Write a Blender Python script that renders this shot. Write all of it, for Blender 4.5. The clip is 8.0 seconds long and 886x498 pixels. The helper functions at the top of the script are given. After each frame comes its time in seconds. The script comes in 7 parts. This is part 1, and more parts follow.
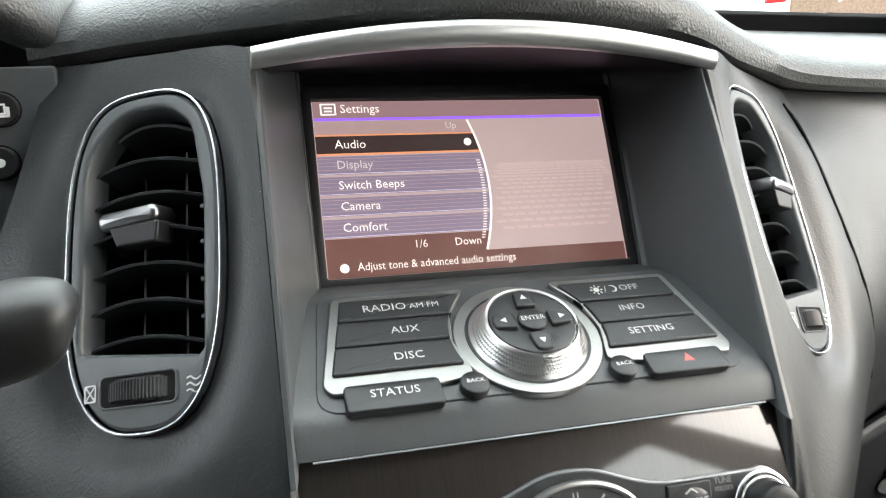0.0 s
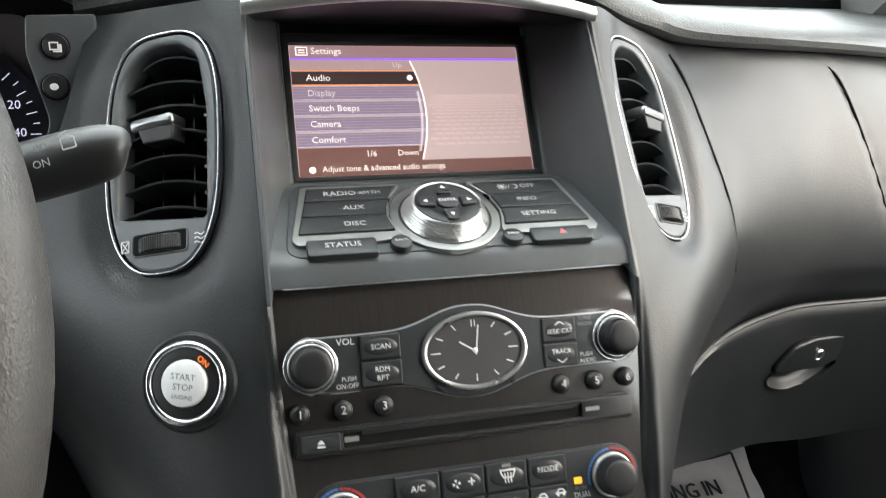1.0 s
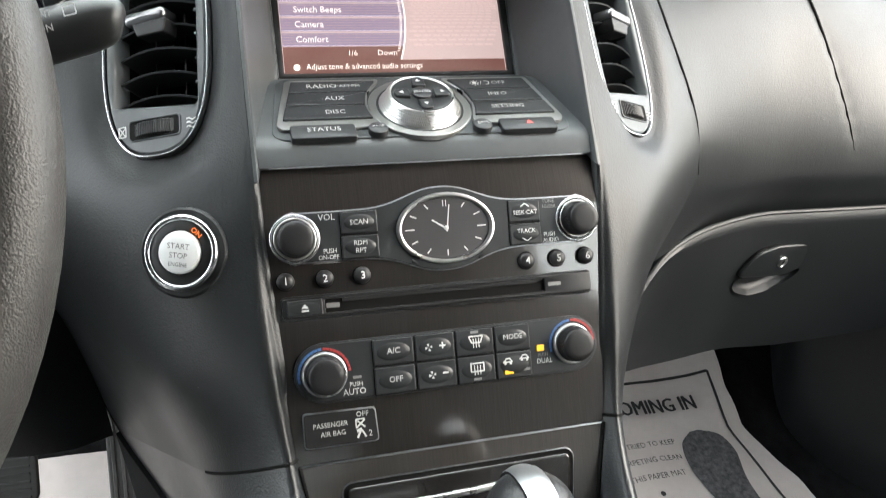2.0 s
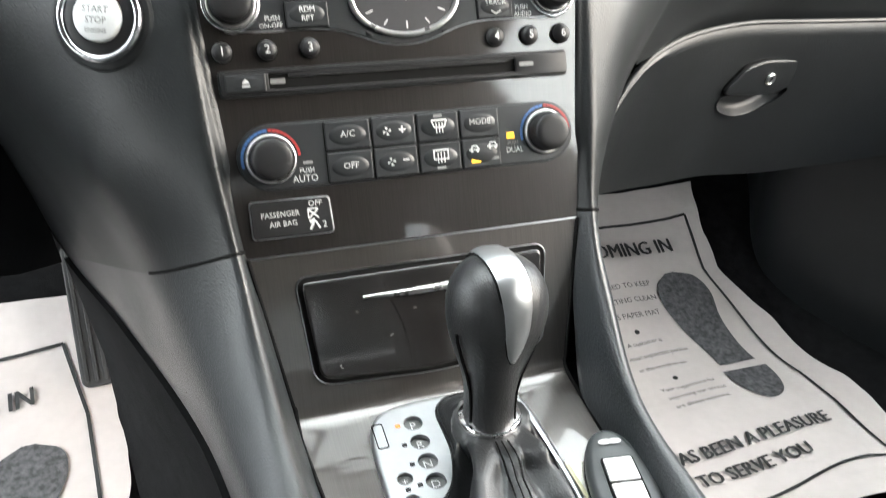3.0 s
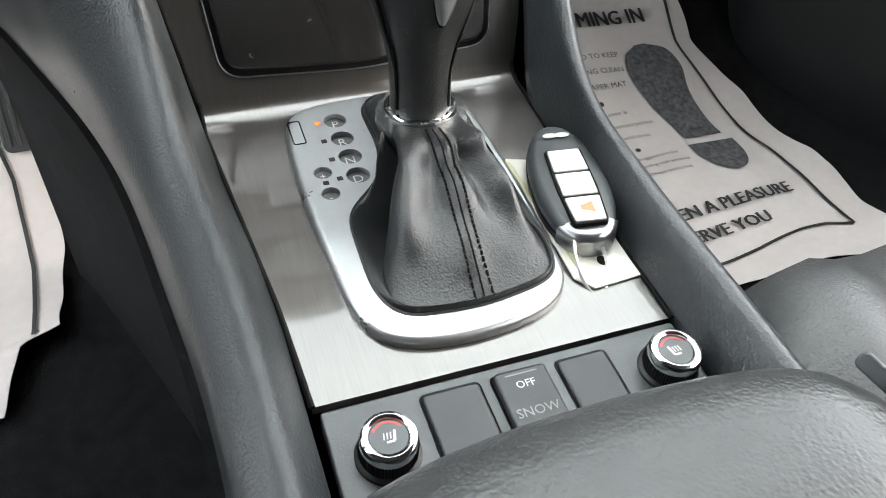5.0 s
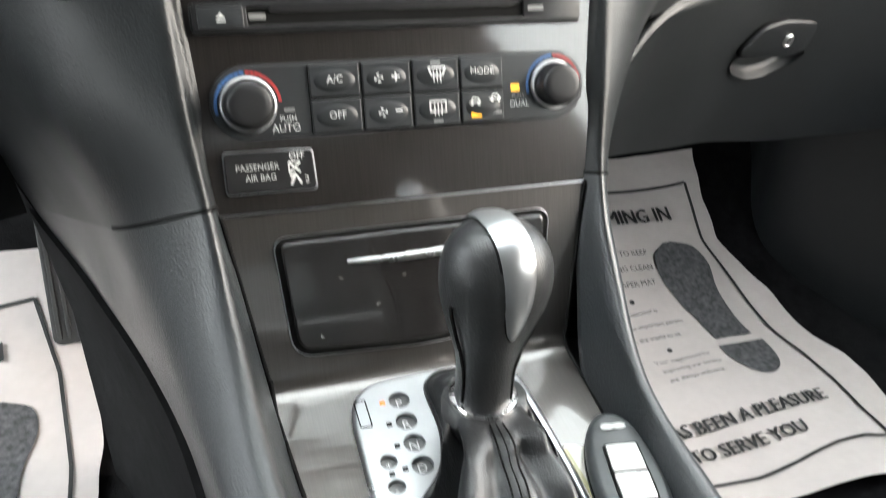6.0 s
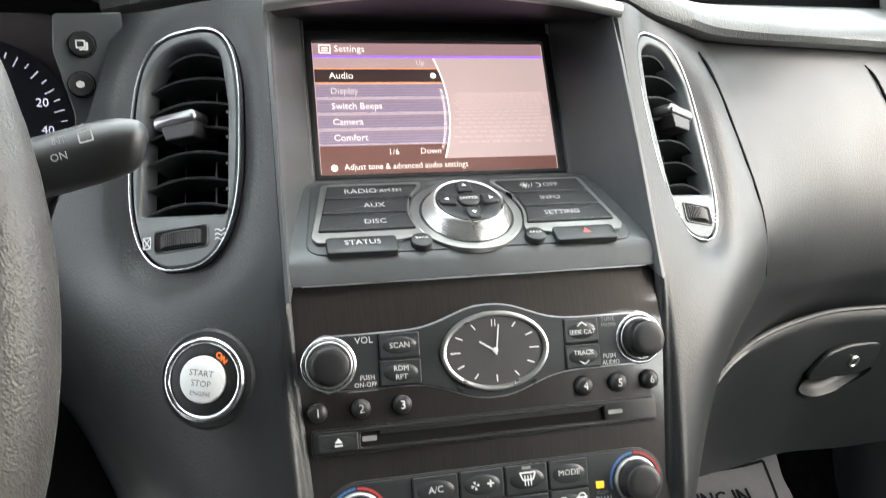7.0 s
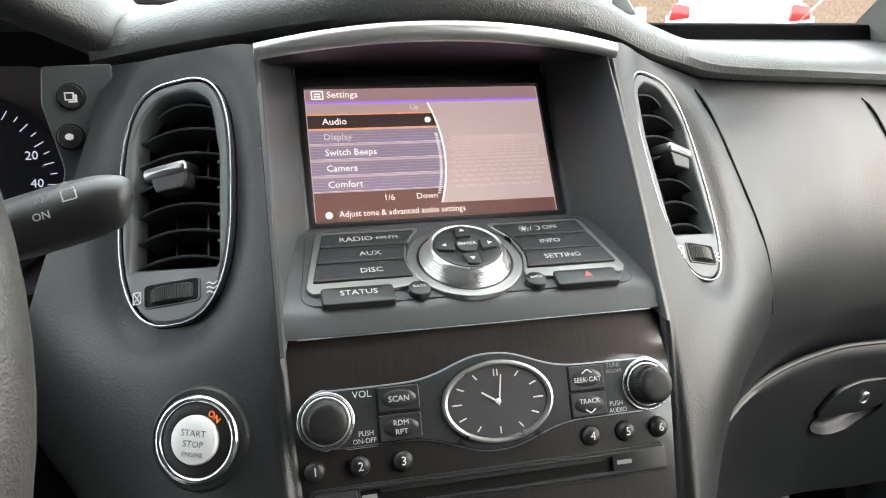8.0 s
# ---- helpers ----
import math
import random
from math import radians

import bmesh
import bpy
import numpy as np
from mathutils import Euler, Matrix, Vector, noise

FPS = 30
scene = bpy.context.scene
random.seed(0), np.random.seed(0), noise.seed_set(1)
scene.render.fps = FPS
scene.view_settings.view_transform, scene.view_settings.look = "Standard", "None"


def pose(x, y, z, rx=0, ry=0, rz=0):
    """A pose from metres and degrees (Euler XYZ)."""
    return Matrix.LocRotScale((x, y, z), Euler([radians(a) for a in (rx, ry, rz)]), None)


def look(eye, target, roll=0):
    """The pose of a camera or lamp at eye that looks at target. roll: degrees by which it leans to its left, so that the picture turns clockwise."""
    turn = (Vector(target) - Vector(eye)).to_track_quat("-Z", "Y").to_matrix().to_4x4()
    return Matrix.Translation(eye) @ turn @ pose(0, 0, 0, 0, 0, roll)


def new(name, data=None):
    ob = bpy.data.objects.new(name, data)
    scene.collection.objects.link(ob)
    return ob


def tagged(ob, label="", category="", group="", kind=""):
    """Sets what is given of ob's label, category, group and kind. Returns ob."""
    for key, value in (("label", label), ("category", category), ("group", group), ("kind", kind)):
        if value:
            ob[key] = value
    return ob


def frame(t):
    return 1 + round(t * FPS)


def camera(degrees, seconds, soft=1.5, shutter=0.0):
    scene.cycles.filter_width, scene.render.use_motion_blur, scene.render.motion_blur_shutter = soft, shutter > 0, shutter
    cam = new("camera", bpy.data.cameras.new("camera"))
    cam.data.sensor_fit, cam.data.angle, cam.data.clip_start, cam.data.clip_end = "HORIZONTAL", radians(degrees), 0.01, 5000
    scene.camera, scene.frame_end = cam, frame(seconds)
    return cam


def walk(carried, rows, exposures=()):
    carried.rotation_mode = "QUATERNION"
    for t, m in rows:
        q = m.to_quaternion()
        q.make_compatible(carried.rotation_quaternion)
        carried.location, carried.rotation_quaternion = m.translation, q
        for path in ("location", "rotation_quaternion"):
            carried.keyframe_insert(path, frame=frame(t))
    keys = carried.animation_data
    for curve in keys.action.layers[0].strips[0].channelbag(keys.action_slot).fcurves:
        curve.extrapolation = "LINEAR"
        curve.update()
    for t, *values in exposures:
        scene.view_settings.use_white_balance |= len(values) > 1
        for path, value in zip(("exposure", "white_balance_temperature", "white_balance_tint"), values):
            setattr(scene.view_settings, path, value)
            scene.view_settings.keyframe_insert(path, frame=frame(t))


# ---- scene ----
cam = camera(59.5, 8.0, soft=1.0, shutter=0.25)
PATH = [
    (0, (-0.1231, 0.0518, 1.1915), (0.4601, 1.9917, 0.5035), 1.8),
    (0.5, (-0.1327, -0.0156, 1.1969), (0.459, 1.92, 0.5035), 2),
    (1, (-0.1241, -0.0809, 1.1851), (0.4537, 1.8472, 0.4575), 2.1),
    (1.2, (-0.1188, -0.1066, 1.183), (0.4601, 1.8173, 0.4447), 2.1),
    (2.3, (-0.1241, -0.1323, 1.1477), (0.4537, 1.7092, 0.2232), 2.3),
    (2.5, (-0.122, -0.1301, 1.1359), (0.4622, 1.6792, 0.1547), 2.3),
    (3, (-0.1081, -0.1237, 1.0963), (0.4869, 1.5861, -0.0443), 2.7),
    (3.5, (-0.0995, -0.1248, 1.0621), (0.4965, 1.4684, -0.2369), 3),
    (4, (-0.0974, -0.1259, 1.0417), (0.4965, 1.3561, -0.3835), 3.8),
    (4.2, (-0.0942, -0.128, 1.0332), (0.4986, 1.3165, -0.4284), 4.1),
    (5.3, (-0.0845, -0.1301, 1.0139), (0.5147, 1.2587, -0.5001), 5.8),
    (5.5, (-0.0867, -0.1227, 1.0203), (0.52, 1.3208, -0.4381), 5.7),
    (6, (-0.0995, -0.0927, 1.076), (0.5104, 1.5519, -0.1502), 5),
    (6.1, (-0.1027, -0.0884, 1.0867), (0.505, 1.6, -0.0786), 4.8),
    (6.4, (-0.1156, -0.0799, 1.1284), (0.4826, 1.737, 0.1697), 3.5),
    (6.5, (-0.1124, -0.0788, 1.1477), (0.4569, 1.7659, 0.2253), 3.6),
    (7, (-0.1177, -0.0788, 1.1808), (0.3788, 1.874, 0.4607), 1.7),
    (7.5, (-0.1198, -0.0777, 1.1883), (0.3435, 1.9157, 0.5613), 0.6),
    (8, (-0.1145, -0.067, 1.183), (0.3916, 1.9157, 0.5581), 0.4),
]
walk(cam, [(t, look(eye, target, roll)) for t, eye, target, roll in PATH],
     exposures=[(0, 2.3), (1.0, 2.4), (2.5, 2.88), (3.0, 3.06), (3.5, 2.98), (4.0, 2.82), (5.5, 2.66), (6.0, 2.92), (6.5, 3.05), (7.0, 2.72), (7.5, 2.45), (8.0, 2.38)])

# ---- light: bright overcast sky through the car's windows ----
world = bpy.data.worlds.new("world")
scene.world = world
world.use_nodes = True
wn = world.node_tree.nodes
sky = wn.new("ShaderNodeTexSky")
sky.sky_type = "NISHITA"
sky.sun_disc = False
sky.sun_elevation, sky.sun_rotation = radians(31), radians(114)
sky.dust_density, sky.ozone_density, sky.air_density = 4.0, 1.0, 1.0
haze = wn.new("ShaderNodeMixRGB")
haze.inputs[0].default_value = 0.75
haze.inputs[2].default_value = (8.9, 9.3, 9.25, 1)
world.node_tree.links.new(sky.outputs[0], haze.inputs[1])
world.node_tree.links.new(haze.outputs[0], wn["Background"].inputs[0])
wn["Background"].inputs[1].default_value = 0.15
sun = new("sun", bpy.data.lights.new("sun", "SUN"))
sun.data.energy, sun.data.angle, sun.data.color = 0.3, radians(50), (1.0, 0.95, 0.9)
sun.rotation_euler = Vector((0.80, -0.35, 0.52)).to_track_quat("Z", "Y").to_euler()


# ---- materials ----
def mat(name, color, rough=0.5, metal=0.0, coat=0.0, vary=0.0, vscale=40.0, bump=0.0, bscale=900.0, kind="noise", stretch=(1, 1, 1),
        rvary=0.0, dirt=0.0, spec=0.5, coat_rough=0.05, detail=4.0):
    """Node material: base colour with large and small variation, grain bump, roughness variation, pale dust specks."""
    m = bpy.data.materials.new(name)
    m.use_nodes = True
    nt = m.node_tree
    b = nt.nodes["Principled BSDF"]
    b.inputs["Base Color"].default_value = (*color, 1)
    b.inputs["Roughness"].default_value = rough
    b.inputs["Metallic"].default_value = metal
    b.inputs["Coat Weight"].default_value = coat
    b.inputs["Coat Roughness"].default_value = coat_rough
    b.inputs["Specular IOR Level"].default_value = spec
    co = nt.nodes.new("ShaderNodeTexCoord")
    mp = nt.nodes.new("ShaderNodeMapping")
    mp.inputs["Scale"].default_value = stretch
    nt.links.new(co.outputs["Object"], mp.inputs[0])

    def tex(scale, det=4.0):
        n = nt.nodes.new("ShaderNodeTexNoise")
        n.inputs["Scale"].default_value = scale
        n.inputs["Detail"].default_value = det
        nt.links.new(mp.outputs[0], n.inputs["Vector"])
        return n.outputs["Fac"]

    def ramp(src, lo, hi):
        r = nt.nodes.new("ShaderNodeMapRange")
        r.inputs["From Min"].default_value, r.inputs["From Max"].default_value = 0.3, 0.7
        r.inputs["To Min"].default_value, r.inputs["To Max"].default_value = lo, hi
        nt.links.new(src, r.inputs["Value"])
        return r.outputs[0]

    col = None
    if vary:
        a = ramp(tex(vscale), 1 - vary, 1 + vary)
        c = ramp(tex(vscale * 9), 1 - vary * 0.5, 1 + vary * 0.5)
        mul = nt.nodes.new("ShaderNodeMath")
        mul.operation = "MULTIPLY"
        nt.links.new(a, mul.inputs[0])
        nt.links.new(c, mul.inputs[1])
        hsv = nt.nodes.new("ShaderNodeHueSaturation")
        hsv.inputs["Color"].default_value = (*color, 1)
        nt.links.new(mul.outputs[0], hsv.inputs["Value"])
        col = hsv.outputs[0]
    if dirt:
        v = nt.nodes.new("ShaderNodeTexVoronoi")
        v.inputs["Scale"].default_value = 55
        nt.links.new(co.outputs["Object"], v.inputs["Vector"])
        lt = nt.nodes.new("ShaderNodeMath")
        lt.operation = "LESS_THAN"
        lt.inputs[1].default_value = 0.035 * dirt
        nt.links.new(v.outputs["Distance"], lt.inputs[0])
        mx = nt.nodes.new("ShaderNodeMixRGB")
        mx.inputs[1].default_value = (*color, 1)
        mx.inputs[2].default_value = (0.35, 0.35, 0.34, 1)
        if col:
            nt.links.new(col, mx.inputs[1])
        nt.links.new(lt.outputs[0], mx.inputs[0])
        col = mx.outputs[0]
    if col:
        nt.links.new(col, b.inputs["Base Color"])
    if rvary:
        nt.links.new(ramp(tex(vscale * 0.7, 5), max(0.02, rough - rvary), rough + rvary), b.inputs["Roughness"])
    if bump:
        bp = nt.nodes.new("ShaderNodeBump")
        bp.inputs["Strength"].default_value = bump
        bp.inputs["Distance"].default_value = 0.0006
        if kind == "grain":
            v = nt.nodes.new("ShaderNodeTexVoronoi")
            v.feature = "SMOOTH_F1"
            v.inputs["Scale"].default_value = bscale
            nt.links.new(mp.outputs[0], v.inputs["Vector"])
            mixn = nt.nodes.new("ShaderNodeMath")
            mixn.operation = "ADD"
            nt.links.new(v.outputs["Distance"], mixn.inputs[0])
            nt.links.new(tex(bscale * 0.45, 3), mixn.inputs[1])
            nt.links.new(mixn.outputs[0], bp.inputs["Height"])
        else:
            nt.links.new(tex(bscale, detail), bp.inputs["Height"])
        nt.links.new(bp.outputs[0], b.inputs["Normal"])
    return m


def glow(name, color, strength):
    m = bpy.data.materials.new(name)
    m.use_nodes = True
    b = m.node_tree.nodes["Principled BSDF"]
    b.inputs["Base Color"].default_value = (*[c * 0.3 for c in color], 1)
    b.inputs["Emission Color"].default_value = (*color, 1)
    b.inputs["Emission Strength"].default_value = strength
    b.inputs["Roughness"].default_value = 0.4
    return m


M_SOFT = mat("soft_plastic", (0.0115, 0.0128, 0.0138), 0.40, vary=0.10, vscale=18, bump=0.22, bscale=1000, kind="grain", rvary=0.05, dirt=0.35, spec=0.38)
M_PAD = mat("padded_vinyl", (0.038, 0.041, 0.0405), 0.42, vary=0.12, vscale=14, bump=0.60, bscale=800, kind="grain", rvary=0.05, spec=0.45)
M_RAIL = mat("rail_vinyl", (0.018, 0.020, 0.0218), 0.33, vary=0.10, vscale=20, bump=0.30, bscale=1000, kind="grain", rvary=0.06, dirt=0.25)
M_GREY = mat("grey_plastic", (0.050, 0.055, 0.058), 0.36, vary=0.08, vscale=25, bump=0.12, bscale=1500, rvary=0.05)
M_BTN = mat("button_plastic", (0.017, 0.0185, 0.020), 0.34, vary=0.08, vscale=60, bump=0.05, bscale=1500, rvary=0.05, spec=0.42)
# Near-black for joints and stitches; also colours shade into gaps, slots and ducts.
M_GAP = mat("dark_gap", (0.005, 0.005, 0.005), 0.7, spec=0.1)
M_BLACK = mat("black_plastic", (0.012, 0.012, 0.013), 0.40, vary=0.1, vscale=40, bump=0.08, bscale=1200, spec=0.32)
M_WOOD = mat("dark_wood_trim", (0.028, 0.0245, 0.023), 0.34, metal=0.6, coat=1.0, vary=0.14, vscale=38, stretch=(40, 1, 1), coat_rough=0.08, spec=0.2)
M_PLATE = mat("console_wood_trim", (0.078, 0.071, 0.066), 0.33, metal=0.75, coat=1.0, vary=0.09, vscale=38, stretch=(40, 1, 1), coat_rough=0.06)
M_WOOD.node_tree.nodes["Principled BSDF"].inputs["Coat IOR"].default_value = 1.65
M_PLATE.node_tree.nodes["Principled BSDF"].inputs["Coat IOR"].default_value = 1.7
M_DOOR = mat("gloss_lid", (0.013, 0.012, 0.012), 0.2, coat=1.0, vary=0.25, vscale=30, stretch=(2, 2, 2), coat_rough=0.05, dirt=0.5)
M_ALU = mat("satin_aluminium", (0.62, 0.62, 0.61), 0.30, metal=1.0, vary=0.05, vscale=30, bump=0.06, bscale=1800, rvary=0.05)
M_STRIP = mat("satin_trim_strip", (0.60, 0.60, 0.59), 0.36, metal=1.0, vary=0.03, vscale=40)
M_RING = mat("polished_ring", (0.74, 0.75, 0.77), 0.17, metal=1.0, vary=0.03, vscale=50)
M_KRING = mat("dark_satin_ring", (0.34, 0.345, 0.36), 0.28, metal=1.0, vary=0.05, vscale=60)
M_FRIT = mat("black_glass_band", (0.004, 0.004, 0.004), 0.9, spec=0.03)
M_BLADE = mat("blade_silver", (0.42, 0.43, 0.44), 0.30, metal=0.9, vary=0.04, vscale=40)
M_WELL = mat("gate_well", (0.13, 0.13, 0.132), 0.35, metal=0.3, vary=0.1, vscale=80)
M_GATE = mat("gate_silver", (0.40, 0.41, 0.42), 0.30, metal=0.9, vary=0.04, vscale=30, bump=0.05, bscale=1800, rvary=0.04)
M_STALK = mat("stalk_plastic", (0.015, 0.016, 0.016), 0.42, vary=0.08, vscale=40, bump=0.12, bscale=1300)
M_VRING = mat("vent_chrome", (0.50, 0.51, 0.53), 0.22, metal=1.0, vary=0.04, vscale=60)
M_SLIDER = mat("slider_silver", (0.26, 0.26, 0.27), 0.30, metal=1.0, vary=0.05, vscale=60)
M_SHELFRING = mat("control_frame_silver", (0.30, 0.302, 0.292), 0.30, metal=0.9, vary=0.05, vscale=60, bump=0.04, bscale=1800)
M_CHROME = mat("chrome", (0.78, 0.78, 0.79), 0.08, metal=1.0, vary=0.03, vscale=50, rvary=0.03)
M_LEATHER = mat("shifter_leather", (0.019, 0.0195, 0.0205), 0.36, vary=0.12, vscale=40, bump=0.28, bscale=1150, kind="grain", rvary=0.06)
M_SEAT = mat("seat_leather", (0.033, 0.034, 0.0352), 0.36, vary=0.12, vscale=12, bump=0.42, bscale=700, kind="grain", rvary=0.06)
M_CARPET = mat("carpet", (0.008, 0.008, 0.0085), 0.95, vary=0.35, vscale=60, bump=1.0, bscale=500, spec=0.08)
M_PAPER = mat("paper_mat", (0.54, 0.492, 0.47), 0.8, vary=0.06, vscale=9, bump=0.25, bscale=60, spec=0.2)
M_INK = mat("black_print", (0.02, 0.02, 0.02), 0.7, vary=0.2, vscale=80)
M_SHOE = mat("grey_print", (0.075, 0.075, 0.078), 0.8, vary=0.55, vscale=160)
M_WHITE = mat("white_legend", (0.60, 0.60, 0.59), 0.5)
M_DIM = mat("pale_grey_legend", (0.50, 0.505, 0.50), 0.5)
M_GREYTXT = mat("grey_legend", (0.20, 0.20, 0.20), 0.5)
M_ENGRAVED = mat("engraved_legend", (0.10, 0.10, 0.10), 0.5)
M_RED = mat("red_legend", (0.42, 0.06, 0.05), 0.4)
M_ALARM = mat("orange_legend", (0.55, 0.17, 0.06), 0.4)
M_REDP = mat("red_print", (0.34, 0.035, 0.035), 0.4)
M_BLUEP = mat("blue_print", (0.05, 0.13, 0.32), 0.4)
M_AMBER = glow("amber_lamp", (1.0, 0.50, 0.03), 0.24)
M_ORANGE = glow("orange_lamp", (1.0, 0.20, 0.03), 0.30)
M_CAP = mat("silver_cap", (0.62, 0.63, 0.63), 0.42, metal=0.1, vary=0.05, vscale=80)
M_FOBSILVER = mat("fob_silver", (0.44, 0.44, 0.435), 0.38, metal=0.2, vary=0.04, vscale=60)
M_TAG = mat("plastic_tag", (0.68, 0.67, 0.60), 0.25, coat=0.6, vary=0.06, vscale=30)
M_TAGY = mat("tag_yellow", (0.46, 0.44, 0.26), 0.4)
M_RIM = mat("wheel_leather", (0.040, 0.038, 0.036), 0.42, vary=0.12, vscale=20, bump=0.35, bscale=1500, kind="grain")
M_CLUSTER = mat("cluster_face", (0.012, 0.012, 0.02), 0.3)
M_HEAD = mat("headliner", (0.10, 0.098, 0.095), 0.9, vary=0.06, vscale=30, bump=0.3, bscale=500)
M_CARW = mat("white_car_paint", (0.80, 0.80, 0.80), 0.25, coat=0.8, vary=0.02, vscale=3)
M_TAIL = mat("tail_lamp", (0.62, 0.02, 0.02), 0.15, coat=0.6, vary=0.15, vscale=20)
M_GLASSD = mat("dark_car_glass", (0.05, 0.06, 0.06), 0.05, coat=1.0)
M_TYRE = mat("tyre", (0.02, 0.02, 0.02), 0.8, vary=0.2, vscale=30)
M_RUBBER = mat("pedal_rubber", (0.035, 0.035, 0.035), 0.6, vary=0.15, vscale=30)
M_ASPH = mat("asphalt", (0.055, 0.055, 0.055), 0.9, vary=0.3, vscale=2, bump=0.6, bscale=60)
M_BRICK = mat("brown_wall", (0.20, 0.14, 0.10), 0.85, vary=0.25, vscale=6, bump=0.4, bscale=30)
M_SCR = {}
for _n, _c, _s in (("base", (0.36, 0.262, 0.255), 0.66), ("head", (0.27, 0.16, 0.17), 0.55), ("line", (0.20, 0.08, 0.65), 0.9), ("row", (0.19, 0.145, 0.215), 0.60), ("rowl", (0.50, 0.42, 0.52), 0.7),
                   ("sel", (0.05, 0.03, 0.03), 0.4), ("selb", (0.65, 0.25, 0.12), 0.6), ("foot", (0.14, 0.06, 0.05), 0.5), ("text", (0.74, 0.66, 0.62), 0.74), ("dim", (0.52, 0.45, 0.44), 0.65),
                   ("tile", (0.40, 0.285, 0.275), 0.72), ("off", (0.09, 0.05, 0.05), 0.3), ("up", (0.33, 0.22, 0.22), 0.6)):
    M_SCR[_n] = glow("display_" + _n, _c, _s * 0.46)
mg = bpy.data.materials.new("windscreen_glass")
mg.use_nodes = True
_b = mg.node_tree.nodes["Principled BSDF"]
_b.inputs["Base Color"].default_value = (0.95, 0.98, 0.96, 1)
_b.inputs["Roughness"].default_value = 0.0
_b.inputs["Transmission Weight"].default_value = 1.0
_b.inputs["IOR"].default_value = 1.05
M_GLASS = mg


# ---- building helpers ----
def part(name, bm, material, parent=None, label="", smooth=True, auto=40):
    """Link a bmesh as one mesh object under a parent (or alone)."""
    me = bpy.data.meshes.new(name)
    bmesh.ops.recalc_face_normals(bm, faces=bm.faces)
    bm.to_mesh(me)
    bm.free()
    return link_mesh(name, me, material, parent, label, smooth, auto)


def link_mesh(name, me, material, parent=None, label="", smooth=True, auto=40):
    me.materials.clear()
    me.materials.append(material)
    if smooth:
        me.shade_smooth()
        me.set_sharp_from_angle(angle=radians(auto))
    ob = new(name, me)
    if parent:
        ob.parent = parent
    if label:
        ob["label"] = label
    return ob


def empty(name, at, label, category, group="", kind=""):
    ob = new(name)
    ob.empty_display_size = 0.01
    tagged(ob, label, category, group, kind)
    return ob


def axes(o, u, v):
    """A flat working frame: origin, direction across, direction up; its third axis points out of the face."""
    u = Vector(u).normalized()
    v = Vector(v)
    v = (v - u * v.dot(u)).normalized()
    n = u.cross(v)
    m = Matrix((u, v, n)).transposed().to_4x4()
    m.translation = Vector(o)
    return m


def mm(bm, m):
    """Millimetres in the working frame m to metres in the world."""
    bmesh.ops.scale(bm, vec=(0.001, 0.001, 0.001), verts=bm.verts)
    bm.transform(m)
    return bm


def rrect(cx, cy, w, h, r, n=5):
    r = min(r, w / 2 - 1e-3, h / 2 - 1e-3)
    out = []
    for sx, sy, a0 in ((1, 1, 0), (-1, 1, 90), (-1, -1, 180), (1, -1, 270)):
        for i in range(n + 1):
            a = radians(a0 + 90 * i / n)
            out.append((cx + sx * (w / 2 - r) + r * math.cos(a), cy + sy * (h / 2 - r) + r * math.sin(a)))
    return out


def oval(cx, cy, rx, ry, n=48):
    return [(cx + rx * math.cos(2 * math.pi * i / n), cy + ry * math.sin(2 * math.pi * i / n)) for i in range(n)]


def rpoly(pts, r, n=5):
    """Polygon (counter-clockwise) with rounded corners; r may be one radius or one for each corner."""
    out, k = [], len(pts)
    for i in range(k):
        p, a, b = Vector(pts[i]), Vector(pts[i - 1]), Vector(pts[(i + 1) % k])
        rr = r[i] if isinstance(r, (list, tuple)) else r
        d1, d2 = (a - p).normalized(), (b - p).normalized()
        ang = d1.angle(d2)
        cut = min(rr / math.tan(ang / 2), (a - p).length * 0.48, (b - p).length * 0.48)
        q1, q2 = p + d1 * cut, p + d2 * cut
        for j in range(n + 1):
            t = j / n
            out.append(tuple((1 - t) ** 2 * q1 + 2 * t * (1 - t) * p + t * t * q2))
    return out


def inset(o, d):
    """Outline moved inward by d (outline counter-clockwise)."""
    k, out = len(o), []
    for i in range(k):
        a, p, b = Vector(o[i - 1]), Vector(o[i]), Vector(o[(i + 1) % k])
        e1, e2 = (p - a), (b - p)
        e1 = e1.normalized() if e1.length > 1e-9 else e2.normalized()
        e2 = e2.normalized() if e2.length > 1e-9 else e1
        t = (e1 + e2)
        t = t.normalized() if t.length > 1e-6 else e1
        nrm = Vector((-t.y, t.x))
        s = 1 / max(0.5, nrm.dot(Vector((-e1.y, e1.x))))
        out.append(tuple(p + nrm * d * s))
    return out


def rings(bm, loops, cap0=False, cap1=True):
    """Join closed rings of points, first to last."""
    vs = [[bm.verts.new(p) for p in lp] for lp in loops]
    for a, b in zip(vs, vs[1:]):
        k = len(a)
        for i in range(k):
            bm.faces.new((a[i], a[(i + 1) % k], b[(i + 1) % k], b[i]))
    if cap0:
        bm.faces.new(vs[0][::-1])
    if cap1:
        bm.faces.new(vs[-1])
    return vs


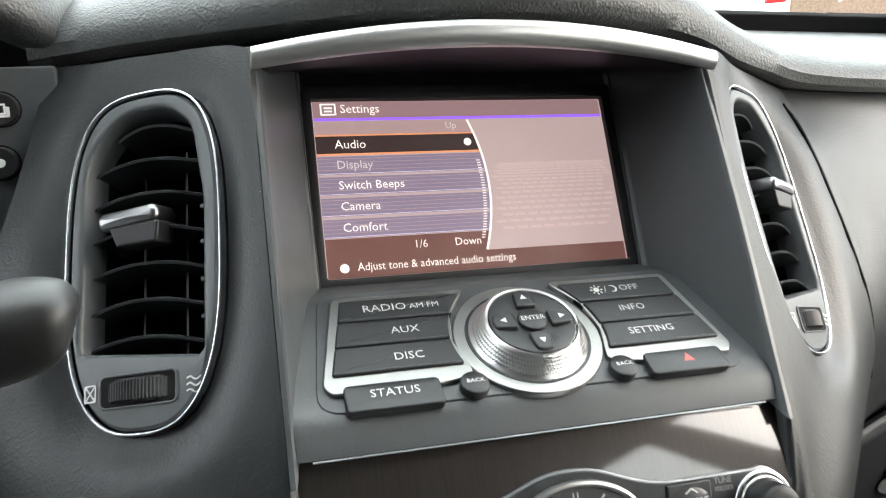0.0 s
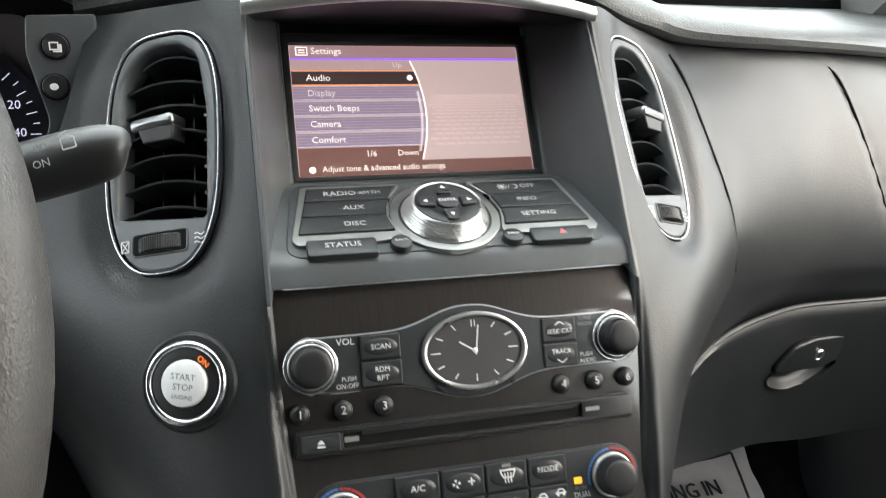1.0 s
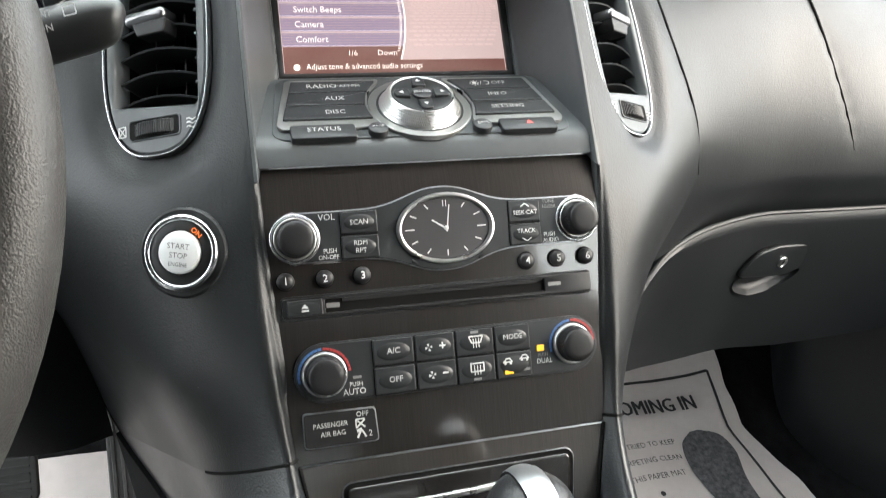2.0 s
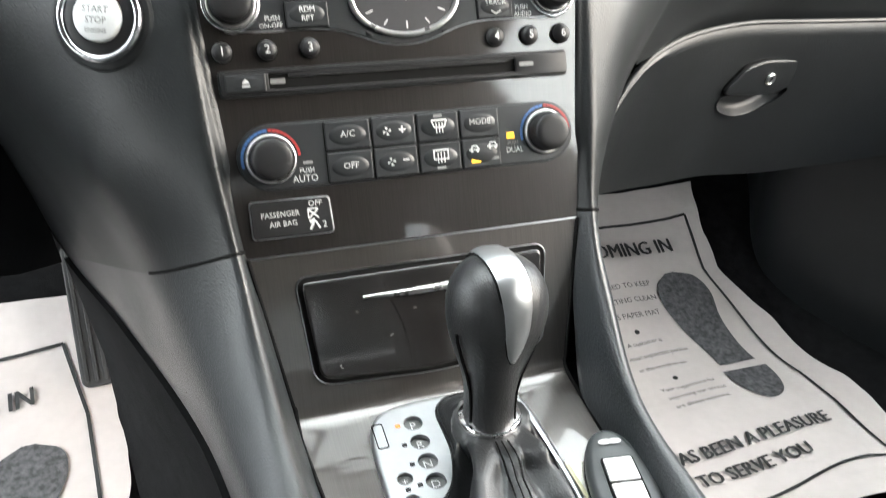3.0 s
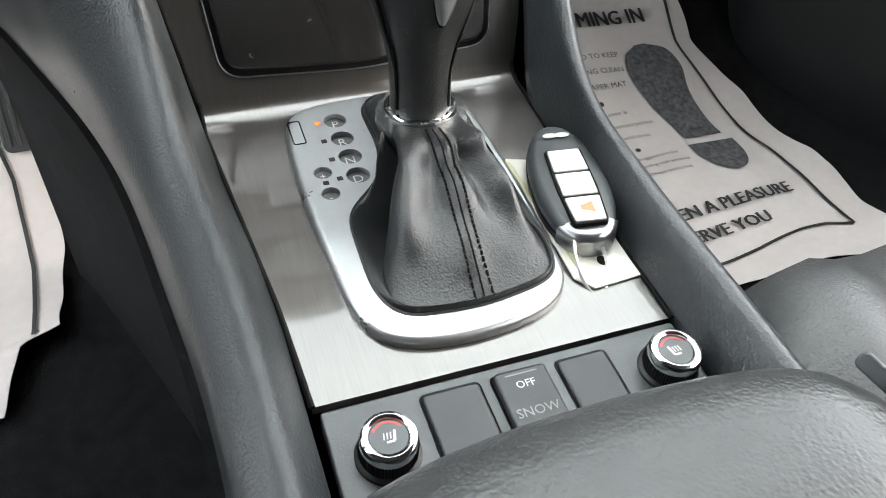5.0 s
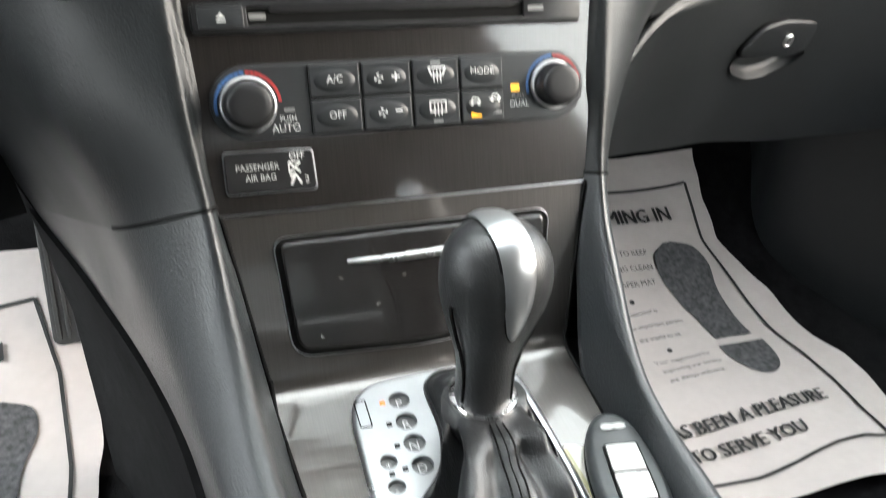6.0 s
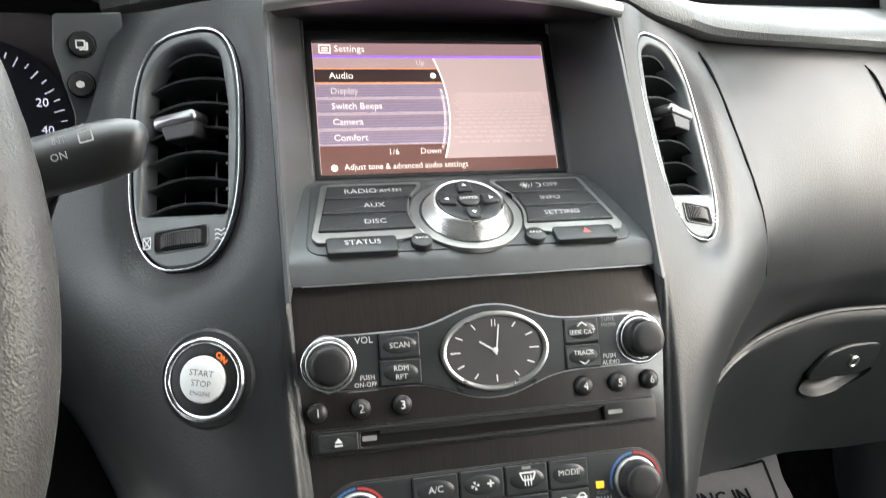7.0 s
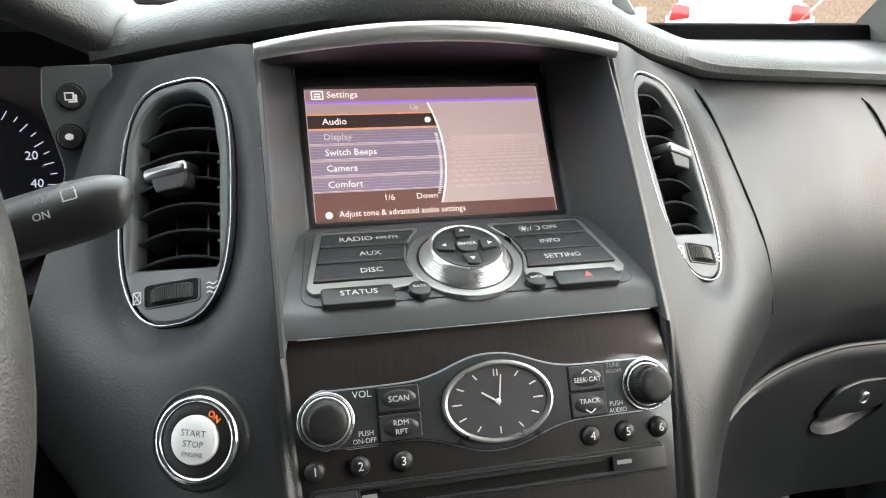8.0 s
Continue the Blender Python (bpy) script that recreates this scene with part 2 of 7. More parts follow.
def slab(o, z0, z1, bev=0.6, steps=3, dome=0.0, bm=None):
    """A plate of outline o from z0 to z1 with rounded upper edge; dome: how far its middle stands up."""
    bm = bm or bmesh.new()
    loops = [[(x, y, z0) for x, y in o], [(x, y, z1 - bev) for x, y in o]]
    for i in range(1, steps + 1):
        a = math.pi / 2 * i / steps
        loops.append([(x, y, z1 - bev + bev * math.sin(a)) for x, y in inset(o, bev * (1 - math.cos(a)))])
    if not dome and bev >= 0.1:
        loops.append([(x, y, z1) for x, y in inset(o, bev * 1.25)])
    if dome:
        cx = sum(p[0] for p in o) / len(o)
        cy = sum(p[1] for p in o) / len(o)
        for f in (0.7, 0.4, 0.12):
            base = inset(o, bev)
            loops.append([(cx + (x - cx) * f, cy + (y - cy) * f, z1 + dome * (1 - f * f)) for x, y in base])
    rings(bm, loops, cap0=True)
    return bm


def eased(o, n=160, times=14):
    """An outline resampled evenly and smoothed into one flowing line."""
    tot = [0.0]
    for k in range(len(o)):
        tot.append(tot[-1] + (Vector(o[(k + 1) % len(o)]) - Vector(o[k])).length)
    pts, i = [], 0
    for k in range(n):
        at = tot[-1] * k / n
        while tot[i + 1] < at:
            i += 1
        pts.append(Vector(o[i]).lerp(Vector(o[(i + 1) % len(o)]), (at - tot[i]) / max(1e-6, tot[i + 1] - tot[i])))
    for _ in range(times):
        pts = [(pts[k - 1] + 2 * pts[k] + pts[(k + 1) % n]) / 4 for k in range(n)]
    return [tuple(q) for q in pts]


def frame_ring(o, i, z0, z1, bev=0.4, bm=None):
    """A frame between two outlines with the same number of points, with rounded edges."""
    bm = bm or bmesh.new()
    def at(q, z):
        return [(x, y, z) for x, y in q]
    o2, i2 = inset(o, bev), inset(i, -bev)
    loops = [at(o, z0), at(o, z1 - bev), at(inset(o, bev * 0.3), z1 - bev * 0.3), at(o2, z1), at(i2, z1), at(inset(i, -bev * 0.3), z1 - bev * 0.3), at(i, z1 - bev), at(i, z0)]
    vs = rings(bm, loops, cap1=False)
    a, b = vs[-1], vs[0]
    for k in range(len(a)):
        bm.faces.new((a[k], a[(k + 1) % len(a)], b[(k + 1) % len(a)], b[k]))
    return bm


def lathe(prof, n=48, bm=None):
    """Turned body from (radius, height) pairs about the working frame's third axis."""
    bm = bm or bmesh.new()
    loops = [[(r * math.cos(2 * math.pi * i / n), r * math.sin(2 * math.pi * i / n), z) for i in range(n)] for r, z in prof]
    rings(bm, loops, cap0=True)
    return bm


def spline(pts, n):
    """Catmull-Rom through tuples, n points in all."""
    P = [Vector(p) for p in pts]
    P = [2 * P[0] - P[1]] + P + [2 * P[-1] - P[-2]]
    out, k = [], len(P) - 3
    for j in range(n):
        s = j / (n - 1) * k
        i = min(int(s), k - 1)
        t = s - i
        a, b, c, d = P[i:i + 4]
        out.append(0.5 * (2 * b + (c - a) * t + (2 * a - 5 * b + 4 * c - d) * t * t + (3 * b - a - 3 * c + d) * t ** 3))
    return out


SEATS = Vector((0.0, -0.15, 1.15))


def sheet(rows, thick=0.003, skip=None):
    """A curved skin through rows of points (all the same length), with thickness behind it; skip(i, j) leaves cells out."""
    bm = bmesh.new()
    nr, nc = len(rows), len(rows[0])
    nor = []
    for i in range(nr):
        line = []
        for j in range(nc):
            du = rows[i][min(j + 1, nc - 1)] - rows[i][max(j - 1, 0)]
            dv = rows[min(i + 1, nr - 1)][j] - rows[max(i - 1, 0)][j]
            line.append(du.cross(dv).normalized())
        nor.append(line)
    if thick < 0.05:
        # thickness always goes to the side turned away from the seats
        face = sum(nor[i][j].dot(SEATS - rows[i][j]) for i in range(nr) for j in range(nc))
        if face < 0:
            nor = [[-q for q in r] for r in nor]
    f = [[bm.verts.new(p) for p in r] for r in rows]
    b = [[bm.verts.new(rows[i][j] - nor[i][j] * thick) for j in range(nc)] for i in range(nr)]
    for i in range(nr - 1):
        for j in range(nc - 1):
            if skip and skip(i, j):
                continue
            bm.faces.new((f[i][j], f[i][j + 1], f[i + 1][j + 1], f[i + 1][j]))
            bm.faces.new((b[i][j], b[i + 1][j], b[i + 1][j + 1], b[i][j + 1]))
    if skip:
        bmesh.ops.delete(bm, geom=[v for v in bm.verts if not v.link_faces], context="VERTS")
        ed = [e for e in bm.edges if e.is_boundary]
        bmesh.ops.bridge_loops(bm, edges=ed)
        return bm
    for i in range(nr - 1):
        bm.faces.new((f[i][0], f[i + 1][0], b[i + 1][0], b[i][0]))
        bm.faces.new((f[i][-1], b[i][-1], b[i + 1][-1], f[i + 1][-1]))
    for j in range(nc - 1):
        bm.faces.new((f[0][j], b[0][j], b[0][j + 1], f[0][j + 1]))
        bm.faces.new((f[-1][j], f[-1][j + 1], b[-1][j + 1], b[-1][j]))
    return bm


def tube(path, rad, n=12, bm=None, flat=1.0):
    """Round bar along points; rad: one radius or a function of 0..1; flat squeezes it along its second side."""
    bm = bm or bmesh.new()
    P = [Vector(p) for p in path]
    loops, up = [], Vector((0.03, 0.07, 1)).normalized()
    for i, p in enumerate(P):
        t = (P[min(i + 1, len(P) - 1)] - P[max(i - 1, 0)]).normalized()
        s = t.cross(up).normalized()
        w = s.cross(t)
        r = rad(i / (len(P) - 1)) if callable(rad) else rad
        loops.append([p + s * r * math.cos(2 * math.pi * k / n) + w * r * flat * math.sin(2 * math.pi * k / n) for k in range(n)])
    rings(bm, loops, cap0=True)
    return bm


def text(name, body, m, u, v, size, material, parent, align="CENTER", lift=0.15, turn=0, squash=1.0):
    """Lettering as thin mesh in the working frame m (mm); size is the letter height."""
    cu = bpy.data.curves.new(name, "FONT")
    cu.body, cu.size, cu.align_x, cu.align_y, cu.extrude = body, size * 1.38, align, "CENTER", 0.02
    cu.resolution_u = 2
    tmp = bpy.data.objects.new(name, cu)
    me = bpy.data.meshes.new_from_object(tmp)
    bpy.data.objects.remove(tmp)
    bpy.data.curves.remove(cu)
    me.transform(Matrix.Diagonal((squash, 1, 1, 1)))
    me.transform(m @ Matrix.Diagonal((0.001, 0.001, 0.001, 1)) @ pose(u, v, lift, 0, 0, turn))
    me.name = name
    return link_mesh(name, me, material, parent, smooth=False)


def marks(name, polys, m, material, parent, lift=0.15, label=""):
    """Thin printed marks from outlines (mm)."""
    bm = bmesh.new()
    for o in polys:
        slab(o, lift - 0.1, lift, 0.02, 1, bm=bm)
    return part(name, mm(bm, m), material, parent, label, smooth=False)


def bar(x0, y0, x1, y1, w):
    d = Vector((x1 - x0, y1 - y0)).normalized()
    s = Vector((-d.y, d.x)) * w / 2
    a, b = Vector((x0, y0)), Vector((x1, y1))
    return [tuple(a - s), tuple(b - s), tuple(b + s), tuple(a + s)]


def cut(ob, cutter_bm):
    """Cut an opening through ob."""
    me = bpy.data.meshes.new("cutter")
    bmesh.ops.recalc_face_normals(cutter_bm, faces=cutter_bm.faces)
    cutter_bm.to_mesh(me)
    cutter_bm.free()
    c = new("cutter", me)
    md = ob.modifiers.new("opening", "BOOLEAN")
    md.operation, md.object, md.solver = "DIFFERENCE", c, "EXACT"
    dg = bpy.context.evaluated_depsgraph_get()
    out = bpy.data.meshes.new_from_object(ob.evaluated_get(dg))
    ob.modifiers.clear()
    out.name = ob.data.name
    ob.data = out
    bpy.data.objects.remove(c)
    bpy.data.meshes.remove(me)
    if not out.materials:
        out.materials.append(M_SOFT)
    out.shade_smooth()
    out.set_sharp_from_angle(angle=radians(40))


def lerp(a, b, t):
    return a + (b - a) * t


def table(x, pts):
    """Smooth value at x from (x, value) pairs in order."""
    if x <= pts[0][0]:
        return pts[0][1]
    for (x0, y0), (x1, y1) in zip(pts, pts[1:]):
        if x <= x1:
            t = (x - x0) / (x1 - x0)
            return y0 + (y1 - y0) * t
    return pts[-1][1]


# ---- working frames of the centre stack ----
FA = axes((0, 0.2502, 0.9371), (1, 0, 0), (0, 0.4144, 0.9101))      # audio and climate face
FB = axes((0, 0.3255, 1.0483), (1, 0, 0), (0, 0.942, 0.336))      # button shelf under the display
FS = axes((0, 0.4099, 1.0992), (1, 0, 0), (0, 0.5420, 0.8404))      # display
FF = axes((0, 0.1090, 0.7931), (1, 0, 0), (0, 1, 0.005))            # shifter plate


def flank_y(X, z):
    return 0.2925 + 0.727 * (z - 1.03) + 0.65 * (X - 0.106)


def vent_frame(side):
    """Frame in the face of an air vent; side -1 driver's, 1 passenger's."""
    n = Vector((0.65 * side, -1, 0.727)).normalized()
    u = Vector((0, 0, 1)).cross(n).normalized()
    v = n.cross(u)
    a = radians(16) * -side
    U, V = u * math.cos(a) + v * math.sin(a), -u * math.sin(a) + v * math.cos(a)
    X = 0.158
    o = Vector((side * X, flank_y(X, 1.087), 1.087))
    o += U * (0.0015 if side < 0 else -0.006) - V * 0.001
    return axes(o, U, V)


# ================= structure: floor, dashboard skins =================
def station_grid(rows, side, nr, nc):
    """Skin through stations of four points each, given as (out from the middle, ahead, up)."""
    cols = [spline([r[k] for r in rows], nr) for k in range(len(rows[0]))]
    out = []
    for i in range(nr):
        line = spline([tuple(c[i]) for c in cols], nc)
        line = [Vector((side * p.x, p.y, p.z)) for p in line]
        out.append(line if side > 0 else line[::-1])
    return out


LEFT = [
    ((.108, .390, 1.165), (.120, .397, 1.165), (.155, .423, 1.158), (.172, .436, 1.154), (.195, .452, 1.150)),
    ((.107, .345, 1.10), (.119, .3525, 1.10), (.165, .3815, 1.10), (.185, .394, 1.10), (.208, .410, 1.10)),
    ((.106, .2935, 1.03), (.118, .3003, 1.03), (.175, .337, 1.03), (.205, .357, 1.03), (.235, .378, 1.03)),
    ((.1035, .272, .985), (.115, .273, .985), (.155, .292, .985), (.215, .345, .975), (.262, .405, .955)),
    ((.099, .247, .93), (.111, .243, .93), (.160, .276, .918), (.195, .340, .890), (.246, .450, .850)),
    ((.0940, .2255, .878), (.103, .217, .882), (.140, .256, .853), (.165, .320, .818), (.222, .462, .748)),
    ((.0855, .192, .830), (.096, .178, .845), (.122, .198, .822), (.142, .250, .790), (.176, .358, .745)),
    ((.0775, .150, .795), (.088, .125, .822), (.108, .128, .808), (.118, .165, .780), (.129, .225, .752)),
    ((.0695, .080, .793), (.081, .070, .816), (.098, .068, .805), (.104, .085, .780), (.108, .108, .757)),
    ((.067, .000, .795), (.078, .000, .814), (.093, .000, .803), (.097, .008, .785), (.098, .015, .765)),
    ((.066, -.120, .795), (.077, -.120, .813), (.092, -.120, .802), (.096, -.120, .785), (.096, -.120, .77)),
]
RIGHT = [
    ((.108, .390, 1.165), (.120, .397, 1.165), (.160, .428, 1.152), (.215, .461, 1.137)),
    ((.107, .345, 1.10), (.119, .3525, 1.10), (.165, .3815, 1.10), (.222, .420, 1.10)),
    ((.106, .2935, 1.03), (.118, .3003, 1.03), (.170, .335, 1.03), (.232, .378, 1.03)),
    ((.1035, .272, .985), (.115, .273, .985), (.155, .295, .985), (.236, .370, .978)),
    ((.099, .247, .93), (.110, .245, .93), (.140, .275, .925), (.200, .360, .905)),
    ((.0940, .2255, .878), (.1015, .218, .881), (.114, .235, .872), (.143, .300, .850)),
    ((.0855, .192, .830), (.0940, .178, .845), (.105, .185, .835), (.121, .215, .790)),
    ((.0775, .150, .795), (.0865, .130, .822), (.098, .130, .808), (.110, .140, .760)),
    ((.0740, .080, .793), (.0845, .070, .816), (.098, .070, .803), (.109, .070, .755)),
    ((.075, .000, .795), (.086, .000, .814), (.099, .000, .802), (.110, .000, .755)),
    ((.074, -.120, .795), (.085, -.120, .813), (.098, -.120, .802), (.109, -.120, .755)),
]
dash = empty("dashboard", (0, 0.4, 1), "charcoal grey soft-touch car dashboard with leather-grained top pad", "dashboard", kind="structure")
console = empty("centre_console", (0, 0.1, 0.8), "black centre console body with padded vinyl side rails", "console", kind="structure")
NR, NC = 161, 50


def lid_y(x):
    """How far ahead the glovebox face lies."""
    return 0.376 + 0.058 * min(1, max(0, (x - 0.217) / 0.15)) + 0.10 * max(0, x - 0.367) - 0.8 * max(0, 0.217 - x)


LID_TOP = [(0.180, 0.868), (0.205, 0.895), (0.217, 0.904), (0.246, 0.914), (0.28, 0.919), (0.336, 0.917), (0.40, 0.912), (0.524, 0.904), (0.85, 0.890)]
LID_LOW = [(0.180, 0.802), (0.205, 0.799), (0.219, 0.796), (0.312, 0.777), (0.444, 0.758), (0.584, 0.751), (0.85, 0.744)]
PAD_EDGE = [(-0.204, 0.462, 1.149), (-0.190, 0.454, 1.152), (-0.15, 0.432, 1.160), (-0.108, 0.408, 1.167), (-0.05, 0.390, 1.175), (0.0, 0.385, 1.177), (0.05, 0.390, 1.175), (0.108, 0.404, 1.166), (0.153, 0.428, 1.153),
            (0.19, 0.447, 1.145), (0.22, 0.458, 1.1385), (0.26, 0.466, 1.135), (0.32, 0.478, 1.132), (0.42, 0.507, 1.126), (0.60, 0.560, 1.114), (0.85, 0.615, 1.106)]
CREASES = [[(0.203, 1.131), (0.206, 1.119), (0.216, 1.077), (0.231, 1.027), (0.239, 0.980)], [(0.401, 1.115), (0.411, 1.099), (0.431, 1.031), (0.456, 0.97)]]


def crease_dip(x, z):
    """Depth of the pressed airbag door lines at a place on the passenger panel."""
    out = 0.0
    for c in CREASES:
        z1, z0 = c[0][1], c[-1][1]
        if not z0 - 0.01 < z < z1 + 0.004:
            continue
        d = x - table(-z, [(-b, a) for a, b in c])
        t = max(0.0, min(1.0, (z1 - z) / (z1 - z0)))
        amp = 0.0026 * math.sin(math.pi * (0.12 + 0.85 * t)) ** 0.7
        out += amp * (math.exp(-d / 0.010) if d > 0 else math.exp(d / 0.0016))
    return out


def passenger_ext(g, last):
    """The passenger panel's points, carried on smoothly from the flank's outer edge, row by row."""
    out = []
    for i in range(last + 1):
        s = i / last
        line = [g[i][-8], g[i][-1]]
        for x in (0.30, 0.37, 0.45, 0.58, 0.72, 0.86):
            top = spline(PAD_EDGE[9:], 40)
            zt = table(x, [(p.x, p.z) for p in top]) - 0.001
            yt = table(x, [(p.x, p.y) for p in top]) + 0.007
            zl = table(x, LID_TOP) - 0.006
            y = lerp(yt, lid_y(x), 1 - (1 - s) ** 2.6) - 0.007 * math.sin(math.pi * s) ** 1.5 + 0.016 * (max(0, s - 0.80) / 0.2) ** 1.5
            line.append(Vector((x, y, lerp(zt, zl, s))))
        n = 7 * 14 + 1
        sp = spline([tuple(p) for p in line], n)[14:]
        out.append(sp[1:])
    return out


def vent_loop(n=96):
    """Upright oval of the vents, rounder at its foot than at its head."""
    out = []
    for k in range(n):
        a = 2 * math.pi * k / n
        c, q = math.cos(a), math.sin(a)
        e = 2 / (3.1 if q > 0 else 2.65)
        out.append((1.7 + 35.3 * math.copysign(abs(c) ** e, c), 71.6 * math.copysign(abs(q) ** e, q)))
    dense = [Vector(out[k - 1]).lerp(Vector(out[k]), f / 6) for k in range(n) for f in range(6)]
    tot = [0.0]
    for k in range(len(dense)):
        tot.append(tot[-1] + (dense[(k + 1) % len(dense)] - dense[k]).length)
    even, i = [], 0
    for k in range(n):
        while tot[i + 1] < tot[-1] * k / n:
            i += 1
        even.append(tuple(dense[i]))
    return even


VENT_OUT = vent_loop()


def vent_outline(side, grow=0.0):
    o = [((x if side < 0 else -x), y) for x, y in VENT_OUT]
    o = o if side < 0 else o[::-1]
    return inset(o, -grow) if grow else o


flanks = {}
for side, rows in ((-1, LEFT), (1, RIGHT)):
    g = station_grid(rows, side, NR, NC)
    k = (NR - 1) // 2
    # the skin dips gently into the vent openings
    vm = vent_frame(side)
    vi, vn = vm.inverted(), vm.to_3x3() @ Vector((0, 0, 1))
    vl = vent_outline(side)
    vo = [Vector(vl[n - 1]).lerp(Vector(vl[n]), q / 10) for n in range(len(vl)) for q in range(10)]
    vo = [p for n, p in enumerate(vo) if (p - vo[n - 1]).length > 0.2]
    fl = [[p.copy() for p in r] for r in g[:k + 1]]
    for r in fl:
        for p in r:
            q = vi @ p * 1000
            if abs(q.x) < 70 and abs(q.y) < 100:
                d = min((Vector((q.x, q.y)) - o).length for o in vo)
                lip = 1.0 if side < 0 else 0.5 + 0.5 * math.tanh((q.x + 12) / 12)
                p -= vn * (0.0056 * lip + (0.0025 * max(0.0, q.x / 35) if side > 0 else 0.0)) * math.exp(-(d / 10.5) ** 2)
    # the inner edge rolls over towards the stack
    for n, r in enumerate(fl + g[k + 1:]):
        p = r[0 if side > 0 else -1].copy()
        q = min(1.0, max(0.0, (n - k) / 3))
        ax = Vector((0, 1 - 0.7 * q, -q)).normalized()
        w = side * (1 - 0.9 * q)
        roll = [p + Vector((-w * 0.0018, 0, 0)) + ax * 0.0007, p + Vector((-w * 0.0027, 0, 0)) + ax * 0.0024, p + Vector((-w * 0.0030, 0, 0)) + ax * 0.0060]
        r[:] = roll[::-1] + r if side > 0 else r + roll
    if side > 0:
        last = 62
        ext = passenger_ext(g, last)
        for i in range(k + 1):
            fl[i] += ext[i] if i <= last else [ext[last][-1] + Vector((0.001 * j, 0, -0.001 * i)) for j in range(len(ext[0]))]
        for i in range(last + 1):
            for j in range(NC - 9, len(fl[i])):
                fl[i][j] = fl[i][j] + Vector((0, crease_dip(fl[i][j].x, fl[i][j].z), 0))
        flank = part("flank_panel", sheet(fl, 0.004, lambda i, j: i >= last and j >= NC + 2), M_SOFT, dash, "smooth flank running into the passenger airbag panel")
        for c in CREASES:
            line = []
            for q in spline([(a, 0, b) for a, b in c], 24):
                near = sorted((p for i in range(last + 1) for p in fl[i][NC - 9:]), key=lambda p: (p.x - q.x) ** 2 + (p.z - q.z) ** 2)[:4]
                wts = [1 / (1e-7 + (p.x - q.x) ** 2 + (p.z - q.z) ** 2) for p in near]
                line.append(Vector((q.x, sum(w * p.y for w, p in zip(wts, near)) / sum(wts), q.z)))
            line = [Vector((p.x, sum(line[max(0, min(23, a + d))].y for d in (-2, -1, 0, 1, 2)) / 5 - 0.0006, p.z)) for a, p in enumerate(line)]
            # Dark cord laid in each crease; its shade is put in as colour.
            part("crease_shade", tube(line, lambda t: 0.0003 + 0.0009 * math.sin(math.pi * min(1, t + 0.06)) ** 0.6, 8), M_GAP, dash, "dark cord painted in as shade along the pressed airbag door line")
    else:
        flank = part("flank_panel", sheet(fl, 0.004), M_SOFT, dash)
    flanks[side] = flank
    p = g[k][0 if side > 0 else -1].copy()
    roll = [p + Vector((-side * 0.0018, 0.0007, 0)), p + Vector((-side * 0.0027, 0.0024, 0)), p + Vector((-side * 0.0030, 0.0060, 0))]
    g[k] = roll[::-1] + g[k] if side > 0 else g[k] + roll
    part("side_rail", sheet(g[k:], 0.004), M_RAIL, console, "padded black vinyl rail")
    seam = g[k][:NC * 6 // 10] if side > 0 else g[k][NC * 45 // 100:]
    part("panel_seam", tube([p + Vector((0, 0.0004, -0.0001)) for p in seam], 0.0011, 6), M_GAP, dash)
    if side < 0:
        part("knee_seam", tube([g[i][0] + Vector((0.0004, -0.0004, 0.0004)) for i in range(38, k + 1, 2)], 0.0013, 6), M_GAP, dash)
    # skirt down to the floor
    j = -1 if side > 0 else 0
    edge = [g[i][j] for i in range(k, NR)]
    skirt = []
    for t in (0, 0.33, 0.66, 1.0):
        skirt.append([Vector((p.x - side * 0.012 * min(1, t * 3), p.y, lerp(p.z, 0.44, t))) for p in (edge if side > 0 else edge[::-1])])
    part("console_side", sheet(skirt, 0.004), M_CARPET, console, "dark carpeted console side")

# vent and starter openings in the flanks
for side in (-1, 1):
    cb = bmesh.new()
    o = vent_outline(side, 0.5)
    rings(cb, [[(x, y, -60) for x, y in o], [(x, y, 40) for x, y in o]], cap0=True)
    cut(flanks[side], mm(cb, vent_frame(side)))

# dash top pad: from the lower front edge up over and on to the windscreen
edge = spline(PAD_EDGE, 90)
rows = []
prof = [(0.012, -0.003), (0.0, 0.0), (-0.006, 0.006), (-0.007, 0.014), (-0.003, 0.022), (0.008, 0.030), (0.03, 0.037), (0.06, 0.040), (0.10, 0.041)]
for dy, dz in prof:
    rows.append([Vector((p.x, p.y + dy, p.z + dz * (0.62 + 0.38 * math.exp(-((p.x - 0.02) / 0.16) ** 2)))) for p in edge])
for q in (0.3, 0.65, 1.0):
    rows.append([Vector((p.x, lerp(r.y, 0.93, q), lerp(r.z, 1.150, q))) for p, r in zip(edge, rows[len(prof) - 1])])
part("top_pad", sheet([r for r in rows], 0.004), M_PAD, dash, "leather-grained dash top pad")

part("cowl_edge", slab([(-0.9, 0.915), (0.95, 0.915), (0.95, 1.10), (-0.9, 1.10)], 1.10, 1.170, 0.004), M_FRIT, dash, "black windscreen edge band")

# glovebox
glove = empty("glovebox", (0.4, 0.43, 0.86), "closed charcoal glovebox lid with recessed latch and key lock", "glovebox")
lid = []
for s in range(25):
    t = s / 24
    line = []
    for i in range(60):
        x = 0.188 + 0.664 * i / 59
        z = lerp(table(x, LID_TOP), table(x, LID_LOW), t)
        line.append(Vector((x, lid_y(x) + 0.006 * max(0, 1 - t / 0.06) ** 2 + 0.034 * t, z - 0.020 * t)))
    lid.append(line)
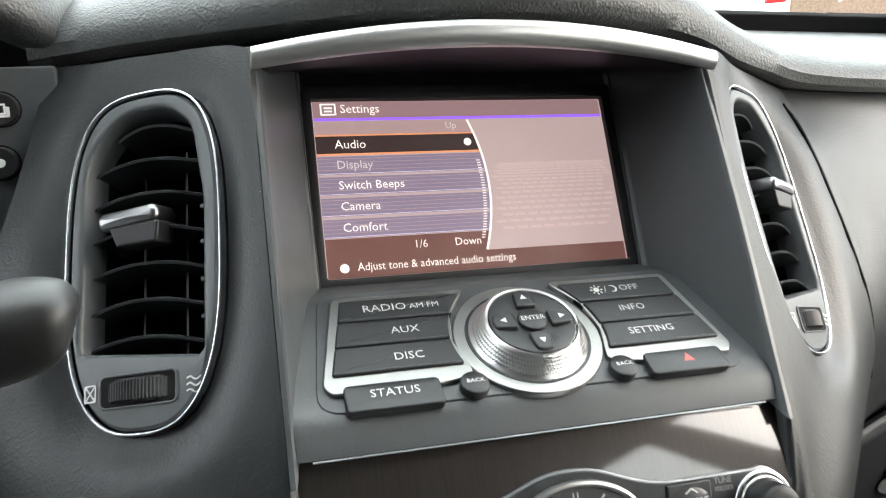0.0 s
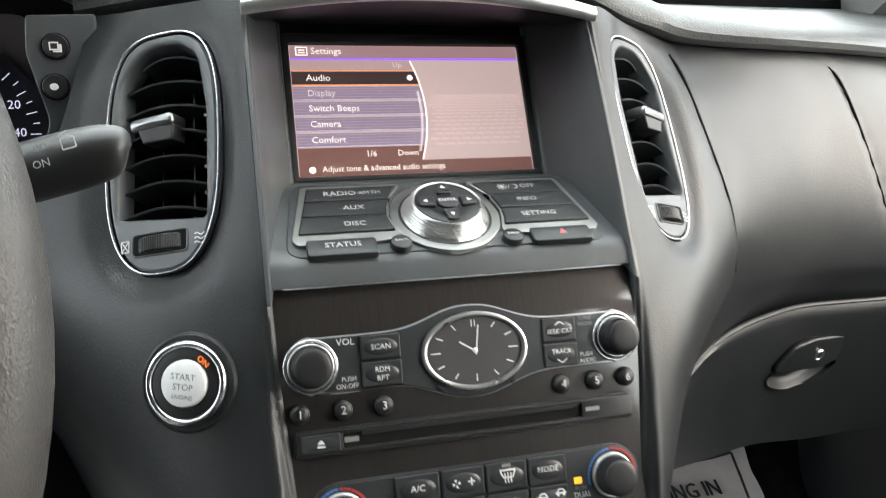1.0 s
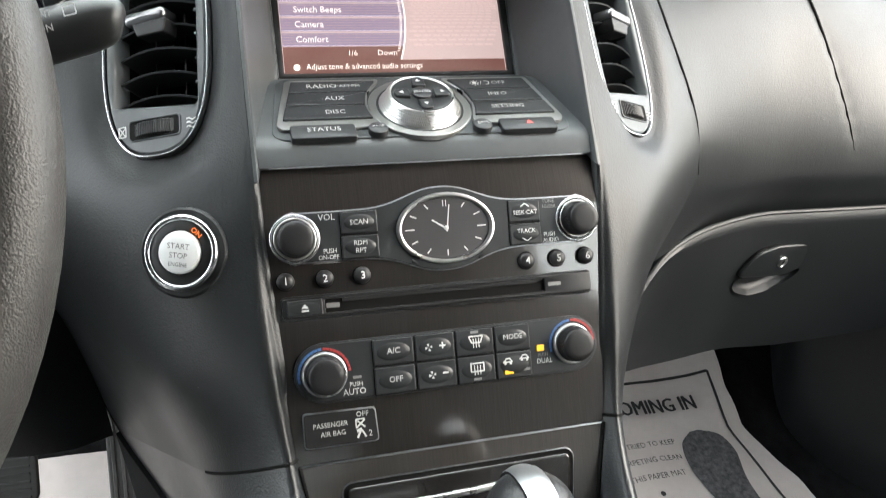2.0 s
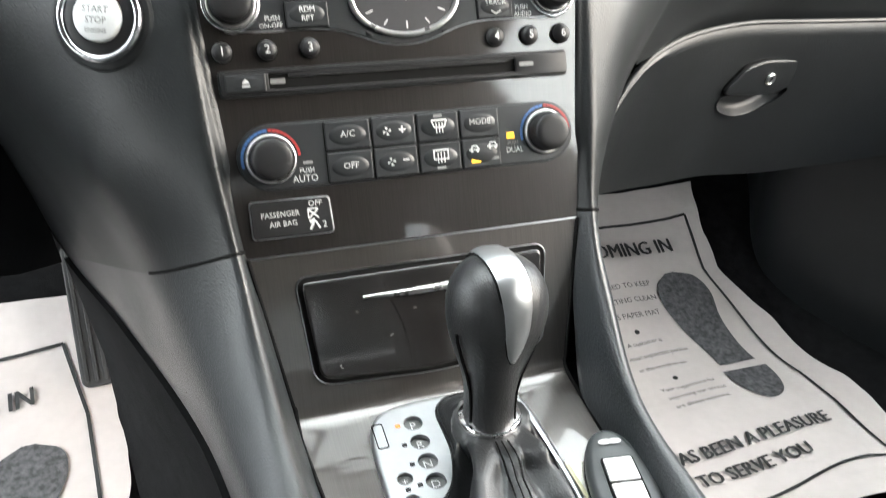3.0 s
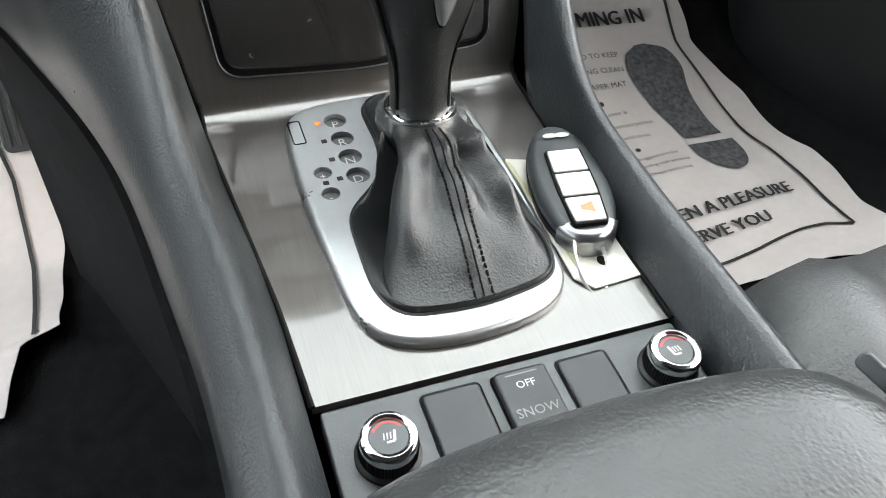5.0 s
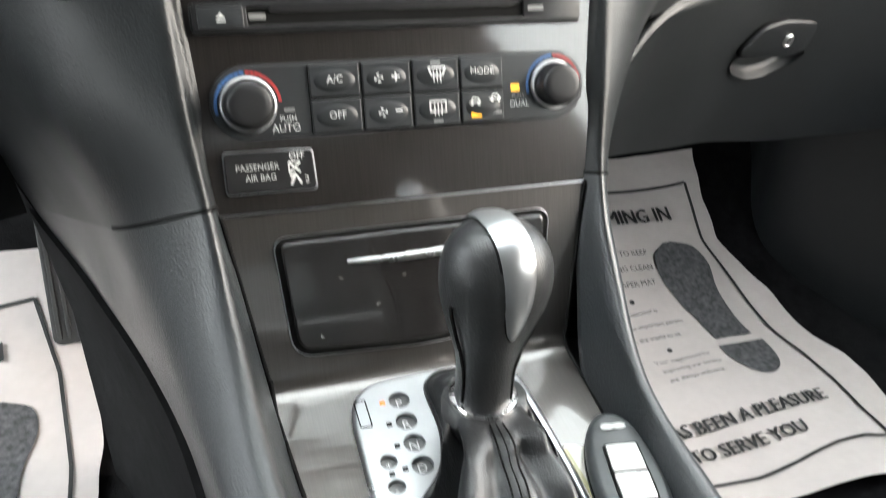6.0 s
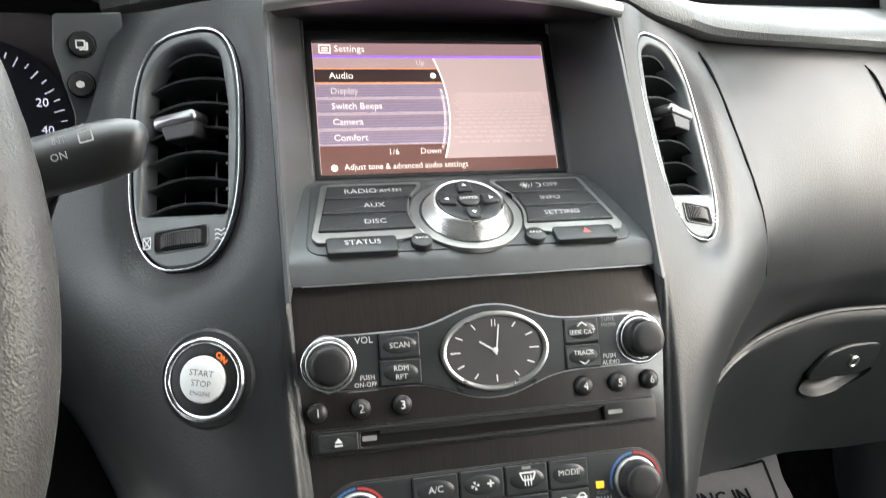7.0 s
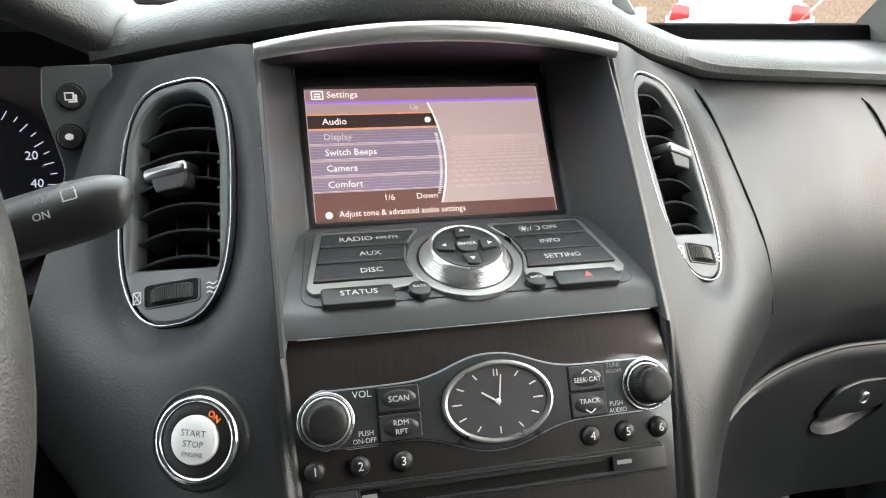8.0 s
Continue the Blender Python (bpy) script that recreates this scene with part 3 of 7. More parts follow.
# smooth the rows lengthwise
for line in lid:
    for _k in range(6):
        ys = [p.y for p in line]
        zs = [p.z for p in line]
        for i in range(1, 59):
            line[i].y = (ys[i - 1] + 2 * ys[i] + ys[i + 1]) / 4
            line[i].z = (zs[i - 1] + 2 * zs[i] + zs[i + 1]) / 4
lid_ob = part("lid", sheet(lid, 0.006), M_SOFT, glove)
top = lid[0]
part("lid_edge", tube([p + Vector((0, -0.0016, -0.0008)) for p in top], 0.0022, 8), M_SOFT, glove)
FG = axes((0.405, lid_y(0.40) + 0.0115, 0.857), (1, 0.20, 0), (0, -0.20, 1))
latch_o = rpoly([(-59, -9), (-37, 16), (-13, 20), (56, 12), (60, 7), (47, -12), (13, -20)], [5, 10, 40, 4, 4, 14, 60], 6)[::-1]
rec_o = rpoly([(-61, -13), (-53, -29), (-24, -40), (4, -38), (24, -30), (44, -12), (10, -14)], [6, 14, 30, 20, 16, 8, 40], 6)
rec_o, latch_o = eased(rec_o, 90, 16), eased(latch_o, 90, 3)
cb = bmesh.new()
rings(cb, [[(x, y, z) for x, y in inset(rec_o, 0.8)] for z in (-30, 20)], cap0=True)
cut(lid_ob, mm(cb, FG))
bm = bmesh.new()
rings(bm, [[(x, y, z) for x, y in inset(rec_o, q)] for q, z in ((-0.6, 0.2), (0.2, 0.3), (1.2, -1.5), (3.0, -6), (6.0, -9.5), (9.0, -10.5))])
part("latch_recess", mm(bm, FG), M_SOFT, glove, "hollow finger grip under the latch")
part("latch_gap", mm(slab(inset(latch_o, -1.0), -2, 0.5, 0.1, 1), FG), M_GAP, glove)
part("latch_paddle", mm(slab(latch_o, -4, 3.4, 1.8, 4, dome=0.5), FG), M_SOFT, glove)
lk = lathe([(6.0, 0), (6.0, 5.0), (5.5, 5.6), (4.6, 5.6), (4.3, 5.0), (0.1, 5.0)], 32)
lock = part("key_lock", mm(lk, FG), M_ALU, glove, "round metal key lock")
part("keyhole", mm(slab(rrect(0, 0, 1.4, 5.4, 0.6), 4.8, 5.4, 0.1), FG @ pose(0, 0, 0, 0, 0, -35)), M_GAP, lock)
# underside closing of the glovebox
under = []
for q in (0, 0.5, 1.0):
    under.append([Vector((p.x, lerp(p.y, p.y + 0.30, q), p.z + 0.004)) for p in lid[-1]])
part("underside", sheet(under, 0.004), M_BLACK, glove)

# lower driver panel and cluster region
knee = []
for s in range(12):
    t = s / 11
    knee.append([Vector((x, table(x, [(-0.8, 0.33), (-0.5, 0.34), (-0.27, 0.39), (-0.232, 0.43)]) + 0.05 * t * t, lerp(1.02, table(x, [(-0.85, 0.777), (-0.36, 0.770), (-0.29, 0.755), (-0.232, 0.732)]), t))) for x in [-0.85 + 0.619 * i / 23 for i in range(24)]])
part("knee_panel", sheet(knee, 0.004), M_SOFT, dash, "lower driver's knee panel")

# floor and walls of the car
def floor_z(y):
    return 0.435 + 0.72 * max(0, min(y, 1.0) - 0.5) ** 1.5


fl = []
for i in range(41):
    y = -1.6 + 2.8 * i / 40
    z = floor_z(y)
    fl.append([Vector((x, y, z)) for x in (-0.80, -0.5, -0.3, -0.1, 0.1, 0.3, 0.5, 0.80)])
floor = part("floor", sheet(fl, 0.01), M_CARPET)
tagged(floor, "black carpeted car floor and footwells", "floor", kind="structure")


def wall(name, pts, label, category, material=M_SOFT, d=(0, 0, 0.02)):
    bm = bmesh.new()
    a = [bm.verts.new(p) for p in pts]
    b = [bm.verts.new(Vector(p) + Vector(d)) for p in pts]
    k = len(a)
    bm.faces.new(a)
    bm.faces.new(b[::-1])
    for i in range(k):
        bm.faces.new((a[i], a[(i + 1) % k], b[(i + 1) % k], b[i]))
    return tagged(part(name, bm, material, smooth=False), label, category, kind="structure")


wall("firewall", [(-0.8, 1.05, 0.5), (0.8, 1.05, 0.5), (0.8, 0.96, 1.12), (-0.8, 0.96, 1.12)], "black carpeted firewall at the end of the footwells", "firewall", M_CARPET, (0, 0.03, 0))
kp = []
for i in range(8):
    z = lerp(0.95, 0.42, i / 7)
    kp.append([Vector((0.745 - 0.090 * math.exp(-((y - 0.64) / 0.13) ** 2) + 0.01 * math.sin(z * 5), y, z)) for y in [0.40 + 0.62 * j / 40 for j in range(41)]])
tagged(part("kick_panel", sheet(kp, 0.004), M_SOFT), "dark grey moulded kick panel at the side of the footwell", "trim", kind="structure")
# Unseen wall added to block light from the left; openings tune how much enters.
wall("wall_left", [(-0.78, -1.6, 0.42), (-0.78, 1.05, 0.42), (-0.78, 1.05, 1.12), (-0.78, 0.80, 1.08), (-0.78, 0.72, 0.60), (-0.78, -0.22, 0.60), (-0.78, -0.22, 1.04), (-0.78, 0.24, 1.04), (-0.78, 0.20, 1.36), (-0.78, -0.08, 1.46), (-0.78, -0.10, 1.66), (-0.78, -1.6, 1.66)], "unseen dark wall added to block light from the driver's side", "door", M_SEAT, (-0.03, 0, 0))
# Unseen side, shaped for light: the sill height sets how much comes in.
wall("wall_right", [(0.78, -1.6, 0.42), (0.78, 1.05, 0.42), (0.78, 1.05, 1.12), (0.78, 0.80, 1.08), (0.78, 0.50, 1.00), (0.78, 0.30, 0.92), (0.78, -0.30, 0.91), (0.78, -0.45, 1.08), (0.78, -1.6, 1.08)], "unseen dark passenger door, cut to let light in above it", "door", M_SEAT, (0.03, 0, 0))
for s in (-1, 1):
    wall("trim_left" if s < 0 else "trim_right", [(s * 0.80, 0.95, 1.08), (s * 0.80, 1.08, 1.08), (s * 0.62, 0.22, 1.66), (s * 0.62, 0.12, 1.66)], "grey windscreen pillar trim", "pillar", M_HEAD, (s * 0.04, 0, 0))
    wall("trim_rear_left" if s < 0 else "trim_rear_right", [(s * 0.76, -0.55, 1.08), (s * 0.76, -0.33, 1.08), (s * 0.62, -0.33, 1.66), (s * 0.62, -0.5, 1.66)], "grey door pillar trim", "pillar", M_HEAD, (s * 0.04, 0, 0))
# Roof lining out of view; its dark colour lowers the fill light.
wall("ceiling", [(-0.78, -1.6, 1.64), (0.64, -1.6, 1.64), (0.62, 0.16, 1.64), (-0.78, 0.16, 1.64)], "unseen grey roof lining, kept dark to cut fill light", "ceiling", M_HEAD, (0, 0, 0.03))
wall("wall_rear", [(-0.77, -1.6, 0.43), (0.77, -1.6, 0.43), (0.77, -1.6, 1.08), (-0.77, -1.6, 1.08)], "black rear wall of the cabin", "wall", M_SEAT, (0, -0.08, 0))
# Unseen opaque pane in the rear opening, added to keep reflections dark.
wall("rear_light_block", [(-0.78, -1.6, 1.084), (0.78, -1.6, 1.084), (0.64, -1.6, 1.636), (-0.64, -1.6, 1.636)], "unseen opaque dark pane added to block light from the rear", "window", M_GLASSD, (0, -0.01, 0))
pane = wall("window_2", [(0.77, -1.59, 1.084), (0.77, -0.56, 1.084), (0.645, -0.51, 1.636), (0.645, -1.59, 1.636)], "clear rear side window glass", "window", M_GLASS, (0.006, 0, 0))
pane.visible_shadow = False
ws = []
for i in range(9):
    t = i / 8
    ws.append([Vector((lerp(0.74, 0.61, t) * s, lerp(1.05, 0.18, t) + 0.06 * (1 - s * s), lerp(1.155, 1.65, t))) for s in [-1 + 2 * j / 16 for j in range(17)]])
wsc = part("windscreen", sheet([r[::-1] for r in ws], 0.004), M_GLASS)
wsc.visible_shadow = False
tagged(wsc, "raked clear glass windscreen above the dashboard", "windscreen", kind="structure")


# ================= display unit =================
disp = empty("display_unit", (0, 0.41, 1.1), "recessed infotainment display lit with a settings menu, black hood", "display")
# hood walls between the front opening and the display
def hood_side(side):
    fo = [(0.1055, 0.287, 1.022), (0.1057, 0.2935, 1.031), (0.1065, 0.338, 1.093), (0.107, 0.387, 1.158)]
    rows = []
    for q, (X, y, z) in enumerate(fo):
        t = max(0.0, (z - 1.031) / 0.127)
        inner = Vector((0.0815 + 0.002 * t, lerp(0.372, 0.440, t), lerp(1.046, 1.150, t)))
        a = Vector((X, y, z))
        line = [a, a + Vector((-0.0025, 0.0005, 0.0)), lerp(a, inner, 0.12) + Vector((-0.002, 0.004, 0)), lerp(a, inner, 0.5) + Vector((-0.001, 0.006, 0)), lerp(a, inner, 0.92) + Vector((0, 0.003, 0)), inner]
        rows.append([Vector((side * p.x, p.y, p.z)) for p in line])
    cols = [spline([tuple(r[k]) for r in rows], 14) for k in range(6)]
    g = [[cols[k][i] for k in range(6)] for i in range(14)]
    return [spline([tuple(p) for p in r], 14) for r in g]
for side in (-1, 1):
    g = hood_side(side)
    part("hood_wall", sheet([r if side < 0 else r[::-1] for r in g], 0.003), M_GREY, disp)
g = []
for i in range(17):
    s = -1 + 2 * i / 16
    zt = 1.164 + 0.009 * (1 - s * s)
    g.append([Vector((s * 0.107, 0.386 - 0.004 * (1 - s * s), zt - 0.006)), Vector((s * 0.103, 0.405, zt - 0.012)), Vector((s * 0.092, 0.428, 1.153)), Vector((s * 0.0835, 0.442, 1.149))])
part("hood_roof", sheet(g, 0.003), M_BLACK, disp)
# bright strip over the display
st = []
for i in range(61):
    s = -1 + 2 * i / 60
    c = Vector((s * 0.1075, 0.3808 - 0.006 * (1 - s * s), 1.1615 + 0.0115 * (1 - s * s)))
    h = 0.0046 + 0.0012 * (1 - s * s)
    st.append([c + Vector((0, 0.004 * math.cos(a) * -1, 0)) + Vector((0, 0.0, h * math.sin(a))) for a in [math.pi * 2 * k / 28 for k in range(28)]])
bm = bmesh.new()
rings(bm, st, cap0=True)
part("trim_strip", bm, M_STRIP, disp, "brushed silver trim strip")
part("surround", mm(frame_ring(rrect(1, 1.5, 167, 101, 3), rrect(0, 0, 155.4, 89.6, 1.2), -6, 1.4, 0.8), FS), M_BLACK, disp)
scr = part("screen", mm(slab(rrect(0, 0, 156.5, 90.5, 1), -6, -2.0, 0.2), FS), M_SCR["base"], disp, "lit brown and purple menu screen")


def patch(name, x0, y0, x1, y1, m, lift, parent=scr):
    bm = bmesh.new()
    slab([(x0, y0), (x1, y0), (x1, y1), (x0, y1)], -2.1, -2 + lift, 0.02, 1, bm=bm)
    return part(name, mm(bm, FS), m, parent, smooth=False)


patch("title_bar", -77, 36, 77, 44.8, M_SCR["head"], 0.10)
patch("title_line", -77, 34.6, 77, 36.0, M_SCR["line"], 0.14)
patch("footer", -77, -44.8, 77, -35.0, M_SCR["foot"], 0.10)
def edge_u(v):
    return 7.5 - 6.7 * ((v + 2) / 35) ** 2
def menu_band(name, v0, v1, m, lift):
    vs = [lerp(v0, v1, i / 4) for i in range(5)]
    o = [(-77, v0)] + [(edge_u(v), v) for v in vs] + [(-77, v1)]
    o = o if v1 > v0 else o[::-1]
    bm = bmesh.new()
    slab(o, -2.1, -2 + lift, 0.02, 1, bm=bm)
    return part(name, mm(bm, FS), m, scr, smooth=False)
menu_band("menu_top", 27.4, 34.4, M_SCR["up"], 0.12)
menu_band("selected_edge", 16.6, 27.4, M_SCR["selb"], 0.13)
menu_band("selected_row", 17.6, 26.5, M_SCR["sel"], 0.18)
for i, (nm, v) in enumerate((("Display", 11.4), ("Switch Beeps", 1.0), ("Camera", -9.6), ("Comfort", -20.2))):
    menu_band("menu_row", v - 4.6, v + 4.6, M_SCR["row"], 0.12)
    for k in range(5):
        menu_band("row_line", v - 4.3 + k * 1.9, v - 4.0 + k * 1.9, M_SCR["up"] if k else M_SCR["rowl"], 0.14)
    text("menu_word", nm, FS, -68, v + 0.1, 4.4, M_SCR["text"] if i else M_SCR["dim"], scr, "LEFT", -1.7)
menu_band("menu_foot", -35.0, -25.2, M_SCR["foot"], 0.12)
text("menu_word", "Audio", FS, -68, 22.0, 4.6, M_SCR["text"], scr, "LEFT", -1.7)
text("title_word", "Settings", FS, -63.7, 40.6, 4.6, M_SCR["text"], scr, "LEFT", -1.7)
text("menu_word", "Up", FS, -8, 31.0, 3.6, M_SCR["dim"], scr, "CENTER", -1.7)
text("menu_word", "1/6", FS, -31, -30.0, 4.0, M_SCR["text"], scr, "CENTER", -1.7)
text("menu_word", "Down", FS, -7, -30.0, 4.0, M_SCR["text"], scr, "CENTER", -1.7)
text("footer_word", "Adjust tone & advanced audio settings", FS, -62.9, -39.4, 4.0, M_SCR["text"], scr, "LEFT", -1.7, squash=0.93)
marks("screen_icon", [oval(-69, -39.6, 2.2, 2.2, 20)], FS, M_SCR["text"], scr, -1.75)
marks("screen_icon", [bar(-73, 37.9, -66, 37.9, 0.8), bar(-73, 43.3, -66, 43.3, 0.8), bar(-73, 37.6, -73, 43.6, 0.8), bar(-66, 37.6, -66, 43.6, 0.8), bar(-71.5, 41.3, -67.5, 41.3, 0.9), bar(-71.5, 39.6, -67.5, 39.6, 0.9)], FS, M_SCR["text"], scr, -1.75)
marks("screen_icon", [oval(-0.2, 22, 2.0, 2.0, 20)], FS, M_SCR["text"], scr, -1.7)
marks("scroll_line", [bar(edge_u(lerp(34, -34.6, i / 20)) + 0.6, lerp(34, -34.6, i / 20), edge_u(lerp(34, -34.6, (i + 1) / 20)) + 0.6, lerp(34, -34.6, (i + 1) / 20), 1.1) for i in range(20)], FS, M_SCR["text"], scr, -1.72)
marks("scroll_ticks", [bar(edge_u(v) - 3.4, v, edge_u(v) - 1.6, v, 0.5) for v in [12 - 1.35 * i for i in range(31)]], FS, M_SCR["text"], scr, -1.74)
tiles = []
for r in range(17):
    v = 9.5 - 0.62 * r * (1 + r * 0.155)
    w, h = 2.6 + 0.20 * r, 0.42 + 0.055 * r
    for c in range(22):
        u = 14 + (c + 0.5 * (r % 2)) * (3.2 + 0.26 * r) - 0.55 * r
        if edge_u(v) + 3 < u < 76.5 - w and v > -34:
            tiles.append([(u, v), (u + w, v - 0.1), (u + w - 0.3, v + h), (u - 0.3, v + h + 0.1)])
marks("screen_tiles", tiles, FS, M_SCR["tile"], scr, -1.8)
glass = part("cover_glass", mm(slab(rrect(0, 0, 156, 90, 1), -1.5, -1.1, 0.1), FS), M_GLASS, disp)
glass.visible_shadow = False

# ================= button shelf =================
shelf = empty("control_panel", (0, 0.33, 1.05), "grey control panel with silver frame, rotary dial and legend buttons", "control panel")
rows = []
for i in range(15):
    t = i / 14
    v = lerp(-36, 66, t)
    w = table(v, [(-36, 105.5), (0, 100), (66, 84)])
    zz = -1.2 if v < 42 else -1.2 - 11 * ((v - 42) / 24) ** 0.8
    zz -= 8.5 * max(0, (-24 - v) / 12) ** 1.6
    rows.append([FB @ Vector((lerp(-w, w, j / 24) / 1000, v / 1000, zz / 1000)) for j in range(25)])
part("shelf_body", sheet(rows, 0.006), M_GREY, shelf)
part("joint_line", tube([p + Vector((0, -0.0004, -0.0006)) for p in rows[0][1:-1]], 0.0003, 8), M_KRING, shelf, "fine bright joint line")
part("raised_pad", mm(slab(rpoly([(-94, -23), (94, -23), (86, 38), (81, 43), (-81, 43), (-86, 38)], [10, 10, 5, 5, 5, 5], 5), -4, -0.7, 0.45), FB), M_GREY, shelf)
DC = (-0.5, 5.0)
# silver frame plate: side wings and a round middle
def wing(s):
    o = [(s * 80.3, 37.8), (s * 20, 37.8), (s * 31, 22), (s * 33.5, 6), (s * 29, -13), (s * 44, -15.5), (s * 87, -15.5), (s * 90, -11)]
    return rpoly(o if s < 0 else o[::-1], [4, 2, 2, 2, 4, 3, 3, 5][::1 if s < 0 else -1], 4)
for s in (-1, 1):
    part("frame_wing", mm(slab(wing(s)[::-1], -2, 1.5, 0.5), FB), M_SHELFRING, shelf, "silver frame")
part("frame_disc", mm(slab(oval(DC[0], DC[1], 32.5, 32.0, 64), -2, 1.35, 0.6), FB), M_SHELFRING, shelf, "silver dial surround")
part("dial_well", mm(slab(oval(DC[0], DC[1], 27.4, 27.0, 64), -2, 1.6, 0.3), FB), M_BTN, shelf)


def legend_button(name, o, m, parent, z=2.6, dome=0.0, words=(), label="", material=None):
    b = part(name, mm(slab(o, -1, z, 0.8, dome=dome), m), material or M_BTN, parent, label)
    for w in words:
        text("legend", w[0], m, w[1], w[2], w[3], w[4] if len(w) > 4 else M_WHITE, b, lift=z + dome + 0.1, squash=w[5] if len(w) > 5 else 1.05)
    return b


def row_button(s, v1, v0, words):
    def outer(v):
        return table(v, [(-7, 86), (34, 77)])
    def inner(v):
        return 34.5 - 0.0135 * (v - 6) ** 2
    vs = [lerp(v0, v1, i / 4) for i in range(5)]
    o = [(s * outer(v0), v0)] + [(s * outer(v1), v1)] + [(s * inner(v), v) for v in vs[::-1]]
    o = [(x, y) for x, y in o]
    area = sum(o[i - 1][0] * o[i][1] - o[i][0] * o[i - 1][1] for i in range(len(o)))
    if area < 0:
        o = o[::-1]
    part("gap", mm(slab(inset(o, -0.6), -1, 1.3, 0.1, 1), FB), M_GAP, shelf)
    return legend_button("push_button", rpoly(o, 1.0, 3), FB, shelf, 2.8, 0.0, words)


row_button(-1, 34.4, 21.7, [("RADIO", -58.5, 28.2, 4.32, M_DIM), ("AM\u00b7FM", -41.0, 28.0, 3.1, M_DIM)])
row_button(-1, 21.1, 7.6, [("AUX", -52.5, 14.2, 4.05, M_DIM)])
row_button(-1, 7.0, -7.2, [("DISC", -54, -0.6, 4.05, M_DIM)])
row_button(1, 34.4, 21.7, [("/", 46, 28.2, 4.2, M_DIM), ("OFF", 58, 28.2, 3.90, M_DIM)])
row_button(1, 21.1, 7.6, [("INFO", 53.5, 15.0, 3.90, M_DIM)])
row_button(1, 7.0, -7.2, [("SETTING", 56, 0.4, 3.90, M_DIM)])
sunrays = [oval(41.5, 28.2, 1.5, 1.5, 12)] + [bar(41.5 + 2.0 * math.cos(a), 28.2 + 2.0 * math.sin(a), 41.5 + 3.2 * math.cos(a), 28.2 + 3.2 * math.sin(a), 0.6) for a in [k * math.pi / 4 for k in range(8)]]
moon = [(49.6 + 2.3 * math.cos(a), 28.2 + 2.3 * math.sin(a)) for a in [radians(-120 + 240 * k / 12) for k in range(13)]] + [(49.2 + 1.9 * math.cos(a), 28.2 + 1.9 * math.sin(a)) for a in [radians(100 - 200 * k / 8) for k in range(9)]]
marks("sun_icon", sunrays, FB, M_WHITE, shelf, 2.95)
marks("moon_icon", [moon], FB, M_WHITE, shelf, 2.95)
legend_button("push_button", rrect(-63.8, -19.4, 38.0, 13.4, 2.2), FB, shelf, 2.6, 0.5, [("STATUS", -63.5, -18.6, 3.90, M_DIM)])
legend_button("push_button", rrect(63.4, -18.8, 37.0, 12.4, 2.2), FB, shelf, 2.6, 0.4, [])
marks("hazard_triangle", [[(61.6, -20.0), (66.6, -20.0), (64.1, -15.4)]], FB, M_RED, shelf, 3.1, "red hazard warning triangle")
for u, v in ((-31.4, -18.4), (33.6, -18.4)):
    legend_button("round_button", oval(u, v, 5.9, 5.9, 32), FB, shelf, 3.2, 0.8, [("BACK", u, v, 2.0, M_DIM)])
# rotary dial
dial = part("dial", mm(lathe([(26.2, 0), (26.2, 1.2), (25.4, 2.2), (24.4, 2.8), (21.2, 9.4), (20.6, 10.2), (19.8, 10.6), (19.2, 10.3), (18.9, 9.6), (0.1, 9.6)], 96), FB @ pose(DC[0] / 1000, DC[1] / 1000, 0)), M_ALU, shelf, "chrome rotary dial")
bm = bmesh.new()
for k in range(110):
    for q in range(4):
        a = 2 * math.pi * (k + 0.5 * (q % 2)) / 110
        z0 = 2.9 + q * 1.55
        r0 = 24.2 - 0.485 * (z0 - 3.0)
        r1 = r0 - 0.485 * 0.78 + 0.45
        c, s_ = math.cos(a), math.sin(a)
        t = Vector((-s_, c, 0)) * 0.68
        ru = r0 - 0.485 * 1.55
        base = [Vector((c * r0, s_ * r0, z0)) - t, Vector((c * r0, s_ * r0, z0)) + t, Vector((c * ru, s_ * ru, z0 + 1.55)) + t, Vector((c * ru, s_ * ru, z0 + 1.55)) - t]
        tip = bm.verts.new((c * r1, s_ * r1, z0 + 0.78))
        bv = [bm.verts.new(p) for p in base]
        for i in range(4):
            bm.faces.new((bv[i], bv[(i + 1) % 4], tip))
part("knurling", mm(bm, FB @ pose(DC[0] / 1000, DC[1] / 1000, 0)), M_ALU, dial, "diamond-cut grip band", smooth=False)
FD = FB @ pose(DC[0] / 1000, DC[1] / 1000, 0.0095)
part("dial_face", mm(slab(oval(0, 0, 18.8, 18.8, 48), -1, 1.0, 0.8, dome=-0.8), FD), M_BTN, dial)
enter = part("enter_button", mm(slab(oval(0, 0, 6.2, 6.2, 32), -1, 2.2, 0.6, dome=0.3), FD), M_BTN, dial)
text("legend", "ENTER", FD, 0, 0, 2.6, M_WHITE, enter, lift=2.6)
for k in range(4):
    a = 90 * k
    fr = FD @ pose(0, 0, 0, 0, 0, a)
    key = part("arrow_key", mm(slab(rpoly([(7.5, -4.6), (16.8, -3.6), (17.8, 0), (16.8, 3.6), (7.5, 4.6)], [1.4, 1.6, 3, 1.6, 1.4], 4), -1, 2.4, 0.8), fr), M_BTN, dial)
    marks("arrow", [[(11.8, -1.5), (14.6, 0), (11.8, 1.5)]], fr, M_WHITE, key, 2.6)


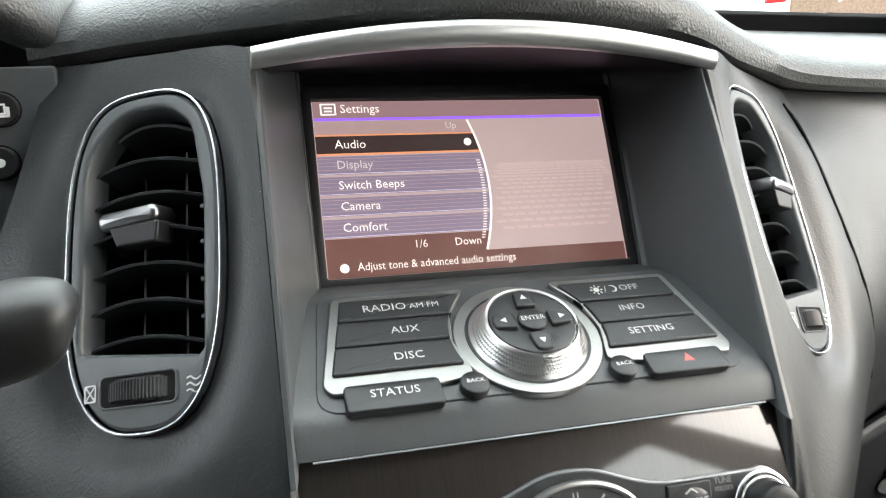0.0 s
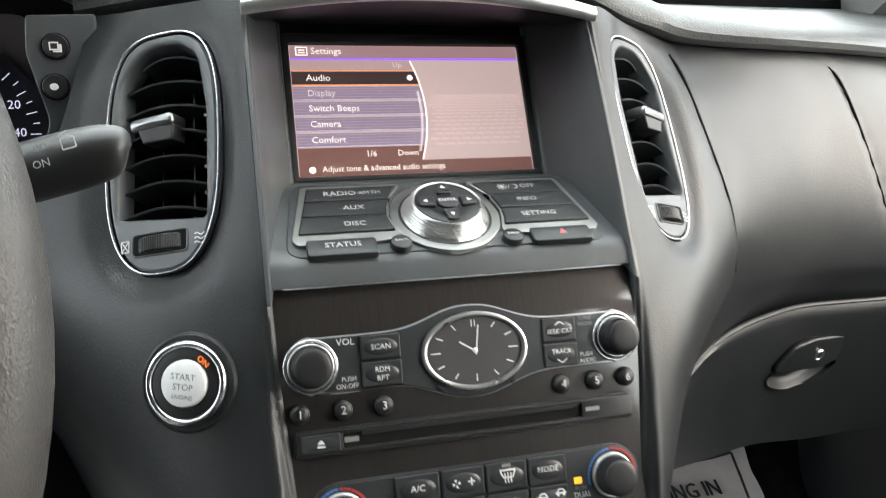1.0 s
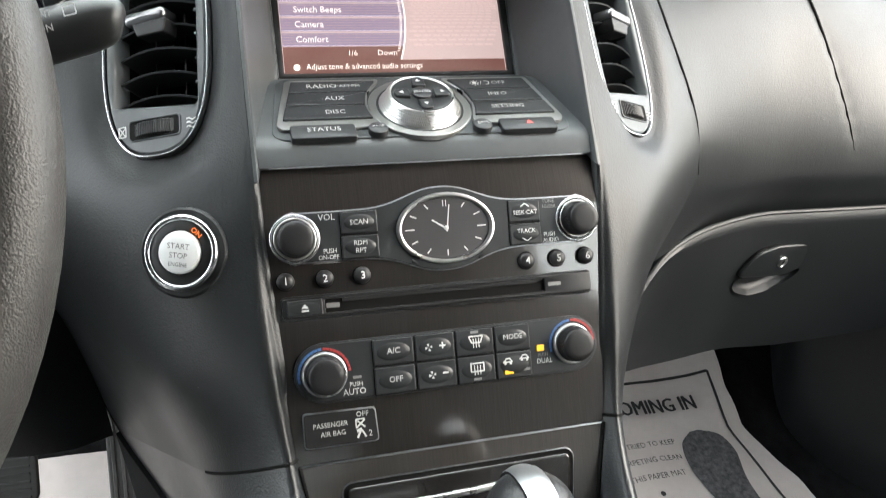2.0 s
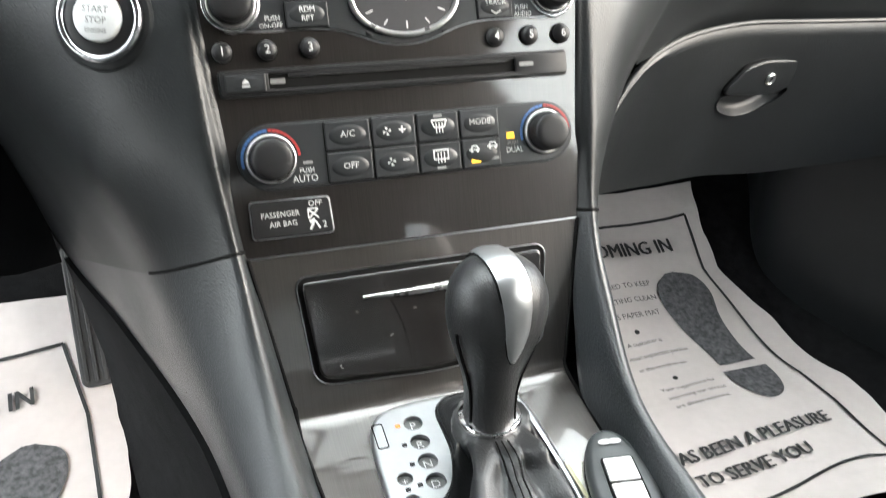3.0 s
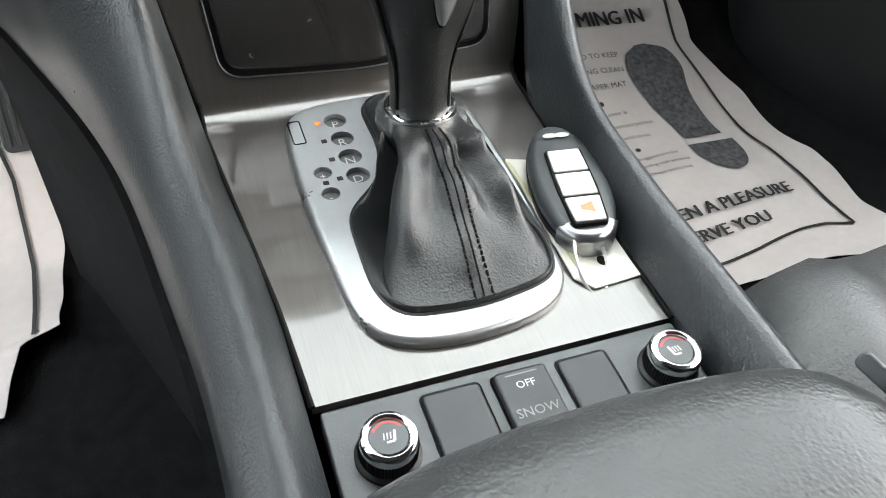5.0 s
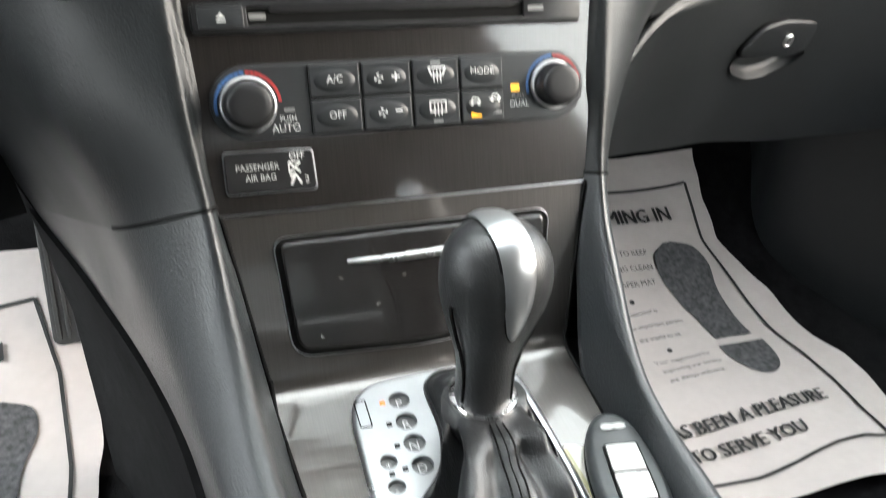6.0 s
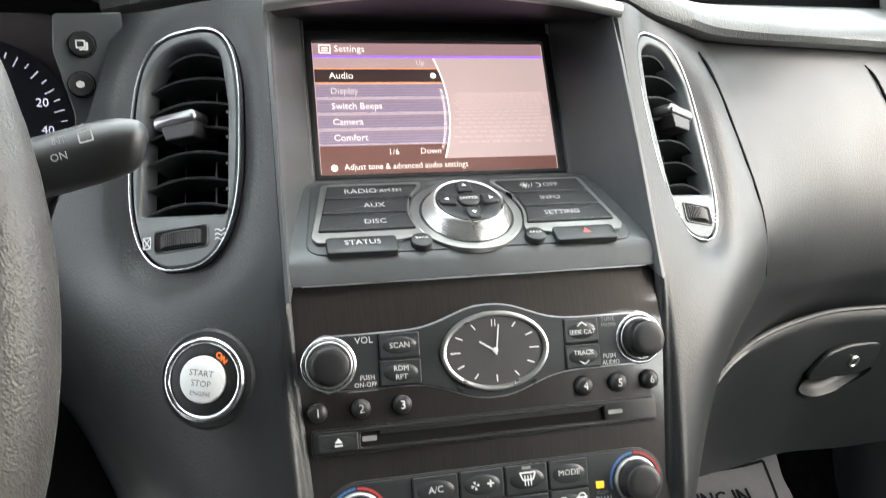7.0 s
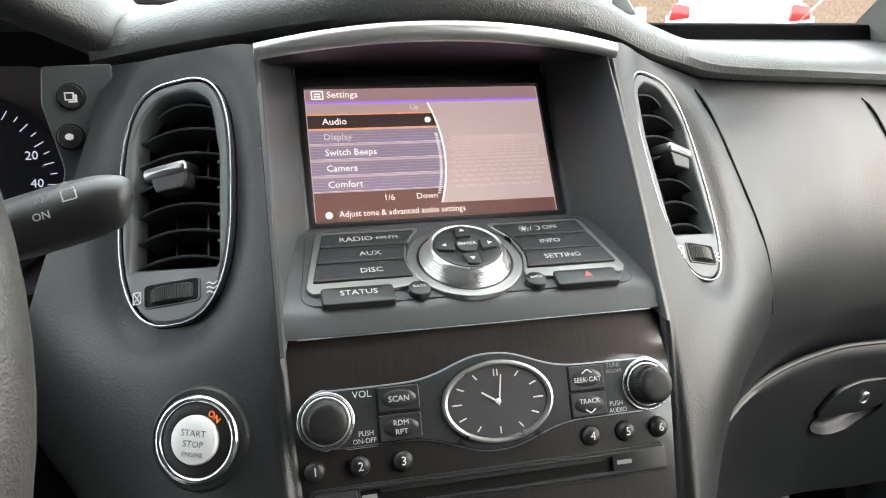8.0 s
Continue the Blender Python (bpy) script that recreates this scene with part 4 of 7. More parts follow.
# ================= audio and climate face =================
stack = empty("audio_unit", (0, 0.25, 0.94), "glossy dark wood-grain fascia with radio, clock and disc slot", "car stereo")
rows = []
for i in range(31):
    v = lerp(102.6, -67.4, i / 30)
    hw = table(v, [(-67.4, 94.4), (102.6, 108.5)])
    back = -7.0 * max(0, (v - 62) / 41) ** 2
    rows.append([FA @ (Vector((lerp(-hw, hw, j / 20), v + 1.0 * (1 - (2 * j / 20 - 1) ** 2) * max(0, (v - 60) / 42), back - (1.2 + 2.0 * max(0, (v - 72) / 30)) * (2 * j / 20 - 1) ** 2)) / 1000) for j in range(21)])
part("fascia", sheet(rows, 0.006), M_WOOD, stack, "dark wood-grain gloss fascia")


def band_outline(half, bulge, spread, uc, vc, ue, re, grow=0.0, lift=0.0):
    top, bot = [], []
    for i in range(41):
        u = lerp(-ue, ue, i / 40)
        h = half + bulge * math.exp(-abs(u / spread) ** 2.4) + grow
        top.append((uc + u, vc + lift + h))
        bot.append((uc + u, vc + lift - h))
    right = [(uc + ue + (re + grow) * math.cos(a), vc + (re + grow) * math.sin(a)) for a in [radians(-80 + 160 * k / 12) for k in range(13)]]
    left = [(uc - ue + (re + grow) * math.cos(a), vc + (re + grow) * math.sin(a)) for a in [radians(100 + 160 * k / 12) for k in range(13)]]
    return bot + right + top[::-1] + left


aud = band_outline(13.7, 10.6, 27, 0.5, 59.5, 84.5, 14.5)
part("band_edge", mm(slab(inset(aud, -0.7), -5, 0.55, 0.3), FA), M_KRING, stack, "thin satin edge line")
part("radio_band", mm(slab(aud, -5, 1.0, 0.5), FA), M_BTN, stack, "black radio control band")


def gap_button(name, u0, v0, u1, v1, m, parent, words=(), z=2.2, dome=0.75, r=0.9):
    cx, cy, w, h = (u0 + u1) / 2, (v0 + v1) / 2, u1 - u0, v1 - v0
    part("gap", mm(slab(rrect(cx, cy, w, h, r), -1, 1.12, 0.1, 1), m), M_GAP, parent)
    b = part(name, mm(slab(rrect(cx, cy, w - 0.9, h - 0.9, r), -1, z, 0.6), m), M_BTN, parent)
    part("button_swell", mm(slab(oval(cx, cy, w * 0.40, h * 0.33, 28), z - 0.2, z + 0.05, 0.05, 1, dome=dome), m), M_BTN, b)
    for w_ in words:
        text("legend", w_[0], m, w_[1], w_[2], w_[3] * 0.86, w_[4] if len(w_) > 4 else M_WHITE, b, lift=z + dome + 0.12, squash=w_[5] if len(w_) > 5 else 1.0)
    return b


gap_button("push_button", -60.3, 59.7, -38.2, 73.2, FA, stack, [("SCAN", -49.3, 66.4, 3.5)])
gap_button("push_button", -60.6, 45.6, -38.2, 59.3, FA, stack, [("RDM", -49.3, 54.6, 3.2), ("RPT", -49.3, 50.2, 3.2)])
gap_button("push_button", 41.6, 59.3, 62.3, 73.2, FA, stack, [("SEEK\u00b7CAT", 52, 65.2, 3.0)])
gap_button("push_button", 41.4, 45.6, 62.3, 58.9, FA, stack, [("TRACK", 52, 54.0, 3.1)])
marks("chevrons", [bar(49.2, 68.7, 52, 70.6, 0.6), bar(52, 70.6, 54.8, 68.7, 0.6), bar(49.2, 49.8, 52, 47.9, 0.6), bar(52, 47.9, 54.8, 49.8, 0.6)], FA, M_WHITE, stack, 3.2)
text("legend", "VOL", FA, -67.5, 70.3, 3.6, M_WHITE, stack, lift=1.15)
text("legend", "PUSH", FA, -66.8, 51.2, 2.6, M_WHITE, stack, lift=1.15, squash=0.9)
text("legend", "ON-OFF", FA, -67.8, 47.6, 2.6, M_WHITE, stack, lift=1.15, squash=0.9)
text("legend", "TUNE", FA, 68.3, 71.3, 2.6, M_GREYTXT, stack, lift=1.15, squash=0.9)
text("legend", "FOLDER", FA, 68.6, 68.0, 2.0, M_GREYTXT, stack, lift=1.15, squash=0.9)
text("legend", "PUSH", FA, 67.6, 51.0, 2.6, M_WHITE, stack, lift=1.15, squash=0.9)
text("legend", "AUDIO", FA, 68.3, 47.4, 2.6, M_WHITE, stack, lift=1.15, squash=0.9)
marks("edge_line", [bar(-77, 44.6, -61.5, 44.6, 0.4)], FA, M_GREYTXT, stack, 1.15)


def knob(m, u, v, r_ring, r, h, parent, name="knob", ring=None):
    fr = m @ pose(u / 1000, v / 1000, 0)
    def hoop(r0, w, z):
        return [(r0 + w, z - 2.0), (r0 + w, z)] + [(r0 + w * math.cos(a), z + w * math.sin(a)) for a in [math.pi * q / 8 for q in range(1, 8)]] + [(r0 - w, z), (r0 - w, z - 1.2), (0.1, z - 1.2)]
    part("knob_ring", mm(lathe(hoop(r_ring - 0.8, 0.8, 1.6), 64), fr), ring or M_RING, parent, "thin polished ring")
    part("knob_trough", mm(lathe([(r_ring - 1.7, 0.2), (r_ring - 1.7, 0.9), (0.1, 0.9)], 56), fr), M_GAP, parent)
    part("knob_ring", mm(lathe(hoop(r + 1.5, 0.7, 2.6), 64), fr), M_ALU, parent, "thin satin ring")
    k = part(name, mm(lathe([(r + 0.9, 1.8), (r + 0.7, 4.2), (r + 0.2, 5.0), (r, h - 1.8), (r - 0.4, h - 0.7), (r - 1.4, h), (r * 0.6, h + 0.25), (0.1, h + 0.3)], 56), fr), M_BLACK, parent, "black rotary knob")
    bm = bmesh.new()
    for i in range(64):
        a = 2 * math.pi * i / 64
        rings(bm, [[(math.cos(a + d) * rr, math.sin(a + d) * rr, z) for d, rr in ((-0.018, r - 0.3), (0.018, r - 0.3), (0.0, r + 0.28))] for z in (5.4, h - 1.8)], cap0=True)
    part("grip_ribs", mm(bm, fr), M_BLACK, k, smooth=False)
    return k


knob(FA, -86, 59.3, 14.2, 9.8, 13.5, stack)
knob(FA, 86.3, 59.3, 14.2, 9.6, 13.5, stack)

# clock
clock = empty("clock", (0, 0.28, 0.99), "oval analogue clock with chrome rim and black dial", "clock")
CK = FA @ pose(0.0022, 0.0595, 0)
part("clock_rim", mm(frame_ring(oval(0, 0, 30.0, 21.0, 72), oval(0, 0, 27.0, 18.3, 72), 0, 3.4, 1.2), CK), M_ALU, clock, "chrome rim")
part("clock_face", mm(slab(oval(0, 0, 27.2, 18.5, 72), 0, 1.6, 0.1), CK), mat("clock_face", (0.035, 0.034, 0.036), 0.35, vary=0.06, vscale=50), clock, "dark grey dial")
tk = []
for k in range(12):
    a = 2 * math.pi * k / 12 + math.pi / 2
    ra, rb = (0.95, 0.78) if k % 3 else (0.95, 0.74)
    c, s = math.cos(a), math.sin(a)
    tk.append(bar(26 * c * ra, 17.3 * s * ra, 26 * c * rb, 17.3 * s * rb, 0.75))
    if k == 0:
        tk[-1] = bar(-0.9, 17.3 * ra, -0.9, 17.3 * rb, 0.6)
        tk.append(bar(0.9, 17.3 * ra, 0.9, 17.3 * rb, 0.6))
marks("hour_marks", tk, CK, M_WHITE, clock, 1.8)
marks("clock_hand", [bar(0.3, -2.2, 2.6, 13.6, 0.75)], CK, M_WHITE, clock, 2.4, "pale minute pointer")
marks("clock_hand", [bar(1.2, -1.0, -8.5, 5.2, 0.95)], CK, M_WHITE, clock, 2.1, "pale hour pointer")
part("pivot", mm(lathe([(1.4, 0), (1.4, 2.8), (0.9, 3.2), (0.1, 3.3)], 20), CK), M_WHITE, clock)
for s in (-1, 1):
    part("setting_pin", mm(slab(rrect(0, 0, 3.6, 1.6, 0.7), 0.8, 2.6, 0.4), CK @ pose(s * 0.0205, -0.0185, 0, 0, 0, s * 28)), M_BLACK, clock)

# preset buttons
for i, u in enumerate((-93.0, -71.1, -49.7, 51.0, 71.2, 90.4)):
    fr = FA @ pose(u / 1000, 0.036, 0)
    part("preset_ring", mm(lathe([(5.6, -0.5), (5.6, 0.3), (5.2, 0.5), (0.1, 0.5)], 32), fr), M_GAP, stack)
    b = part("preset_button", mm(lathe([(4.9, 0), (4.9, 2.0), (4.5, 3.0), (3.4, 3.9), (1.8, 4.3), (0.1, 4.4)], 32), fr), M_BLACK, stack, "small round black number button")
    text("numeral", str(i + 1), fr, 0, 0, 4.4, M_WHITE, b, lift=4.5)

# disc slot
part("slot_frame", mm(frame_ring(rpoly([(-95.8, 14.6), (92, 14.0), (92, 26.2), (-95.8, 26.2)], 2.4, 5), rpoly([(-72.2, 16.6), (61.5, 16.6), (61.5, 24.4), (-72.2, 24.4)], 1.0, 5), -0.5, 2.0, 0.5), FA), M_BLACK, stack)
part("slot_edge", mm(frame_ring(rpoly([(-96.8, 13.6), (93, 13.0), (93, 27.2), (-96.8, 27.2)], 3, 5), rpoly([(-95.8, 14.6), (92, 14.0), (92, 26.2), (-95.8, 26.2)], 2.4, 5), -0.5, 0.7, 0.3), FA), M_BTN, stack, "fine slot border")
# Slot has no depth; a near-black plate paints the shade inside it.
part("slot_shade", mm(slab(rrect(-5.3, 20.5, 135, 8.6, 0.8), -0.5, 0.2, 0.1), FA), M_GAP, stack, "near-black plate painted as the shade inside the disc slot")
part("slot_lip", mm(slab(rpoly([(-62, 22.2), (56, 22.2), (62, 24.4), (-62, 24.4)], 0.2, 2), 0, 1.3, 0.12, 1), FA), M_BLACK, stack)
ej = gap_button("eject_button", -94, 15.6, -73.2, 25.4, FA, stack, [], z=2.7, dome=0.2)
marks("eject_mark", [[(-85.6, 20.2), (-81.6, 20.2), (-83.6, 22.6)], bar(-85.6, 18.9, -81.6, 18.9, 0.9)], FA, M_WHITE, ej, 3.05)
marks("slot_mark", [rrect(-67.6, 20.6, 7.6, 2.6, 0.4)], FA, M_GREYTXT, stack, 0.5)
marks("slot_mark", [rrect(67.8, 20.6, 8.5, 2.2, 0.5), ], FA, M_GREYTXT, stack, 2.1)

# climate band
clim = empty("climate_control", (0, 0.235, 0.92), "black climate control strip with two temperature knobs", "climate control")
cl = band_outline(16.2, 0, 20, 0.5, -17.3, 76, 16.2)
part("band_edge", mm(slab(inset(cl, -0.9), -1, 0.5, 0.3), FA), M_BTN, clim)
part("climate_band", mm(slab(cl, -1, 1.0, 0.5), FA), M_BTN, clim)
cols = [-48.0, -23.0, 1.7, 26.0, 49.3]
lab = {(0, 0): [("A/C", -35.5, -8.8, 4.0)], (0, 1): [("OFF", -35.3, -25.2, 4.0)], (3, 0): [("MODE", 37.6, -8.6, 3.7)]}
for c in range(4):
    for r in range(2):
        v1, v0 = (-1.4, -17.1) if r == 0 else (-17.5, -33.6)
        gap_button("push_button", cols[c] + 0.2, v0, cols[c + 1] - 0.2, v1, FA, clim, lab.get((c, r), ()))
def fan(u, v):
    return [[(u + 0.4 * math.cos(a), v + 0.4 * math.sin(a)), (u + 2.2 * math.cos(a - 0.5), v + 2.2 * math.sin(a - 0.5)), (u + 2.4 * math.cos(a + 0.25), v + 2.4 * math.sin(a + 0.25))] for a in [k * math.pi / 2 + 0.3 for k in range(4)]]
marks("fan_icon", fan(-14.6, -9.3) + fan(-13.6, -25.4) + [bar(-8.2, -8.9, -4.4, -8.9, 0.9), bar(-6.3, -10.8, -6.3, -7.0, 0.9), bar(-7.4, -24.9, -4.0, -24.9, 1.0)], FA, M_WHITE, clim, 3.2)
scr_o = [bar(10, -5.8, 18.6, -5.8, 0.8), bar(10, -5.8, 11.6, -9.6, 0.8), bar(18.6, -5.8, 17, -9.6, 0.8), bar(11.6, -9.6, 17, -9.6, 0.8)]
marks("defrost_icon", scr_o + [bar(u, -12.6, u, -7.2, 0.6) for u in (12.6, 14.3, 16.0)], FA, M_WHITE, clim, 3.2)
marks("defrost_icon", [bar(10, -21.8, 18, -21.8, 0.8), bar(10, -26.6, 18, -26.6, 0.8), bar(10, -26.9, 10, -21.5, 0.8), bar(18, -26.9, 18, -21.5, 0.8)] + [bar(u, -28.6, u, -23, 0.6) for u in (12.2, 14.0, 15.8)], FA, M_WHITE, clim, 3.2)
car = [bar(0, 0, 6.4, 0, 0.7), bar(1.0, 0, 2.2, 2.0, 0.7), bar(2.2, 2.0, 4.6, 2.0, 0.7), bar(4.6, 2.0, 5.8, 0, 0.7), oval(1.6, -0.8, 0.8, 0.8, 10), oval(5.0, -0.8, 0.8, 0.8, 10)]
marks("air_icon", [[(x + 30, y - 23.4) for x, y in o] for o in car] + [[(x + 40.6, y - 22.2) for x, y in o] for o in car], FA, M_WHITE, clim, 3.2)
for u, v in ((34.0, -29.6), ):
    part("indicator", mm(slab(rrect(u, v, 5.6, 2.4, 0.5), 1, 2.5, 0.2), FA), M_AMBER, clim, "lit amber indicator")
part("indicator", mm(slab(rrect(55.5, -17.6, 4.6, 3.6, 0.4), 0.5, 1.5, 0.2), FA), M_AMBER, clim, "lit amber indicator")
for u, v in ((-57.5, -21.3), (14, -3.4), (14, -31.2), (45, -29.0)):
    marks("unlit_indicator", [rrect(u, v, 5.0, 1.5, 0.3)], FA, M_GREYTXT, clim, 2.3)
text("legend", "PUSH", FA, -58.2, -25.4, 2.6, M_WHITE, clim, lift=1.15, squash=0.9)
text("legend", "AUTO", FA, -59.4, -29.6, 3.6, M_WHITE, clim, lift=1.15, squash=0.95)
text("legend", "PUSH", FA, 56.8, -21.8, 2.2, M_GREYTXT, clim, lift=1.15, squash=0.9)
text("legend", "DUAL", FA, 57.6, -25.6, 3.2, M_WHITE, clim, lift=1.15, squash=0.9)
knob(FA, -75.6, -18.0, 12.9, 10.2, 12.5, clim, "temperature_knob", M_KRING)
knob(FA, 76.6, -17.2, 12.6, 10.0, 12.5, clim, "temperature_knob", M_KRING)


def arc_band(u, v, a0, a1, r0, r1, n=20):
    """One arc-shaped stripe."""
    at = [radians(lerp(a0, a1, i / n)) for i in range(n + 1)]
    o = [(u + r1 * math.cos(a), v + r1 * math.sin(a)) for a in at] + [(u + r0 * math.cos(a), v + r0 * math.sin(a)) for a in at[::-1]]
    return o if a1 > a0 else o[::-1]


for u, v in ((-75.6, -18.0), (76.6, -17.2)):
    marks("cold_scale", [arc_band(u, v, 93 + 9.3 * n, 93 + 9.3 * n + 8.2, 13.8, 15.2, 3) for n in range(11)], FA, M_BLUEP, clim, 1.2, "blue cold scale")
    marks("warm_scale", [arc_band(u, v, 3 + 8.0 * n, 3 + 8.0 * n + 7.0, 13.8, 15.2, 3) for n in range(11)], FA, M_REDP, clim, 1.2, "red warm scale")

# airbag indicator
air = empty("airbag_indicator", (-0.07, 0.23, 0.9), "black passenger airbag warning tile with white legend", "indicator")
part("tile_edge", mm(slab(rpoly([(-89.9, -58.9), (-47.2, -59.3), (-48.2, -39.4), (-89.9, -38.6)], 2.5, 5), -1, 0.5, 0.3), FA), M_KRING, air)
part("tile", mm(slab(rpoly([(-89.2, -58.2), (-48, -58.6), (-49, -40.2), (-89.2, -39.4)], 2.2, 5), -1, 1.0, 0.4), FA), M_BLACK, air)
text("legend", "PASSENGER", FA, -74.6, -46.6, 2.9, M_WHITE, air, lift=1.15, squash=0.95)
text("legend", "AIR BAG", FA, -73.4, -51.6, 2.9, M_WHITE, air, lift=1.15, squash=0.95)
text("legend", "OFF", FA, -56.2, -42.6, 3.0, M_WHITE, air, lift=1.15)
marks("belt_icon", [bar(-60, -45.6, -55, -50.2, 0.9), bar(-55, -45.6, -60, -50.2, 0.9), bar(-60.2, -45.3, -55, -45.3, 0.7), bar(-60.2, -50.4, -60.2, -45.3, 0.7), bar(-60, -52.0, -57, -51.2, 1.8), bar(-59.8, -56, -57.6, -51.6, 1.2), bar(-57, -51.6, -54.8, -55.8, 1.0)], FA, M_WHITE, air, 1.15)
text("legend", "2", FA, -52.2, -54.0, 3.4, M_WHITE, air, lift=1.15)

# ================= lower trim and shifter plate =================
trim = empty("console_trim", (0, 0.1, 0.8), "glossy dark wood-grain console trim bending into the shifter plate", "trim")
path = []
for i in range(14):
    v = lerp(-68.4, -150, i / 13)
    path.append(FA @ Vector((0, v / 1000, 0)))
e0, e1 = path[-1], FF @ Vector((0, 0.062, 0))
cnr = FA @ Vector((0, -0.1585, 0))
cnr = Vector((0, cnr.y, 0.7932))
for i in range(1, 9):
    t = i / 9
    path.append((1 - t) ** 2 * e0 + 2 * t * (1 - t) * cnr + t * t * e1)
for i in range(14):
    path.append(FF @ Vector((0, lerp(62, -93.5, i / 13) / 1000, 0)))
rows = []
for p in path:
    if p.z > 0.80:
        w = table(p.z, [(0.80, 0.0800), (0.875, 0.0935)])
        cx = 0.0
    else:
        w = table(p.y, [(-0.02, 0.0685), (0.06, 0.0705), (0.17, 0.0790)])
        cx = table(p.y, [(0.015, 0.0045), (0.17, 0.0)])
    rows.append([Vector((cx - w + 2 * w * j / 10, p.y, p.z)) for j in range(11)][::-1])
for j in (0, 10):
    part("trim_gap", tube([r[j] + Vector((0, -0.0003, 0.0005)) for r in rows], 0.0011, 8), M_GAP, trim, "dark joint beside the rail")
plate_skin = part("trim_skin", sheet(rows, 0.004), M_PLATE, trim)
# storage lid
part("trim_joint", tube([FA @ (Vector((lerp(-93, 93, i / 20), -68.2, 0.2)) / 1000) for i in range(21)], 0.0006, 6), M_KRING, trim, "fine bright joint line")
lid_o = rpoly([(-64, -138), (0, -141.5), (64, -137), (69, -83), (-68.5, -83.5)], [9, 200, 9, 4, 4], 6)
cub = empty("storage_lid", (0, 0.2, 0.84), "closed glossy black console storage lid with slim chrome pull", "storage lid")
part("lid_gap", mm(slab(inset(lid_o, -2.4), -1, 0.6, 0.2), FA), M_GAP, cub)
part("lid_edge", mm(frame_ring(inset(lid_o, -3.1), inset(lid_o, -2.4), -1, 0.9, 0.25), FA), M_KRING, cub)
part("lid_panel", mm(slab(lid_o, -1, 2.6, 1.6), FA), M_DOOR, cub)
pull = [(lerp(-37, 32, q / 24), -95.6 + 1.4 * (q / 24) - 1.2 * math.sin(math.pi * q / 24), 3.0) for q in range(25)]
part("pull", mm(tube(pull, lambda t: 0.8 + 1.3 * min(1, t * 2.2) ** 0.8, 14, flat=1.0), FA), M_ALU, cub, "slim chrome pull")
# lint caught on the gloss
rnd = random.Random(4)
for u, v in ((-22, -119), (-40, -104), (14, -128), (-52, -131), (-8, -106), (30, -112)):
    a0, bend, size = rnd.uniform(0, 6.28), rnd.uniform(0.4, 1.4), rnd.uniform(0.6, 1.5)
    line = [(u + size * math.cos(a0 + bend * q) * q * 0.5, v + size * math.sin(a0 + bend * q) * q * 0.5, 2.75) for q in range(5)]
    part("lint", mm(tube(line, 0.10, 5), FA), M_DIM, cub, "pale lint fibre")
# plain dark box behind the stack
part("core", mm(slab([(-100, -158), (100, -158), (100, 100), (-100, 100)], -60, -9, 1), FA), M_GAP, stack)

# gate plate
gear = empty("gear_shifter", (0, 0.1, 0.8), "automatic gear shifter with leather boot and silver gate plate", "gear shifter")
gate_o = rpoly([(-45.5, 58), (-46.5, 0), (-43, -60), (-38, -78), (-10, -84), (25, -81), (44, -72), (47, 0), (45, 62), (41, 70), (0, 71.5), (-40, 69)], [8, 60, 30, 12, 40, 40, 14, 60, 10, 6, 100, 8], 5)
boot_o = rpoly([(-7, 62), (-6, 30), (-12, 8), (-31, -10), (-32, -52), (-27, -68), (6, -71), (39, -65), (42, -47), (42, 0), (38, 60), (30, 66), (0, 67)], [6, 14, 16, 12, 30, 10, 60, 10, 20, 60, 14, 8, 40], 5)


gate_o, boot_o = eased(gate_o, 150, 26), eased(boot_o, 150, 10)
gate = part("gate_plate", mm(slab(gate_o, -3, 4.4, 2.8, 7), FF), M_GATE, gear, "satin silver gate plate")
for ob in (gate, plate_skin):
    cb = bmesh.new()
    rings(cb, [[(x, y, z) for x, y in inset(boot_o, -0.6)] for z in (-30, 30)], cap0=True)
    cut(ob, mm(cb, FF))
part("boot_edge", mm(frame_ring(inset(boot_o, -1.3), inset(boot_o, 0.3), -3, 4.8, 0.6), FF), M_BLACK, gear)
# leather boot: from the plate opening up to the collar
top_c, top_r = Vector((12.5, 30.0, 21.0)), 14.7
loops = []
nb = len(boot_o)
cxy = (sum(p[0] for p in boot_o) / nb, sum(p[1] for p in boot_o) / nb)
tilt = Matrix.Rotation(radians(-7), 3, "X")
NB = 240
SEAM_A = 1.60
ob_ = []
tot = [0]
for i in range(nb):
    a, b = Vector(boot_o[i]), Vector(boot_o[(i + 1) % nb])
    tot.append(tot[-1] + (b - a).length)
for k in range(NB):
    s = tot[-1] * k / NB
    i = max(j for j in range(nb) if tot[j] <= s)
    a, b = Vector(boot_o[i]), Vector(boot_o[(i + 1) % nb])
    ob_.append(a.lerp(b, (s - tot[i]) / max(1e-6, (tot[i + 1] - tot[i]))))
